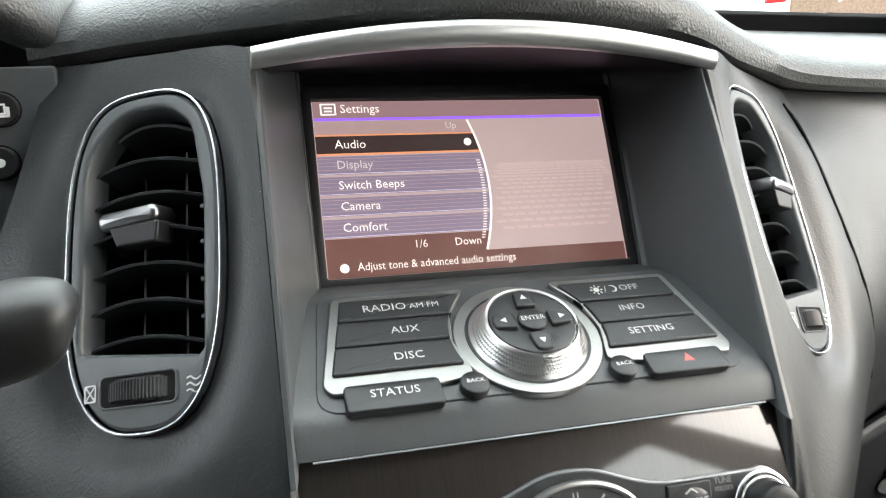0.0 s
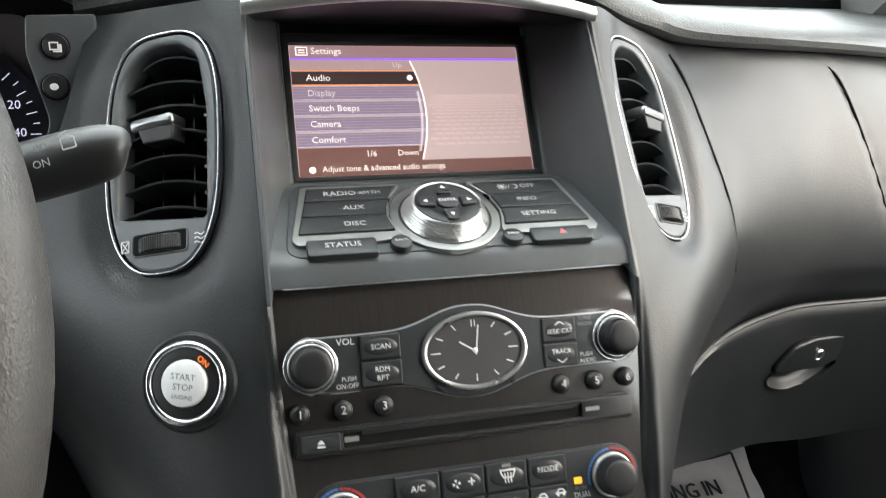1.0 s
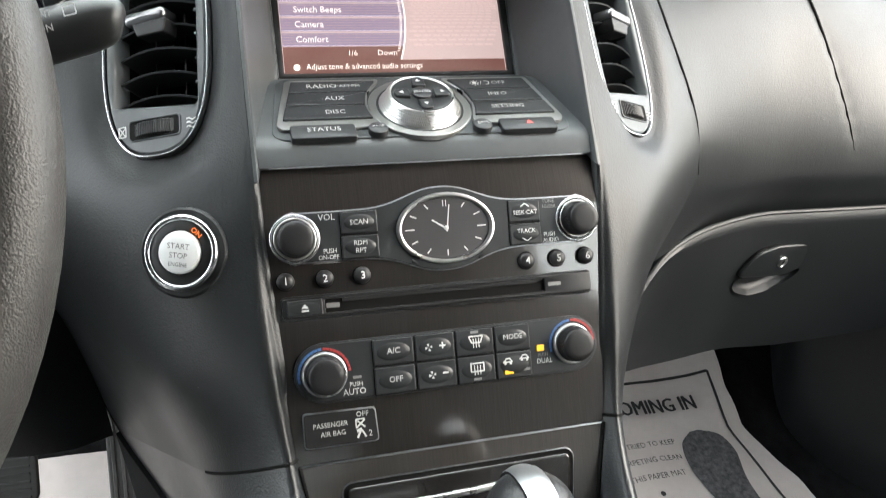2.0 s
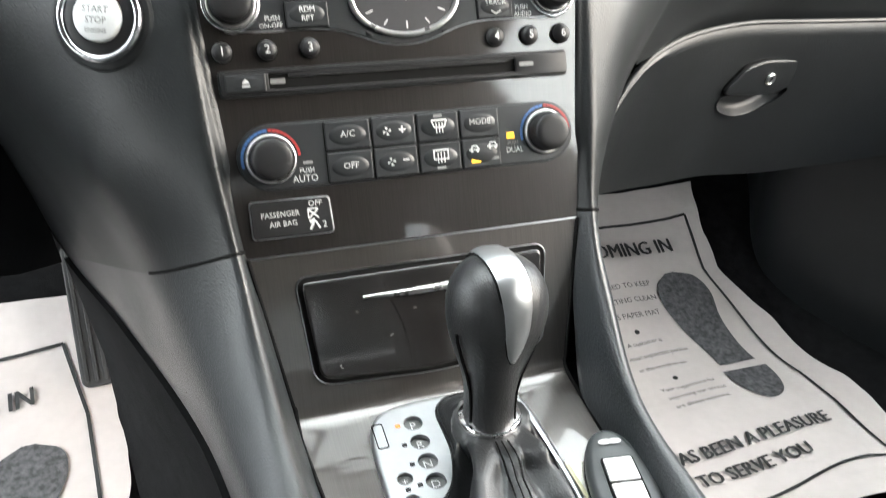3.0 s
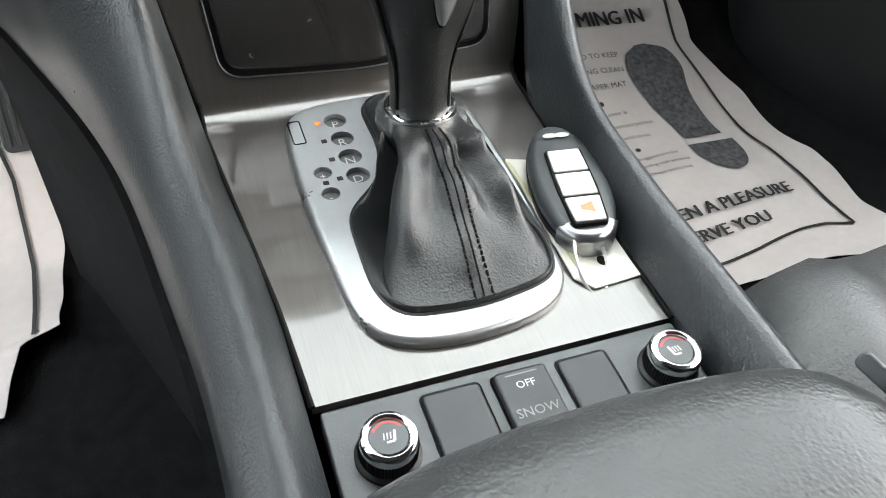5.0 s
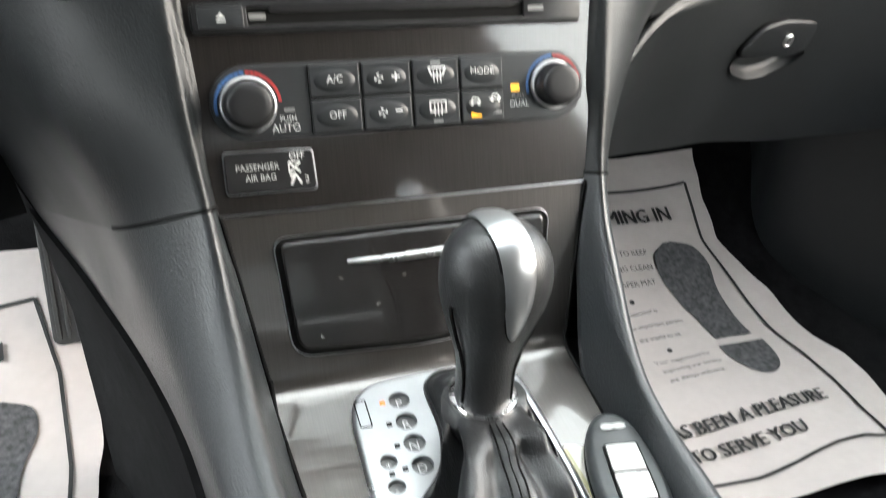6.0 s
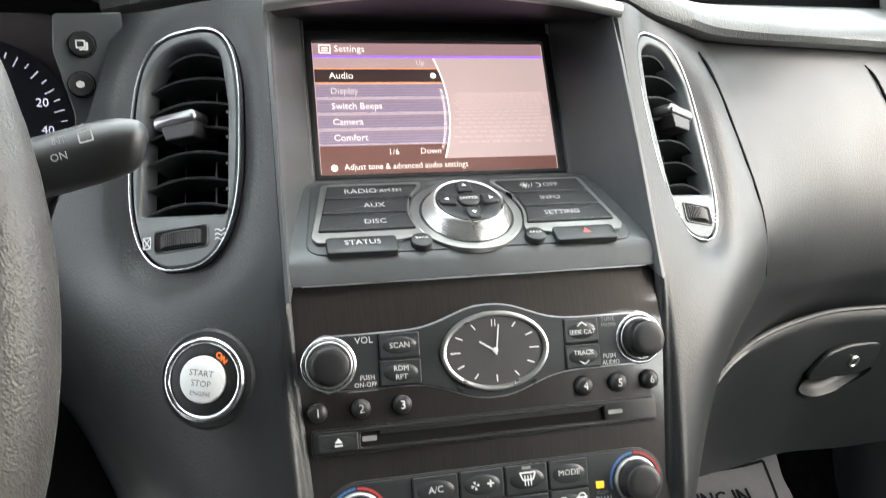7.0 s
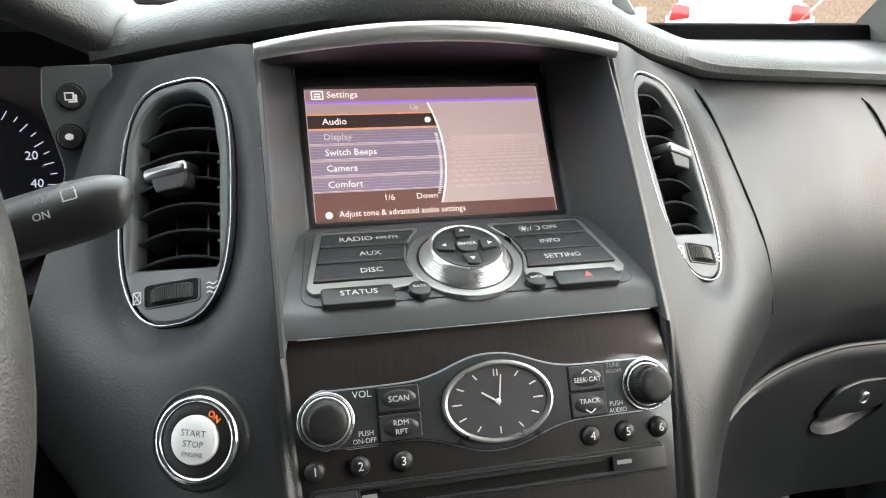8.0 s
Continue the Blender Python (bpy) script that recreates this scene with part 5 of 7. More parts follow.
for j in range(37):
    t = j / 36
    ring = []
    for k, p in enumerate(ob_):
        d = Vector((p.x - cxy[0], p.y - cxy[1]))
        ang = math.atan2(d.y, d.x)
        tp = top_c + tilt @ Vector((math.cos(ang) * top_r, math.sin(ang) * top_r, 0))
        # where the leather leaves its frame, dips, and turns up into the body
        pocket_l = math.exp(-(((ang - radians(200) + math.pi) % (2 * math.pi) - math.pi) / 0.38) ** 2)
        pocket_r = math.exp(-((ang + radians(17)) / 0.40) ** 2)
        foot = 0.985 - 0.60 * pocket_l - 0.36 * pocket_r
        deep = -1.4 + 17.0 * pocket_l + 11.0 * pocket_r
        q1 = Vector((cxy[0] + d.x * foot, cxy[1] + d.y * foot, 4.6 - deep))
        if t < 0.2:
            h = t / 0.2
            q = Vector((p.x, p.y, 4.6)).lerp(q1, h)
            q.z = 4.6 - deep * math.sin(h * math.pi / 2) + 1.9 * math.sin(h * math.pi)
        else:
            h = (t - 0.2) / 0.8
            e = h ** 0.80
            q = q1.lerp(tp, e)
            q.z = q1.z + (tp.z - q1.z) * h ** 0.85 + 5.0 * math.sin(math.pi * h) * (1 - pocket_l) * (1 - pocket_r)
            def ridge(deg, wid):
                return math.exp(-(((ang - radians(deg) + math.pi) % (2 * math.pi) - math.pi) / radians(wid)) ** 2)
            low = math.sin(math.pi * min(1, (1 - h) * 1.15)) if h > 0.13 else math.sin(math.pi * 0.87 * 1.15) * h / 0.13
            fold = 1.9 * abs(low) * (3.8 * ridge(-122, 13) + 3.2 * ridge(-54, 12) - 2.0 * ridge(-150, 12) - 1.6 * ridge(-26, 9) - 2.8 * ridge(-104, 9) + 1.0 * ridge(-95, 8) - 2.6 * ridge(-72, 8) + 0.8 * ridge(-84, 6) + 1.6 * ridge(60, 14) - 1.5 * ridge(100, 12))
            fold += 0.45 * math.sin(math.pi * h) * (math.cos(11 * ang - 3.0 * h) + math.cos(19 * ang + 5 * h)) + 4.6 * math.exp(-((h - 0.84) / 0.13) ** 2) - 1.2 * math.exp(-((h - 0.62) / 0.07) ** 2)
            seamr = 1.5 * math.exp(-((ang + SEAM_A + 0.02 * (1 - h)) / 0.09) ** 2) * math.sin(math.pi * min(1, h + 0.12))
            dr = d.normalized() if d.length > 0 else d
            q += Vector((dr.x, dr.y, 0.5)) * (fold + seamr)
            q.z += 0.9 * math.sin(15 * h + 4 * ang) * math.sin(math.pi * h)
        ring.append(q)
    loops.append(ring)
bm = bmesh.new()
rings(bm, loops, cap1=True)
boot = part("boot", mm(bm, FF), M_LEATHER, gear, "creased black leather boot")
# stitched seam down the boot
def boot_pt(t, want):
    """A point of the boot at height t and turn want."""
    def on(ring):
        best = None
        for k in range(NB):
            a0 = math.atan2(ob_[k].y - cxy[1], ob_[k].x - cxy[0]) - want
            a1 = math.atan2(ob_[(k + 1) % NB].y - cxy[1], ob_[(k + 1) % NB].x - cxy[0]) - want
            if a0 <= 0 < a1 and a1 - a0 < 1:
                return ring[k].lerp(ring[(k + 1) % NB], -a0 / (a1 - a0))
        return ring[0]
    j = min(35, int(t * 36))
    return on(loops[j]).lerp(on(loops[j + 1]), t * 36 - j)


for off in (-2.9, 2.9, 0):
    st_bm = bmesh.new()
    cen = [boot_pt(0.16 + 0.82 * n / 40, -SEAM_A - 0.02 * (1 - n / 40)) for n in range(41)]
    line = []
    for n in range(41):
        w = 0.16 + 0.82 * n / 40
        line.append(boot_pt(w, -SEAM_A - 0.02 * (1 - n / 40) + off / (52.0 - 35.0 * n / 40)) + Vector((0, -0.3, 0.4)))
    if off:
        for n in range(40):
            tube([line[n].lerp(line[n + 1], 0.12), line[n].lerp(line[n + 1], 0.80)], 0.48, 6, st_bm)
    else:
        tube([p - Vector((0, -0.25, 0.35)) for p in line], 0.4, 6, st_bm)
    part("stitching" if off else "boot_seam", mm(st_bm, FF), M_GAP, boot, "row of black stitches" if off else "sewn seam")
# collar, stem and knob
GK = FF @ pose(top_c.x / 1000, top_c.y / 1000, top_c.z / 1000, -7, 0, 0) @ Matrix.Diagonal((1.08, 1.05, 0.90, 1))
part("collar", mm(lathe([(14.5, -2), (15.4, 0), (15.6, 2.2), (14.8, 3.8), (13.0, 4.2), (0.1, 4.2)], 40), GK), M_CHROME, gear, "chrome collar")
stem = []
for z, rx, ry, cx, cy in ((4.0, 12.5, 13.0, 0, 0), (14, 12.3, 12.8, 0, 0), (26, 12.8, 13.4, 0.2, 0.2), (38, 15.2, 15.5, 0.6, 0.6), (50, 18.6, 18.6, 1.0, 0.6), (62, 21.4, 21.4, 1.2, 0.2),
                       (74, 22.6, 22.8, 1.2, -0.5), (84, 21.8, 22.0, 1.0, -1.0), (92, 19.0, 19.2, 0.8, -1.2), (98, 14.5, 14.8, 0.6, -1.2), (101.5, 8.5, 8.8, 0.5, -1.0), (102.6, 2.5, 2.5, 0.5, -1.0)):
    stem.append([(cx + rx * math.cos(2 * math.pi * k / 48), cy + ry * math.sin(2 * math.pi * k / 48), z) for k in range(48)])
bm = bmesh.new()
rings(bm, [[tuple(p) for p in r] for r in zip(*[spline([s[k] for s in stem], 44) for k in range(48)])], cap0=True)
knob_ob = part("knob", mm(bm, GK), M_LEATHER, gear, "leather-wrapped grip")


def stem_r(z):
    return table(z, [(4, 12.6), (14, 12.4), (26, 13.0), (38, 15.3), (50, 18.6), (62, 21.4), (74, 22.7), (84, 21.9), (92, 19.1), (98, 14.6), (101.5, 8.6), (102.6, 2.5)])


# silver blade from the front of the knob up over its crown
prof_z = [lerp(53, 100, i / 17) for i in range(18)] + [101.8, 102.6, 102.8, 102.4, 101.0, 98.5, 95, 91, 87]
prof_y = [-stem_r(z) - 0.2 + table(z, [(50, 0.6), (62, 0.2), (74, -0.5), (84, -1.0), (92, -1.2)]) for z in prof_z[:18]] + [-8.0, -4.5, -0.5, 4.5, 9.0, 13.5, 16.6, 18.6, 20.4]
g = []
NPB = len(prof_z)
for i in range(NPB):
    p0, p1 = max(0, i - 1), min(NPB - 1, i + 1)
    ty, tz = prof_y[p1] - prof_y[p0], prof_z[p1] - prof_z[p0]
    L_ = math.hypot(ty, tz)
    ny, nz = -tz / L_, ty / L_
    if nz < 0 and i > 17:
        ny, nz = -ny, -nz
    w = table(i, [(0, 1.2), (0.6, 2.0), (1.5, 2.9), (6, 5.3), (14, 6.9), (20, 7.3), (26, 6.9)])
    line = []
    for j in range(13):
        sx = -1 + 2 * j / 12
        x = sx * w
        lift = 1.5 + 1.1 * min(1, max(0, (i - 11) / 6)) - 0.9 * abs(sx) ** 3 - x * x / (2 * 21.5)
        line.append(Vector((0.9 + x, prof_y[i] + ny * lift, prof_z[i] + nz * lift)))
    g.append(line)
edge_g = [[q + (q - r[6]) * 0.09 for q in r] for r in g]
edge_g = [[q + Vector((0, (0.9 if q.y < -5 else 0.0), -0.5)) for q in r] for r in edge_g]
tip = [q + Vector((0, 0.9, -1.3)) for q in edge_g[0]]
part("blade_joint", mm(sheet([tip] + edge_g, 2.0), GK @ pose(0, 0, 0, 0, 0, 3)), M_GAP, gear)
bm = sheet(g, 3.4)
part("knob_blade", mm(bm, GK @ pose(0, 0, 0, 0, 0, 3)), M_BLADE, gear, "satin silver blade inlaid over the knob")
for sd in (-1, 1):
    part("knob_seam", mm(tube([Vector((sd * stem_r(z) * 0.82, -stem_r(z) * 0.58, z)) for z in [6 + 2.9 * k for k in range(22)]], 0.75, 6), GK @ pose(0, 0, 0, 0, 0, -10)), M_GAP, knob_ob, "pinched leather seam")

# gate legends
def gate_mark(u, v, r, ch):
    """A round window sunk into the gate plate."""
    cb = bmesh.new()
    rings(cb, [[(x, y, z) for x, y in oval(u, v, r, r, 32)] for z in (-1.5, 12)], cap0=True)
    cut(gate, mm(cb, FF))
    w = part("gate_window", mm(lathe([(r - 0.05, 0.5), (r - 0.05, 1.8), (r - 0.9, 2.2), (0.1, 2.2)], 28), FF @ pose(u / 1000, v / 1000, 0)), M_WELL, gear)
    text("gate_letter", ch, FF, u, v - 0.4, r * 0.95, M_GATETXT, w, lift=2.35)


M_GATETXT = mat("gate_letter_grey", (0.55, 0.55, 0.55), 0.45)
for ch, u, v in (("P", -20.8, 53.6), ("R", -20.8, 39.8), ("N", -20.6, 26.4), ("D", -20.4, 13.2)):
    gate_mark(u, v, 5.2, ch)
gate_mark(-34.8, 18.4, 4.0, "+")
gate_mark(-34.6, 4.4, 4.0, "-")
for u, v, m_ in ((-29.2, 53.4, M_ORANGE), (-29.2, 39.6, M_BLACK), (-28.8, 26.2, M_BLACK), (-28.6, 12.8, M_BLACK), (-35.0, 11.4, M_BLACK)):
    part("gate_lamp", mm(slab(rrect(u, v, 2.6, 2.6, 0.4), 3, 4.6, 0.2), FF), m_, gear)
part("release_cover", mm(frame_ring(rrect(-39.8, 48.8, 6.0, 17.5, 1.2), rrect(-39.8, 48.8, 4.8, 16.2, 0.8), 3, 4.7, 0.2), FF), M_GAP, gear)

# ================= switch row and armrest =================
sw = empty("switch_panel", (0, 0, 0.79), "black switch panel with seat heater knobs and snow mode switch", "switch panel")
part("switch_base", mm(slab(rpoly([(-63, -175), (73, -175), (73.5, -94.6), (-63, -95.4)], 1.5, 3), -8, -1.0, 0.8), FF), M_GREY, sw)
for u0, u1, words in ((-29, -8, ()), (-3, 17, (("OFF", 7.0, -106.5, 3.0), ("SNOW", 7.0, -117.5, 3.7, M_GREYTXT))), (22, 41.5, ())):
    part("gap", mm(slab(rrect((u0 + u1) / 2, -117, u1 - u0 + 1.6, 36.5, 2.4), -2, -0.7, 0.1, 1), FF), M_GAP, sw)
    b = part("rocker_switch" if words else "blank_switch", mm(slab(rrect((u0 + u1) / 2, -117, u1 - u0, 35, 2.0), -2, 2.2 if words else 0.6, 1.2), FF), M_BTN, sw)
    for w in words:
        text("legend", w[0], FF, w[1], w[2], w[3], w[4] if len(w) > 4 else M_WHITE, b, lift=2.35)
    if words:
        marks("edge_line", [bar(1, -102.0, 13, -102.0, 0.5)], FF, M_GREYTXT, b, 2.35)


def heater(u, v, s):
    fr = FF @ pose(u / 1000, v / 1000, -0.001) @ Matrix.Diagonal((0.72, 0.72, 0.74, 1))
    h = part("heater_knob", mm(lathe([(15.2, 0), (15.2, 1.5), (14.2, 2.2), (13.2, 2.6), (12.9, 11), (12.6, 12)], 48), fr), M_BLACK, sw, "ribbed black seat heater knob")
    bm = bmesh.new()
    for i in range(60):
        a = 2 * math.pi * i / 60
        rings(bm, [[(math.cos(a + d) * rr, math.sin(a + d) * rr, z) for d, rr in ((-0.022, 12.8), (0.022, 12.8), (0.0, 13.6))] for z in (3.2, 10.6)], cap0=True)
    part("grip_ribs", mm(bm, fr), M_BLACK, h, smooth=False)
    part("knob_rim", mm(frame_ring(oval(0, 0, 13.0, 13.0, 48), oval(0, 0, 8.4, 8.4, 48), 10.2, 16.4, 2.2), fr), M_CHROME, h, "chrome rim")
    part("knob_cap", mm(slab(oval(0, 0, 8.6, 8.6, 40), 10, 15.0, 0.3), fr), M_GREY, h)
    marks("heat_scale", [arc_band(0, 0, 30, 150, 6.6, 7.8)], fr, M_REDP, h, 15.2, "red heat level arc")
    marks("seat_icon", [bar(-1.6 * s, -2.6, 2.0 * s, -2.6, 1.1), bar(2.0 * s, -2.6, 3.2 * s, 2.6, 1.2)] + [bar(-2.4 * s + k * 1.5 * s, -1.2, -1.8 * s + k * 1.5 * s, 2.0, 0.6) for k in range(3)], fr, M_DIM, h, 15.2)


heater(-45.5, -117, 1)
heater(60.6, -113.4, -1)

arm = empty("armrest", (0, -0.15, 0.83), "padded black leather centre armrest lid with rounded front edge", "armrest")
g = []
for i in range(21):
    s = -1 + 2 * i / 20
    yf = -0.040 + 0.013 * (1 - abs(s - 0.05) ** 2.2) - 0.010 * abs(s) ** 10
    x = 0.010 + s * 0.098
    edge_drop = 0.016 * abs(s) ** 6
    line = [Vector((x, yf + 0.001, 0.800 - edge_drop)), Vector((x, yf + 0.0025, 0.812 - edge_drop)), Vector((x, yf, 0.823 - edge_drop)), Vector((x, yf - 0.010, 0.831 - edge_drop)), Vector((x, yf - 0.03, 0.836 - edge_drop)), Vector((x, yf - 0.08, 0.839 - edge_drop)), Vector((x, -0.38, 0.840 - edge_drop))]
    g.append(spline([tuple(p) for p in line], 24)[::-1])
part("lid_cushion", sheet(g, 0.003), M_SEAT, arm)
g2 = []
for q in (0, 1):
    g2.append([Vector((0.010 + s * 0.094, -0.044 + 0.010 * (1 - s * s), lerp(0.812, 0.79, q))) for s in [-1 + 2 * i / 16 for i in range(17)]])
part("lid_underlip", sheet(g2, 0.006), M_BLACK, arm)
part("release_catch", mm(slab(rrect(0, 0, 26, 6, 2), 0, 2.4, 0.8), axes((0.100, -0.052, 0.829), (0.25, -0.95, -0.1), (0.4, 0.1, 0.8))), M_GREY, arm, "grey plastic catch")

# ================= key fob =================
fob = empty("key_fob", (0.066, 0.09, 0.80), "black oval remote key with silver buttons and split ring", "key fob")
KF = FF @ pose(0.0652, -0.0195, 0.0014, 0, -4, -10.5)
fo = []
for k in range(72):
    a = 2 * math.pi * k / 72
    c, q = math.cos(a), math.sin(a)
    fo.append((16.4 * math.copysign(abs(c) ** 0.88, c) * (1 - 0.06 * q), 36.5 * math.copysign(abs(q) ** 0.92, q)))
part("fob_body", mm(slab(fo, 0, 11.6, 4.6, 7, dome=2.0), KF), M_GREY, fob, "satin dark grey oval shell")
part("fob_seam", mm(slab(inset(fo, -0.3), 4.2, 4.8, 0.1, 1), KF), M_GAP, fob)
strip = rpoly([(-6.8, -31.6), (6.8, -31.6), (8.2, -10), (7.6, 14.2), (-7.6, 14.2), (-8.2, -10)], [1.5, 1.5, 30, 1.5, 1.5, 30], 4)
part("button_gap", mm(slab(inset(strip, -0.6), 9, 13.5, 0.2, 1), KF), M_GAP, fob)
for v0, v1 in ((-0.5, 13.8), (-15.6, -1.8), (-31.2, -16.9)):
    w0, w1 = {-31.2: (6.4, 7.5), -15.6: (7.5, 7.7)}.get(v0, (7.7, 7.2))
    part("fob_button", mm(slab(rpoly([(-w0, v0), (w0, v0), (w1, v1), (-w1, v1)], 1.0, 3), 11, 14.2, 0.5), KF), M_FOBSILVER, fob, "silver lock button")
marks("alarm_icon", [[(-2.2, -22.4), (0.5, -21.7), (3.0, -20.4), (3.0, -26.9), (0.5, -25.5), (-2.2, -24.7)][::-1]], KF, M_ALARM, fob, 14.35, "orange alarm mark")
marks("maker_badge", [oval(-2.7, 25.0, 3.4, 1.7, 18), oval(2.7, 25.0, 3.4, 1.7, 18)], KF, M_FOBSILVER, fob, 13.4, "plain silver oval badge")
end_o = [(x * 1.03, y * 1.06) for x, y in fo if y < -25.5]
part("fob_loop", mm(slab(end_o, 1.0, 11.4, 3.4, 6), KF), M_KRING, fob, "chrome end cap")
ringp = [FF @ (Vector((55.0 + 6.4 * math.cos(a) + 1.6 * math.sin(a), -61.0 + 13.5 * math.sin(a), 5.0 + 6.5 * math.sin(a))) / 1000) for a in [2 * math.pi * k / 48 for k in range(49)]]
part("key_ring", tube(ringp, 0.0007, 8), M_ALU, fob, "thin steel split ring")
tag = empty("key_tag", (0.062, 0.06, 0.795), "cream plastic dealer tag under the key", "key tag")
tg = rpoly([(46, -65.5), (52, -72.6), (74.5, -71.2), (78.5, -65), (80, -44), (60, 7), (48, 11)], [1, 1, 1, 1, 3, 2, 1], 4)
part("tag_sheet", mm(slab(tg, 0.3, 1.2, 0.3), FF), M_TAG, tag)
part("tag_strip", mm(slab(rpoly([(47, 8), (49.2, 8), (52.0, -58), (49.6, -64)], 0.3, 2)[::-1], 0.3, 1.5, 0.2), FF), M_TAGY, tag, "yellow tag edge")
part("tag_hole", mm(slab(oval(61.5, -60.0, 2.2, 2.6, 18), 1.0, 1.4, 0.1), FF), M_GAP, tag)
part("tag_slip", mm(slab(rpoly([(53, -73), (78, -70.5), (78.6, -66.5), (56, -69)], 0.5, 2), 1.3, 2.0, 0.2), FF @ pose(0, 0, 0, 3, 0, 0)), M_CAP, tag, "loose clear wrapper edge")

# ================= air vents =================
def polar(o, c, n):
    """Outline resampled by angle about c."""
    out, k = [], len(o)
    for i in range(n):
        a = 2 * math.pi * i / n
        d = Vector((math.cos(a), math.sin(a)))
        best = None
        for j in range(k):
            p, q = Vector(o[j]) - Vector(c), Vector(o[(j + 1) % k]) - Vector(c)
            e = q - p
            den = d.x * e.y - d.y * e.x
            if abs(den) < 1e-9:
                continue
            t = (p.x * e.y - p.y * e.x) / den
            s = (p.x * d.y - p.y * d.x) / den
            if t > 0 and -1e-6 <= s <= 1 + 1e-6 and (best is None or t > best):
                best = t
        out.append((c[0] + d.x * best, c[1] + d.y * best))
    return out


def vent(side):
    m = vent_frame(side) @ (pose(0, 0, -0.0015) if side < 0 else pose(0, 0, -0.0035, 0, 3.5, 0))
    th = empty("air_vent", m.translation, "tall oval dashboard air vent with chrome ring and black slats", "air vent", "dashboard air vents")
    f = 1 if side < 0 else -1
    def flip(o):
        q = [(x * f, y) for x, y in o]
        return q if f > 0 else q[::-1]
    oo = vent_outline(side)
    part("ring", mm(frame_ring(inset(oo, 0.1), inset(oo, 1.3), -6, 0.6, 0.55), m), M_VRING, th, "thin chrome ring")
    N = 120
    c = (2 * f, 4)
    of = polar(inset(oo, 2.0), c, N)
    opening = flip(rpoly([(-25.5, -37.5), (28, -43.5), (28.5, 20), (23.5, 54), (12, 63), (-9, 63), (-25, 45)], [2, 2, 60, 16, 14, 18, 26], 8))
    oi = polar(opening, c, N)
    bm = bmesh.new()
    mid = [(lerp(a[0], b[0], 0.55), lerp(a[1], b[1], 0.55)) for a, b in zip(of, oi)]
    rings(bm, [[(x, y, -1.6) for x, y in of], [(x, y, -0.2) for x, y in inset(of, 1.2)], [(x, y, 0.0) for x, y in mid], [(x, y, -0.5) for x, y in inset(oi, -1.1)], [(x, y, -1.8) for x, y in oi], [(x, y, -14) for x, y in inset(oi, 0.8)]], cap1=False)
    part("housing", mm(bm, m), M_GREY, th)
    # Duct walls are near-black, so the shade behind the slats is in the colour.
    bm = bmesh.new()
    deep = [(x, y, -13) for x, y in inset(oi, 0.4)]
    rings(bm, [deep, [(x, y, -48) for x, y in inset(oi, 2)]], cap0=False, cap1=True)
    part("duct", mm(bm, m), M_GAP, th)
    ys = [56, 41.2, 26.4, 11.4, -3.8, -19, -34]
    for v in ys:
        u0, u1 = -26.0, 28.5
        if v > 45:
            u0, u1 = -14.5, 23.5
        rows = []
        for zi, z in enumerate((-3.0, -3.8, -12, -24)):
            line = []
            for k in range(13):
                s = -1 + 2 * k / 12
                u = lerp(u0, u1, k / 12)
                bow = 5.2 * (1 - s * s) - 1.4 * s
                line.append(Vector((u * f, v - 2.6 + bow * 0.8 - (0 if zi else 0.6) + (-1.0 if zi == 3 else 0), z - 5.0 * s * s * 0.6)))
            rows.append(line if f > 0 else line[::-1])
        part("slat", mm(sheet(rows, 1.1), m), M_BTN, th)
    for u in (-10.5, 9.5):
        rows = [[Vector((u * f, v, z)) for v in (-39, 0, 50)] for z in (-20, -40)]
        part("rear_vane", mm(sheet(rows, 1.0), m), M_BLACK, th)
    for v in (48, 33.5, 19, 4, -11.5, -26.5):
        part("slat_pin", mm(slab(rrect(27.0 * f, v - 1.5, 4, 2.0, 0.6), -12, -4.5, 0.5), m), M_BTN, th)
    # slider
    lv = part("slider", mm(slab(rrect(0, 0, 27.0, 7.6, 3.3), -10, 4.5, 2.8, 5, dome=0.5), m @ pose(-2.0 * f / 1000, 0.0150, 0.001, 9, 0, 3 * f)), M_SLIDER, th, "bright slider tab")
    part("slider_foot", mm(slab(rpoly([(-8, -9), (10, -9), (12, 0), (-11, 0)], 1.5, 3), -10, 3.2, 1.0), m @ pose(0, 0.0125, 0.001, 8, 0, 0)), M_BLACK, lv, "ribbed black grip")
    # thumbwheel
    part("wheel_slot", mm(slab(rrect(0.8 * f, -54, 32, 11.5, 2.0), -1, 0.45, 0.3), m), M_GAP, th)
    part("wheel_slot_edge", mm(frame_ring(rrect(0.8 * f, -54, 34, 13.1, 2.6), rrect(0.8 * f, -54, 32, 11.5, 2.0), -1, 0.7, 0.3), m), M_GREY, th)
    bm = bmesh.new()
    gear_o = [(0.8 * f + (32 - 0.35 * (k % 2)) * math.cos(2 * math.pi * k / 280), (32 - 0.35 * (k % 2)) * math.sin(2 * math.pi * k / 280) - 28.9) for k in range(280)]
    rings(bm, [[(x, y_, z) for x, z in inset(gear_o, q)] for y_, q in ((-58.6, 1.0), (-57.6, 0), (-50.4, 0), (-49.4, 1.0))], cap0=True)
    part("thumbwheel", mm(bm, m), M_BLACK, th, "ribbed thumbwheel", smooth=False)
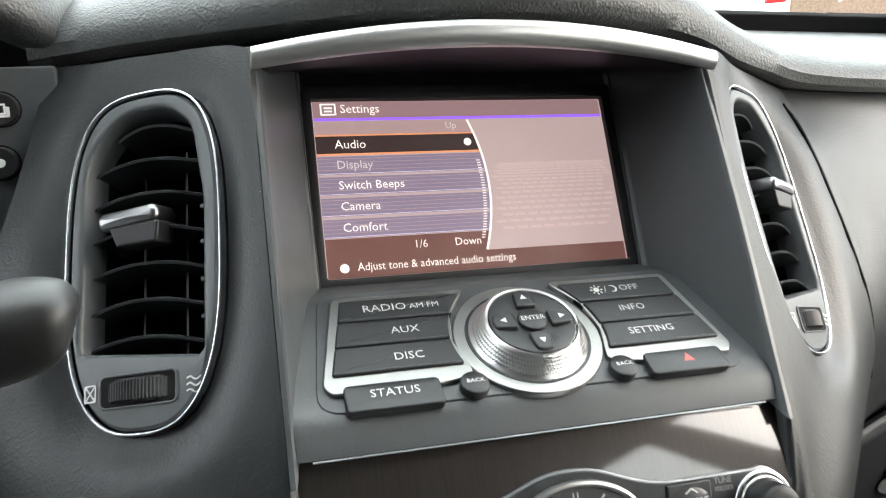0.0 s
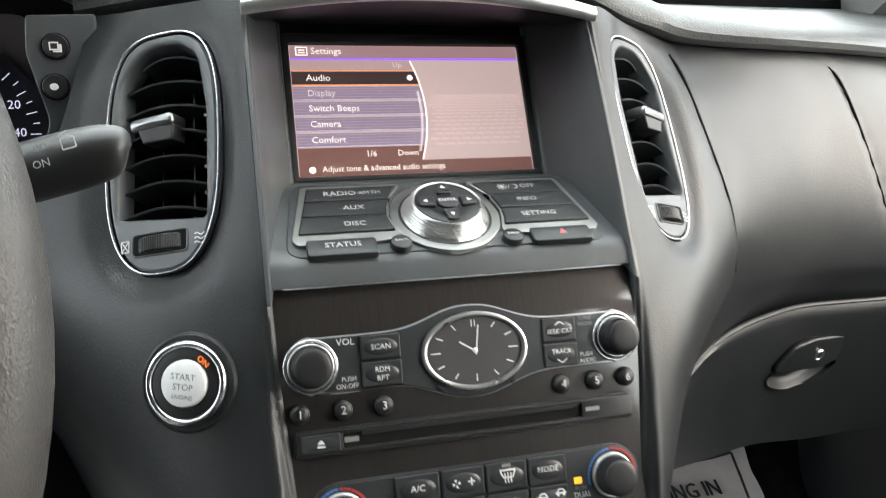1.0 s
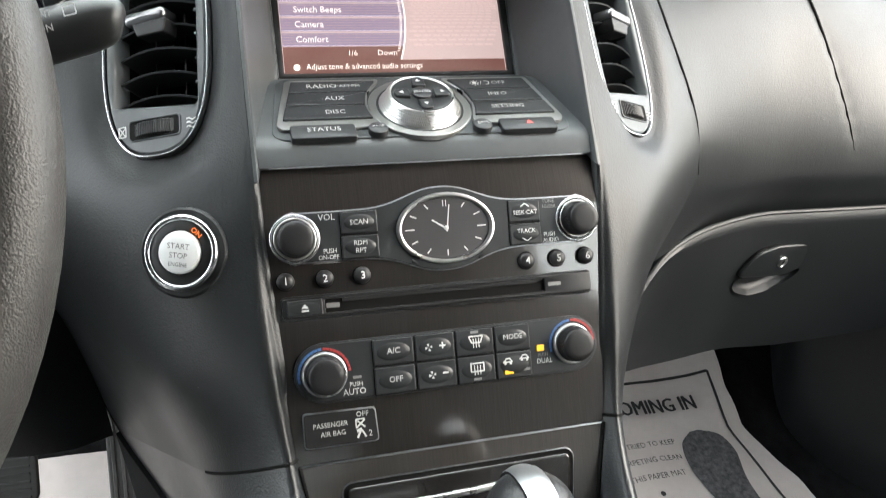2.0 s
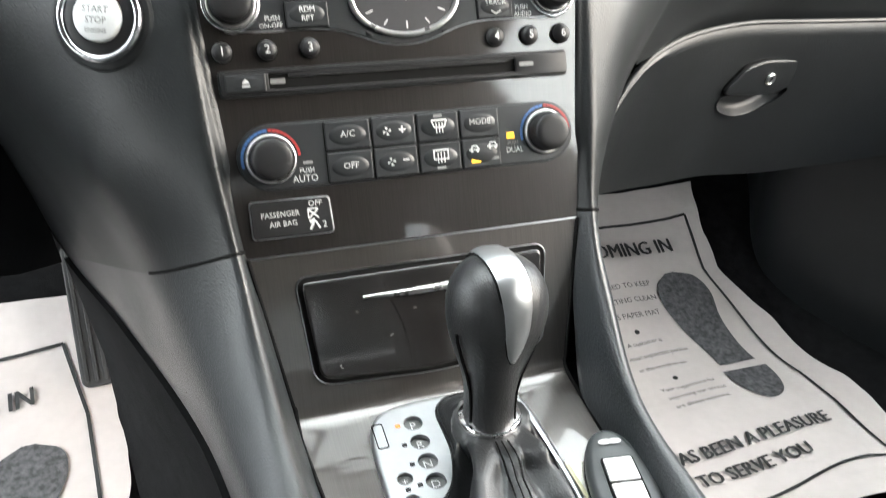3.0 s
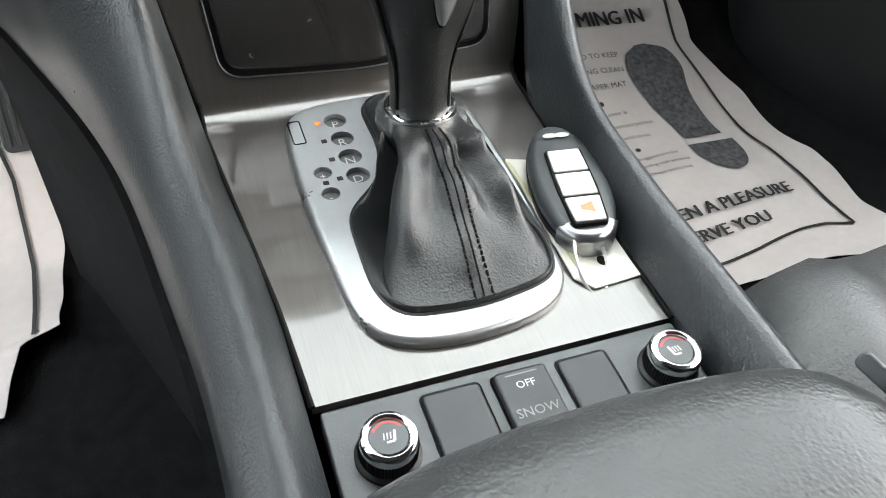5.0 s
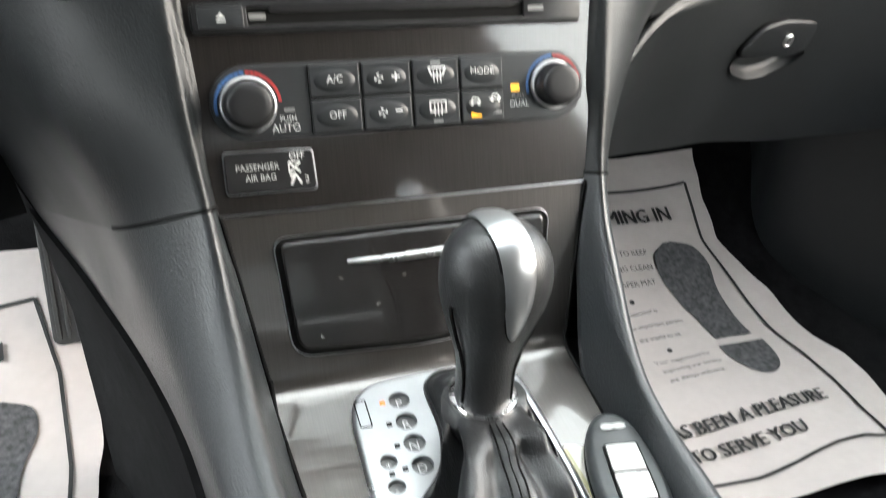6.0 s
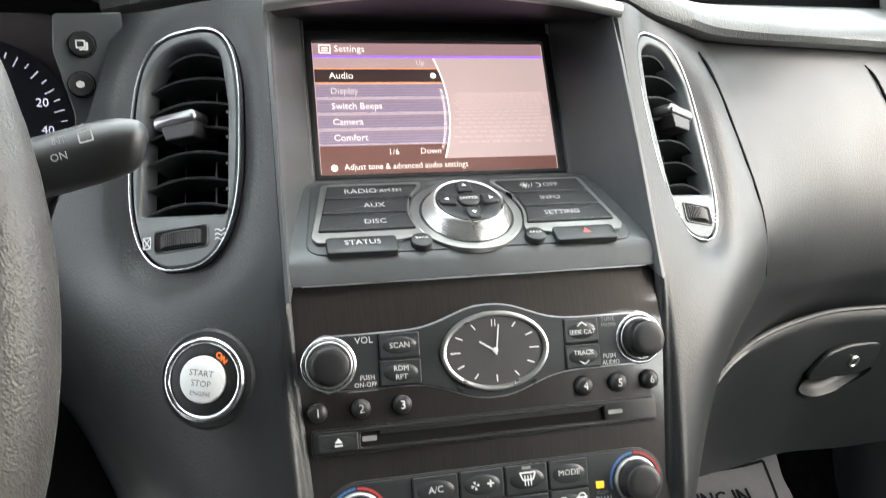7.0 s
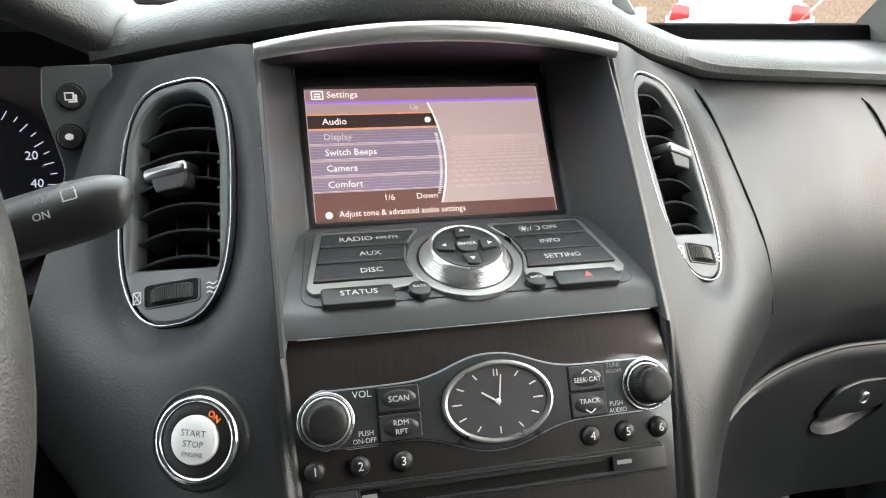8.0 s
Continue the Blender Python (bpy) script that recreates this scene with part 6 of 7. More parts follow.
    marks("vent_icon", [bar(x, y, x2, y2, 0.6) for x, y, x2, y2 in ((-22.4, -56.8, -17.8, -56.8), (-22.4, -50.6, -17.8, -50.6), (-22.4, -56.8, -22.4, -50.6), (-17.8, -56.8, -17.8, -50.6), (-22.4, -56.8, -17.8, -50.6), (-22.4, -50.6, -17.8, -56.8))] if f > 0 else [bar(x, y, x2, y2, 0.6) for x, y, x2, y2 in ((-28, -58, -22.5, -58), (-28, -51, -22.5, -51), (-28, -58, -28, -51), (-22.5, -58, -22.5, -51), (-28, -58, -22.5, -51), (-28, -51, -22.5, -58))], m, M_DIM, th, 0.35)
    x0 = 21.5 if f > 0 else 17
    wav = []
    for q in range(3):
        for i in range(6):
            wav.append(bar(x0 + i * 1.0, -57 + q * 2.4 + 0.7 * math.sin(i * 1.2), x0 + (i + 1) * 1.0, -57 + q * 2.4 + 0.7 * math.sin((i + 1) * 1.2), 0.6))
    marks("vent_icon", wav, m, M_DIM, th, 0.35)
    return th


vent(-1)
vent(1)

# ================= starter button =================
SB = axes((-0.1455, 0.2862, 0.9832), (1, -0.45, 0), (0, 0.5, 1)) @ Matrix.Diagonal((0.94, 0.94, 1, 1))
start = empty("start_button", SB.translation, "round engine start button with chrome ring and silver cap", "start button")
part("dish", mm(lathe([(27.5, -4), (27.0, 1.2), (25.5, 2.2), (23.0, 1.8), (0.1, 1.5)], 56), SB), M_SOFT, start)
part("ring", mm(lathe([(22.9, 0), (22.9, 4.2)] + [(20.7 + 2.2 * math.cos(a), 4.2 + 2.6 * math.sin(a)) for a in [math.pi * k / 14 for k in range(1, 14)]] + [(18.5, 4.2), (18.4, 1.0), (0.1, 1.0)], 72), SB), M_RING, start, "polished chrome ring")
part("collar", mm(lathe([(18.8, 0), (18.8, 5.2), (17.6, 5.8), (13.2, 6.0), (13.0, 4.5), (0.1, 4.5)], 48), SB), M_BLACK, start)
cap = part("cap", mm(lathe([(12.6, 3), (12.6, 7.2), (12.0, 8.2), (10.5, 8.6), (6, 8.8), (0.1, 8.9)], 48), SB), M_CAP, start, "silver push cap")
text("legend", "START", SB, 0, 3.4, 3.4, M_ENGRAVED, cap, lift=9.0)
text("legend", "STOP", SB, 0.4, -2.0, 3.4, M_ENGRAVED, cap, lift=9.0)
text("legend", "ENGINE", SB, 0.6, -7.2, 2.4, M_ENGRAVED, cap, lift=8.9)
text("lamp_word", "ON", SB, 8.8, 12.4, 3.4, M_ORANGE, start, lift=6.3, turn=-35)

# ================= steering wheel, stalk, instrument side =================
wheel = empty("steering_wheel", (-0.36, 0.12, 1.1), "black leather steering wheel rim", "steering wheel")
WC, wu, wv_ = Vector((-0.3690, 0.118, 1.095)), Vector((1, 0, 0)), Vector((0, 0.42, 0.907)).normalized()
wn_ = wu.cross(wv_)
bm = bmesh.new()
loops = []
for k in range(96):
    a = 2 * math.pi * k / 96
    rad = wu * math.cos(a) + wv_ * math.sin(a)
    loops.append([WC + rad * (0.186 + 0.0155 * math.cos(b)) + wn_ * 0.0175 * math.sin(b) for b in [2 * math.pi * j / 16 for j in range(16)]])
vs = rings(bm, loops, cap1=False)
for j in range(16):
    bm.faces.new((vs[-1][j], vs[-1][(j + 1) % 16], vs[0][(j + 1) % 16], vs[0][j]))
part("rim", bm, M_RIM, wheel)
part("hub", mm(slab(rrect(0, 0, 150, 120, 40), -20, 20, 12), axes(WC + wn_ * -0.02, wu, wv_)), M_SOFT, wheel)
for s in (-1, 1):
    part("spoke", tube([WC + wu * s * 0.06 - wn_ * 0.01, WC + wu * s * 0.12 - wn_ * 0.005, WC + wu * s * 0.18], 0.014, 12), M_SOFT, wheel)

stalk = empty("wiper_stalk", (-0.2, 0.24, 1.1), "black wiper control stalk with white legends", "control stalk")
loops = []
for t, x, y, z, h, d in ((0, -0.30, 0.255, 1.077, 0.010, 0.010), (0.3, -0.235, 0.248, 1.092, 0.012, 0.011), (0.55, -0.200, 0.243, 1.101, 0.0150, 0.012), (0.8, -0.175, 0.238, 1.108, 0.0148, 0.0125), (0.93, -0.163, 0.236, 1.1105, 0.0125, 0.011), (0.99, -0.1585, 0.2355, 1.111, 0.0085, 0.008), (1, -0.1575, 0.235, 1.1112, 0.003, 0.003)):
    c = Vector((x, y, z))
    c.z, h = c.z + 0.0035, h * 0.80
    loops.append([c + Vector((0.004 * math.sin(a) * 0.3, d * abs(math.cos(a)) ** 0.75 * math.copysign(1, math.cos(a)), h * abs(math.sin(a)) ** 0.75 * math.copysign(1, math.sin(a)))) for a in [2 * math.pi * k / 28 for k in range(28)]])
bm = bmesh.new()
rings(bm, [[tuple(p) for p in r] for r in zip(*[spline([tuple(l[k]) for l in loops], 30) for k in range(28)])], cap0=True)
sk = part("lever", bm, M_STALK, stalk)
FK = axes((-0.187, 0.2285, 1.1135), (0.95, -0.13, 0.26), (-0.2, 0.35, 0.95))
text("legend", "ON", FK, 0, -1.5, 3.0, M_DIM, sk, lift=1.6)
text("legend", "INT", FK, 1.0, 4.4, 2.4, M_GREYTXT, sk, lift=0.6)
for o in ((9, 1.5, 14, 1.5), (9, 5.5, 14, 5.5), (9, 1.5, 9, 5.5), (14, 1.5, 14, 5.5), (8, 6.5, 12, 8.0)):
    marks("wiper_icon", [bar(*o, 0.5)], FK, M_DIM, sk, 2.0)

clus = empty("instrument_cluster", (-0.23, 0.44, 1.1), "dark instrument cluster with speedometer edge and two side buttons", "instrument cluster")
FC = axes((-0.2105, 0.4345, 1.12), (1, 0.1, 0), (0, 0.2, 1))
part("side_panel", mm(slab(rpoly([(-17, 32), (-19, 10), (-10, -30), (-28, -75), (40, -90), (22, -20), (21, 33)], [3, 20, 20, 4, 4, 30, 2], 5), -6, 0, 1), FC), M_GREY, clus)
for (u, v), kind in (((-2.5, 14.0), 0), ((-5.0, -9.5), 1)):
    fr = FC @ pose(u / 1000, v / 1000, 0)
    part("button_gap", mm(lathe([(8.0, -1), (8.0, 0.3), (0.1, 0.3)], 32), fr), M_GAP, clus)
    b = part("round_button", mm(lathe([(7.2, 0), (7.2, 2.6), (6.4, 3.6), (4.5, 3.3), (0.1, 3.0)], 32), fr), M_BLACK, clus)
    if kind:
        marks("button_dot", [oval(-0.5, 0, 2.4, 2.0, 20)], fr, M_WHITE, b, 3.5)
    else:
        marks("button_pages", [bar(-3, -2, 1.5, -2, 0.8), bar(-3, 2, 1.5, 2, 0.8), bar(-3, -2.4, -3, 2.4, 0.8), bar(1.5, -2.4, 1.5, 2.4, 0.8), rpoly([(2.0, -3.4), (3.4, -3.4), (3.4, 1), (2.0, 1)], 0.1, 1), rpoly([(-1.5, -3.6), (3.4, -3.6), (3.4, -2.6), (-1.5, -2.6)], 0.1, 1)], fr, M_WHITE, b, 3.5)
FCL = axes((-0.29, 0.470, 1.075), (1, 0, 0), (0, 0.35, 1))
part("gauge_face", mm(slab(oval(0, 0, 62, 62, 64), -6, 0, 0.4), FCL), M_CLUSTER, clus)
M_GAUGE = glow("gauge_white", (0.8, 0.8, 1.0), 0.16)
marks("gauge_ticks", [bar(56 * math.cos(a), 56 * math.sin(a), (52 if k % 2 else 49.5) * math.cos(a), (52 if k % 2 else 49.5) * math.sin(a), 0.55) for k, a in enumerate([radians(-30 + 7.5 * i) for i in range(16)])], FCL, M_GAUGE, clus, 0.3)
text("gauge_number", "20", FCL, 41, 19, 5.8, M_GAUGE, clus, lift=0.3)
text("gauge_number", "40", FCL, 43.5, 1, 5.8, M_GAUGE, clus, lift=0.3)
# Backing tinted plum grey: cover lens reflections are painted into its colour.
part("backing_plate", mm(slab(rrect(-70, 0, 260, 160, 20), -14, -8, 1), FCL), mat("cluster_lens_sheen", (0.085, 0.072, 0.078), 0.4, vary=0.06, vscale=20), clus)
# padded hood over the instruments
g = []
for i in range(36):
    t = i / 35
    x = -0.186 - 0.375 * t ** 1.6
    u = (-0.186 - x) / 0.375
    cap_ = math.sqrt(max(0.0, 1 - (1 - min(1, (u + 0.002) / 0.02)) ** 2))
    R0 = 0.021 + 0.014 * min(1, u * 3)
    R = R0 * (0.55 + 0.45 * cap_)
    base = Vector((x, 0.452 - 0.065 * math.sin(min(1, u * 1.6) * math.pi / 2), 1.138 + R + 0.075 * math.sin(min(1, u * 1.7) * math.pi / 2)))
    line = []
    for k in range(16):
        a = lerp(radians(-115), radians(88), k / 15)
        line.append(base + Vector((0, 0.045 - R * 2.3 * math.cos(a), R * math.sin(a) + 0.006)))
    top_z = line[-1].z
    line.append(Vector((x, lerp(line[-1].y, 0.60, max(0.15, cap_)), top_z)))
    line.append(Vector((x, 0.70, lerp(1.150, lerp(top_z, 1.150, 0.3), cap_))))
    line.append(Vector((x, 0.95, 1.150)))
    g.append(line[::-1])
part("cluster_hood", sheet(g, 0.004), M_PAD, dash, "padded instrument hood")

# ================= paper floor mats =================
# each sheet: far and near end, lift of the near end, and its outer edge as (ahead, across)
MATS = {0.0: (0.782, 0.258, 0.010, 0.20, [(0.25, 0.646), (0.393, 0.645), (0.525, 0.626), (0.60, 0.603), (0.65, 0.588), (0.70, 0.592), (0.79, 0.612)]),
        2.0: (0.737, 0.312, 0.012, -0.66, [(0.31, -0.276), (0.376, -0.262), (0.386, -0.228), (0.53, -0.226), (0.617, -0.24), (0.737, -0.281)])}


def mat_pt(x, y, lift=0.0, seed=0.0):
    """A point on the crumpled paper."""
    y1, y0, curl, _, edge = MATS[seed]
    w = 0.003 * math.sin(x * 21 + y * 9 + seed) + 0.002 * math.sin(y * 34 + seed)
    near = max(0.0, 1 - (y - y0) / 0.11)
    w += near ** 2 * (curl + 0.008 * math.sin(x * 38 + 0.8 + seed))
    rim = max(0.0, 1 - abs(table(y, edge) - x) / 0.06)
    w += rim ** 2 * (0.004 + 0.0045 * math.sin(y * 44 + 2 + seed)) + 0.0011 * noise.noise((x * 34, y * 34, seed))
    return Vector((x, y, floor_z(y) + 0.008 + w + lift))


def paper_mat(seed, label):
    y1, y0, _, x0, edge = MATS[seed]
    th = empty("paper_floor_mat", (x0, y0, 0.44), label, "floor mat", "paper floor mats")
    rows = []
    for i in range(85):
        y = lerp(y1, y0, i / 84)
        x1 = table(y, edge) + 0.0016 * math.sin(y * 41) + 0.0010 * math.sin(y * 103 + 1)
        rows.append([mat_pt(lerp(x0, x1, j / 50), y + 0.005 * math.sin(lerp(x0, x1, j / 50) * 30 + 1) * (i / 84) ** 8, 0, seed) for j in range(51)][::-1])
    return th, part("sheet", sheet(rows, 0.0008), M_PAPER, th)


def drape(name, polys, th, material, seed, lift=0.0022, label=""):
    bm = bmesh.new()
    for o in polys:
        if len(o) < 6:
            bm.faces.new([bm.verts.new(mat_pt(x, y, lift, seed)) for x, y in o])
            continue
        cx, cy = sum(p[0] for p in o) / len(o), sum(p[1] for p in o) / len(o)
        rings(bm, [[mat_pt(cx + (x - cx) * f, cy + (y - cy) * f, lift, seed) for x, y in o] for f in (1, 0.8, 0.6, 0.4, 0.2, 0.05)])
    return part(name, bm, material, th, label, smooth=False)


def drape_text(body, x, y, size, th, seed, align="RIGHT", turn=0.0):
    """A printed line that follows the paper; large lines are printed heavier."""
    c, s = math.cos(radians(turn)), math.sin(radians(turn))
    bold = size > 0.015
    for k, shift in enumerate((-0.0008, 0.0, 0.0008) if bold else (0.0,)):
        cu = bpy.data.curves.new("print", "FONT")
        cu.body, cu.size, cu.align_x, cu.align_y, cu.resolution_u = body, size * 1.38, align, "CENTER", 2
        tmp = bpy.data.objects.new("print", cu)
        me = bpy.data.meshes.new_from_object(tmp)
        bpy.data.objects.remove(tmp)
        bpy.data.curves.remove(cu)
        for v in me.vertices:
            vx = v.co.x * (0.92 if bold else 1.0) + shift
            v.co = mat_pt(x + vx * c - v.co.y * s, y + vx * s + v.co.y * c, 0.0034 + 0.0002 * k, seed)
        me.name = "printed_line"
        link_mesh("printed_line", me, M_INK, th, smooth=False)


def line_poly(pts, w):
    out = []
    for a, b in zip(pts, pts[1:]):
        n = 10
        for k in range(n):
            p, q = Vector(a).lerp(Vector(b), k / n), Vector(a).lerp(Vector(b), (k + 1) / n)
            out.append(bar(p.x, p.y, q.x, q.y, w))
    return out


def shoe_print(cx, cy, s, turn):
    sole = spline([(0, 0.083, 0), (0.024, 0.072, 0), (0.031, 0.045, 0), (0.024, 0.012, 0), (0.023, -0.02, 0), (0.026, -0.062, 0)], 22)
    sole2 = spline([(-0.020, -0.062, 0), (-0.024, -0.03, 0), (-0.033, 0.0, 0), (-0.038, 0.035, 0), (-0.031, 0.066, 0), (-0.012, 0.082, 0)], 22)
    heel = [(0.028 * math.cos(a) + 0.003, -0.074 - 0.055 * abs(math.sin(a)) ** 0.85) for a in [math.pi * k / 20 for k in range(21)]]
    c, sn = math.cos(radians(turn)), math.sin(radians(turn))
    tr = lambda o: [(cx + s * (x * 1.12 * c - y * sn), cy + s * (x * 1.12 * sn + y * c)) for x, y in o]
    return [tr([(p.x, p.y) for p in sole] + [(p.x, p.y) for p in sole2]), tr(heel)]


th, _ = paper_mat(0.0, "white paper floor mat printed with a shoe sole and thanks")
drape("border_line", line_poly([(0.26, 0.728), (0.576, 0.734), (0.5645, 0.650), (0.584, 0.52), (0.597, 0.40), (0.602, 0.306), (0.57, 0.312), (0.529, 0.310), (0.47, 0.300), (0.41, 0.293), (0.22, 0.288)], 0.0040), th, M_INK, 0.0)
drape("shoe_sole", shoe_print(0.518, 0.562, 1.09, 2), th, M_SHOE, 0.0, label="dark grey printed shoe sole")
drape_text("THANK YOU FOR COMING IN", 0.534, 0.693, 0.0215, th, 0.0)
for i, (w, x) in enumerate((("WE TRIED TO KEEP", 0.468), ("CARPETING CLEAN", 0.466), ("THIS PAPER MAT", 0.459))):
    drape_text(w, x, 0.637 - 0.0235 * i, 0.0082, th, 0.0)
for px, py in ((0.412, 0.567), (0.425, 0.488)):
    drape("print_dot", [oval(px, py, 0.0036, 0.0036, 12)], th, M_INK, 0.0)
for i, (w, x) in enumerate((("A customer is", 0.440), ("the most important person", 0.468), ("in the world to us.", 0.455))):
    drape_text(w, x, 0.549 - 0.019 * i, 0.0066, th, 0.0)
for i, (w, x) in enumerate((("Your suggestions for", 0.470), ("improving our service", 0.476), ("are always welcome.", 0.472))):
    drape_text(w, x, 0.470 - 0.0150 * i, 0.0066, th, 0.0)
drape_text("IT HAS BEEN A PLEASURE", 0.566, 0.377, 0.0178, th, 0.0, turn=3)
drape_text("TO SERVE YOU", 0.511, 0.340, 0.0178, th, 0.0, turn=3)

th, _ = paper_mat(2.0, "white paper floor mat printed with a shoe sole, driver's footwell")
drape("border_line", line_poly([(-0.60, 0.655), (-0.40, 0.668), (-0.293, 0.677), (-0.268, 0.59), (-0.253, 0.475), (-0.251, 0.385)], 0.0040), th, M_INK, 2.0)
drape_text("THANK YOU FOR COMING IN", -0.322, 0.622, 0.0225, th, 2.0, turn=6)
drape("shoe_sole", shoe_print(-0.325, 0.478, 1.05, -3), th, M_SHOE, 2.0, label="dark grey printed shoe sole")

# ================= seats and pedals =================
def seat_back(th, x0, x1):
    """Reclined backrest and headrest, out of view, added to block bright reflections from behind."""
    cx, w = (x0 + x1) / 2, abs(x1 - x0)
    m = axes((cx, -0.60, 0.66), (1, 0, 0), (0, -0.28, 1))
    part("backrest", mm(slab(rrect(0, 320, w * 1000 * 0.96, 640, 90), -110, 20, 45, 5, dome=-12), m), M_SEAT, th)
    part("headrest", mm(slab(rrect(0, 740, 270, 190, 60), -80, 25, 40, 5, dome=6), m), M_SEAT, th)
    for s in (-1, 1):
        part("headrest_post", mm(lathe([(6, 0), (6, 60)], 12), m @ pose(s * 0.07, 0.62, -0.03, -90, 0, 0)), M_CHROME, th)


def seat(name, x0, x1, y1, label):
    th = empty(name, (x0, 0, 0.6), label, "seat", "front seats")
    s = 1 if x1 > 0 else -1
    rows = []
    for i in range(18):
        t = i / 17
        y = lerp(y1, -0.75, t ** 1.3)
        line = []
        for j in range(20):
            q = j / 19
            x = lerp(x0, x1, q)
            edge = min(q, 1 - q)
            roll = -0.06 * max(0, 1 - edge / 0.06) ** 2.2
            bol = 0.022 * math.exp(-((edge - 0.14) / 0.07) ** 2)
            front = -0.09 * max(0, 1 - t / 0.10) ** 2
            line.append(Vector((x, y - 0.012 * math.cos(q * math.pi * 2), 0.715 + roll + bol + front - 0.03 * t)))
        rows.append(line if x1 < x0 else line[::-1])
    part("cushion", sheet(rows if x1 < x0 else rows, 0.02), M_SEAT, th)
    seam = [rows[i][int(19 * 0.24) if x1 < x0 else 19 - int(19 * 0.24)] + Vector((0, 0, 0.0005)) for i in range(3, 18)]
    cross = [p + Vector((0, 0, 0.0005)) for p in rows[4][3:-3]]
    part("seam", tube(cross, 0.0014, 6), M_GAP, th)
    part("seam", tube(seam, 0.0016, 6), M_GAP, th)
    seat_back(th, x0, x1)
    part("seat_base", mm(slab(rrect((x0 + x1) * 500, -420, abs(x1 - x0) * 900, 760, 60), 440, 640, 10), Matrix.Identity(4)), M_BLACK, th)
    return th


seat("passenger_seat", 0.145, 0.66, 0.108, "black leather passenger seat cushion edge")
seat("driver_seat", -0.160, -0.66, 0.045, "black leather driver's seat cushion edge")

pedal = empty("brake_pedal", (-0.34, 0.7, 0.6), "ribbed black rubber brake pedal", "pedal")
PF = axes((-0.375, 0.60, 0.610), (1, 0, 0), (0, 0.45, 0.9))
part("pedal_pad", mm(slab(rrect(0, 0, 90, 55, 10), -6, 3, 2), PF), M_TYRE, pedal)
for k in range(6):
    part("pedal_rib", mm(slab(rrect(0, -20 + 8 * k, 78, 3, 1), 2, 5, 0.8), PF), M_TYRE, pedal)
part("pedal_arm", tube([PF @ Vector((0, 0.02, -0.004)), PF @ Vector((0, 0.12, -0.06)), Vector((-0.375, 0.86, 0.80))], 0.009, 10), M_BLACK, pedal)
gas = empty("accelerator_pedal", (-0.25, 0.7, 0.5), "tall ribbed black accelerator pedal", "pedal")
PG = axes((-0.248, 0.665, 0.548), (1, 0.05, 0), (0, 0.55, 0.85))
part("pedal_pad", mm(slab(rrect(0, 0, 54, 165, 9), -6, 3, 2), PG), M_RUBBER, gas)
for k in range(5):
    part("pedal_rib", mm(slab(rrect(-20 + 10 * k, 0, 4.6, 152, 1.6), 2, 5, 0.8), PG), M_RUBBER, gas)
part("pedal_arm", tube([PG @ Vector((0, 0.07, -0.004)), Vector((-0.235, 0.84, 0.72)), Vector((-0.235, 0.9, 0.85))], 0.009, 10), M_BLACK, gas)

# ================= outside =================
ground = part("ground", slab([(-150, -150), (150, -150), (150, 150), (-150, 150)], 0.14, 0.20, 0.01, 1), M_ASPH, smooth=False)
tagged(ground, "grey asphalt car park", "ground", kind="structure")


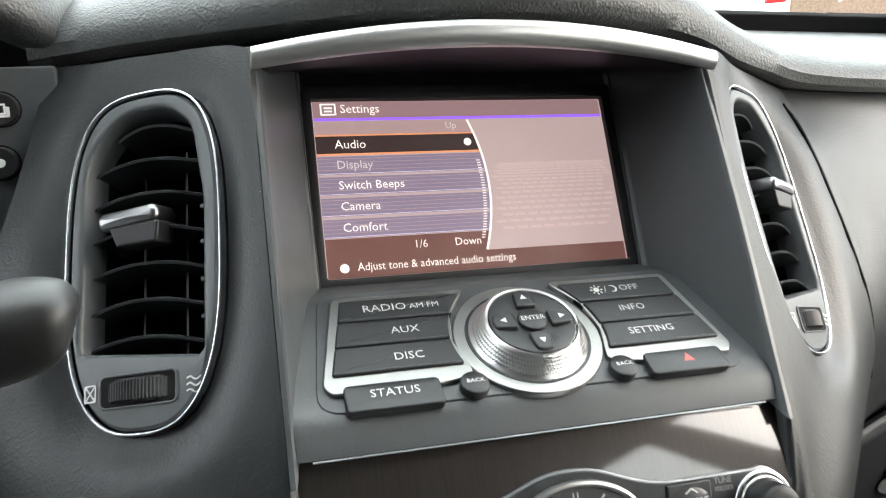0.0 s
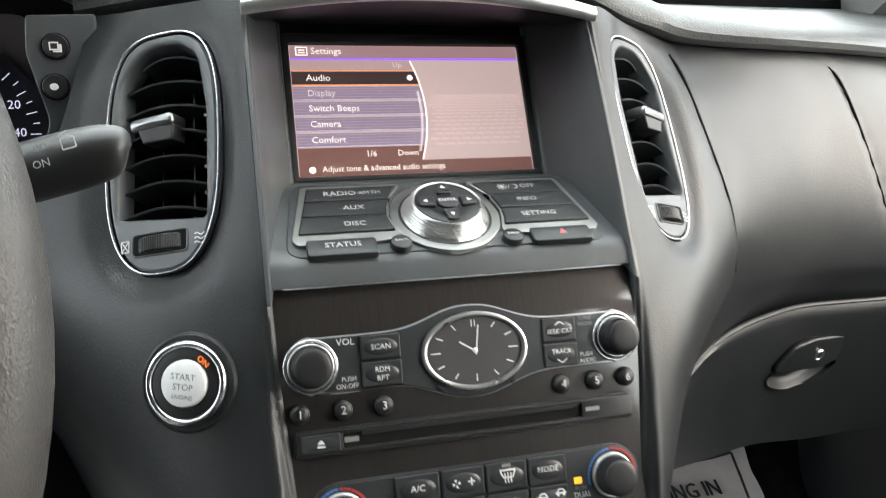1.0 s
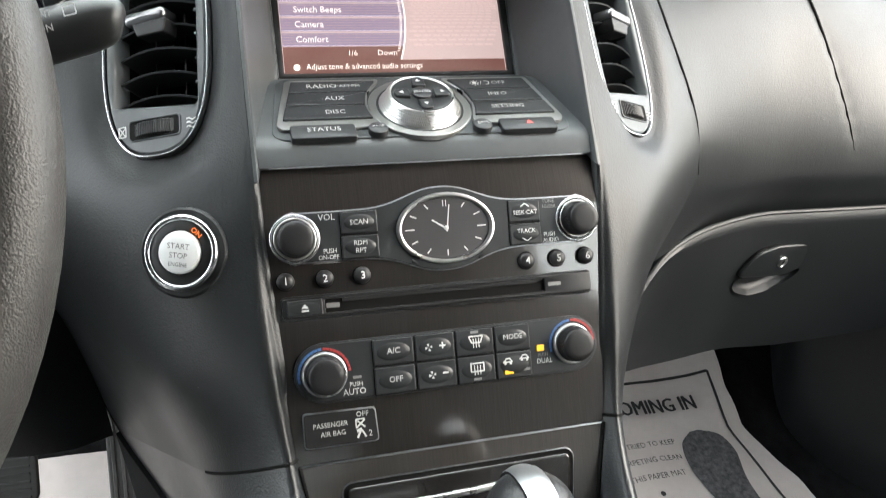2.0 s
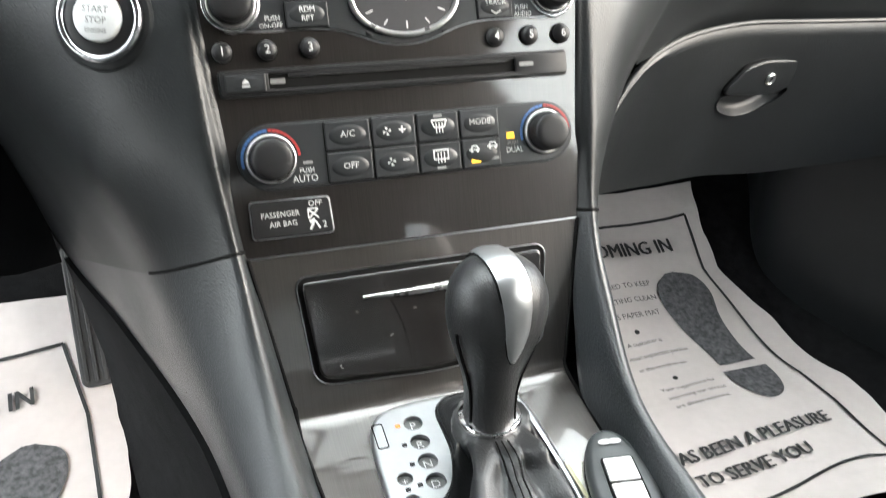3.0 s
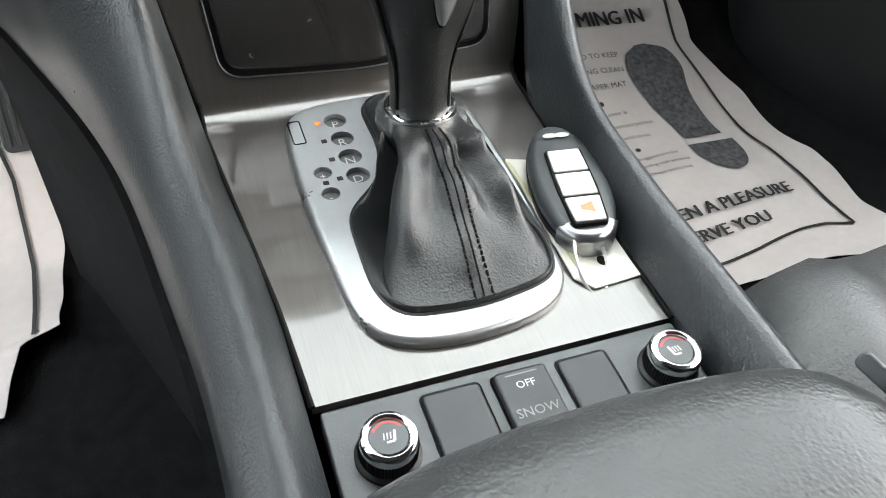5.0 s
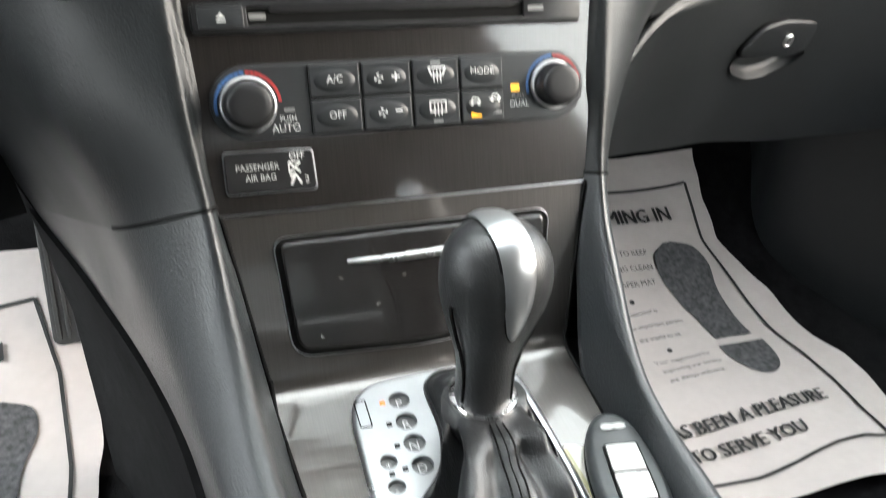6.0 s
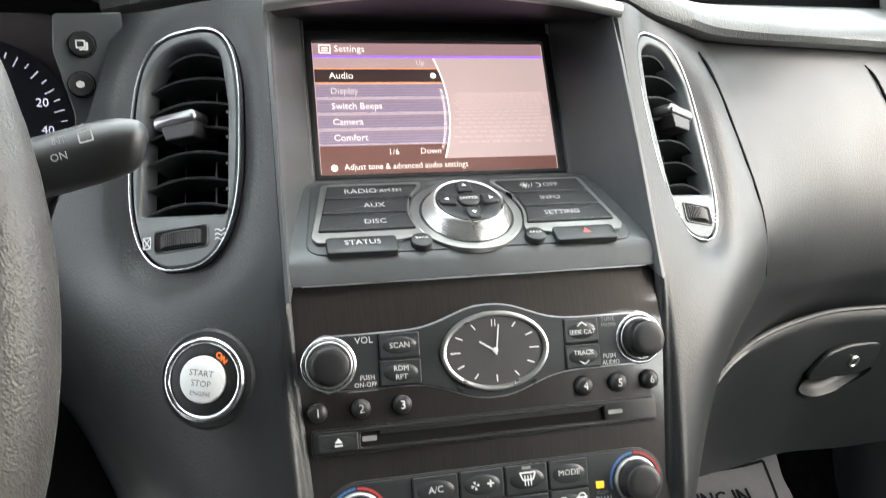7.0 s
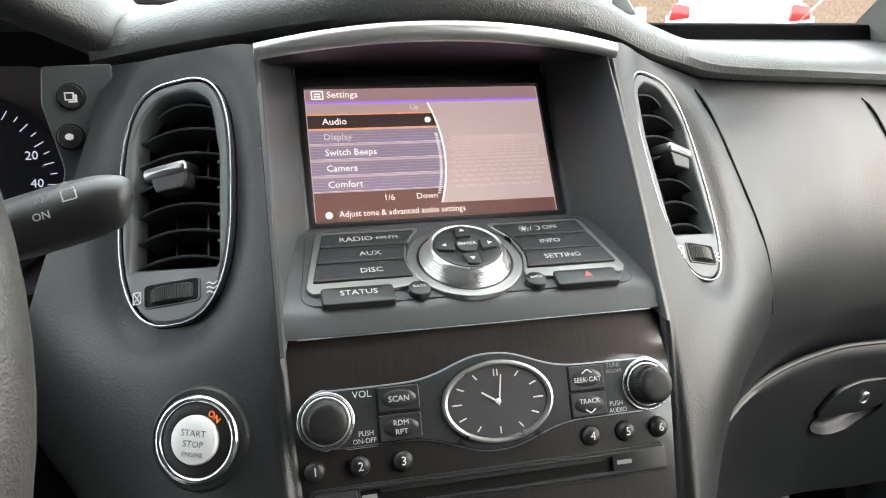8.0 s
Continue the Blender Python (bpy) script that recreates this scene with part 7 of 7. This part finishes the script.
def parked_car(x, y, turn, label):
    """A white saloon seen from behind; its rear faces the camera's car."""
    th = empty("parked_car", (x, y, 0.2), label, "car", "parked cars")
    m = pose(x, y, 0.20, 0, 0, turn)
    prof = [(0.0, 0.32), (-0.02, 0.62), (0.0, 1.02), (0.08, 1.14), (0.52, 1.17), (1.10, 1.45), (1.7, 1.50), (2.5, 1.44), (3.3, 1.03), (4.3, 0.92), (4.6, 0.72), (4.62, 0.34)]
    rows = []
    for yy, zz in spline([(0, a, b) for a, b in prof], 40) and [(p.y, p.z) for p in spline([(0, a, b) for a, b in prof], 40)]:
        line = []
        for j in range(17):
            s = -1 + 2 * j / 16
            w = 0.90 - (0.22 * max(0, (zz - 1.0) / 0.45) ** 0.8 if zz > 1.0 else 0)
            line.append(Vector((s * w, yy + 0.16 * abs(s) ** 4 * (1 if yy < 1.2 else (-1 if yy > 4 else 0)), zz - 0.05 * abs(s) ** 5)))
        rows.append(line)
    part("body", bm_t(sheet(rows[::-1], 0.02), m), M_CARW, th)
    for s in (-1, 1):
        side = []
        for zz in (0.34, 0.6, 0.9, 1.0):
            side.append([Vector((s * (0.90 + 0.02 * math.sin(zz * 3)), 0.1 + 4.4 * k / 12, min(zz, 0.96))) for k in range(13)])
        part("side_panel", bm_t(sheet(side if s > 0 else [r[::-1] for r in side], 0.02), m), M_CARW, th)
        lamp = slab(rpoly([(0, -0.10), (0.30, -0.06), (0.27, 0.09), (0.05, 0.13)], [0.03, 0.05, 0.04, 0.04], 4), -0.03, 0.03, 0.015)
        lm = m @ axes((-0.88, 0.12, 0.99), (1, -0.35, 0), (0, 0.05, 1)) if s < 0 else m @ axes((0.60, 0.02, 0.99), (1, 0.35, 0), (0, 0.05, 1))
        part("tail_lamp", bm_t(lamp, lm), M_TAIL, th, "red tail lamp")
        for yy in (0.85, 3.7):
            wb = lathe([(0.30, -0.1), (0.32, -0.06), (0.32, 0.08), (0.29, 0.1), (0.2, 0.09), (0.1, 0.06)], 28)
            part("wheel", bm_t(wb, m @ pose(s * 0.80, yy, 0.32, 0, 90 * s, 0)), M_TYRE, th)
    part("rear_window", bm_t(slab([(-0.60, 0.0), (0.60, 0.0), (0.52, 0.55), (-0.52, 0.55)], 0, 0.012, 0.005, 1), m @ axes((0, 0.52, 1.085), (1, 0, 0), (0, 0.85, 0.52))), M_GLASSD, th)
    part("badge", bm_t(slab(rrect(0, 0, 0.16, 0.05, 0.01), 0, 0.012, 0.004), m @ axes((0, -0.005, 0.93), (1, 0, 0), (0, 0, 1))), M_CHROME, th, "plain bright badge")
    part("mirror", bm_t(slab(rrect(0, 0, 0.20, 0.14, 0.05), -0.04, 0.04, 0.03), m @ axes((1.0, 2.75, 1.02), (1, 0, 0), (0, 0, 1))), M_CARW, th)
    return th


def bm_t(bm, m):
    bm.transform(m)
    return bm


parked_car(6.24, 9.27, -34, "white saloon parked across the lot with red tail lamps")
parked_car(4.07, 10.59, -34, "white saloon parked beside another white car")
bw = part("backdrop", slab([(6, 34), (70, 34), (70, 34.5), (6, 34.5)], 0.2, 5.0, 0.05, 1), M_BRICK, smooth=False)
tagged(bw, "low brown building wall beyond the car park", "building", kind="structure")

# ================= the car's own bonnet and wipers beyond the glass =================
bonnet = empty("bonnet", (0, 1.6, 1.1), "grey metallic car bonnet beyond the windscreen", "bonnet", kind="structure")
rows = []
for i in range(20):
    y = 1.115 + 1.0 * i / 19
    rows.append([Vector((x, y, 1.128 - 0.16 * ((y - 1.115) / 1.0) ** 2 + 0.040 * math.exp(-((abs(x) - 0.52) / 0.16) ** 2) * math.sin(math.pi * min(1, 0.15 + i / 19)))) for x in [-0.8 + 1.6 * j / 40 for j in range(41)]])
part("bonnet_skin", sheet(rows, 0.06), mat("bonnet_paint", (0.22, 0.225, 0.23), 0.25, metal=0.5, coat=0.8, vary=0.04, vscale=5), bonnet)
for x0, x1 in ((-0.62, -0.02),):
    wp = empty("windscreen_wiper", (x0, 1.08, 1.16), "black wiper arm and blade resting on the windscreen base", "wiper")
    part("wiper_arm", tube(spline([(x0, 1.105, 1.165), (lerp(x0, x1, 0.4), 1.080, 1.195), (lerp(x0, x1, 0.75), 1.070, 1.205)], 16), 0.007, 8), M_BLACK, wp)
    part("wiper_blade", tube(spline([(lerp(x0, x1, 0.2), 1.062, 1.184), (lerp(x0, x1, 0.6), 1.066, 1.196), (x1, 1.070, 1.190)], 16), 0.006, 8), M_TYRE, wp)
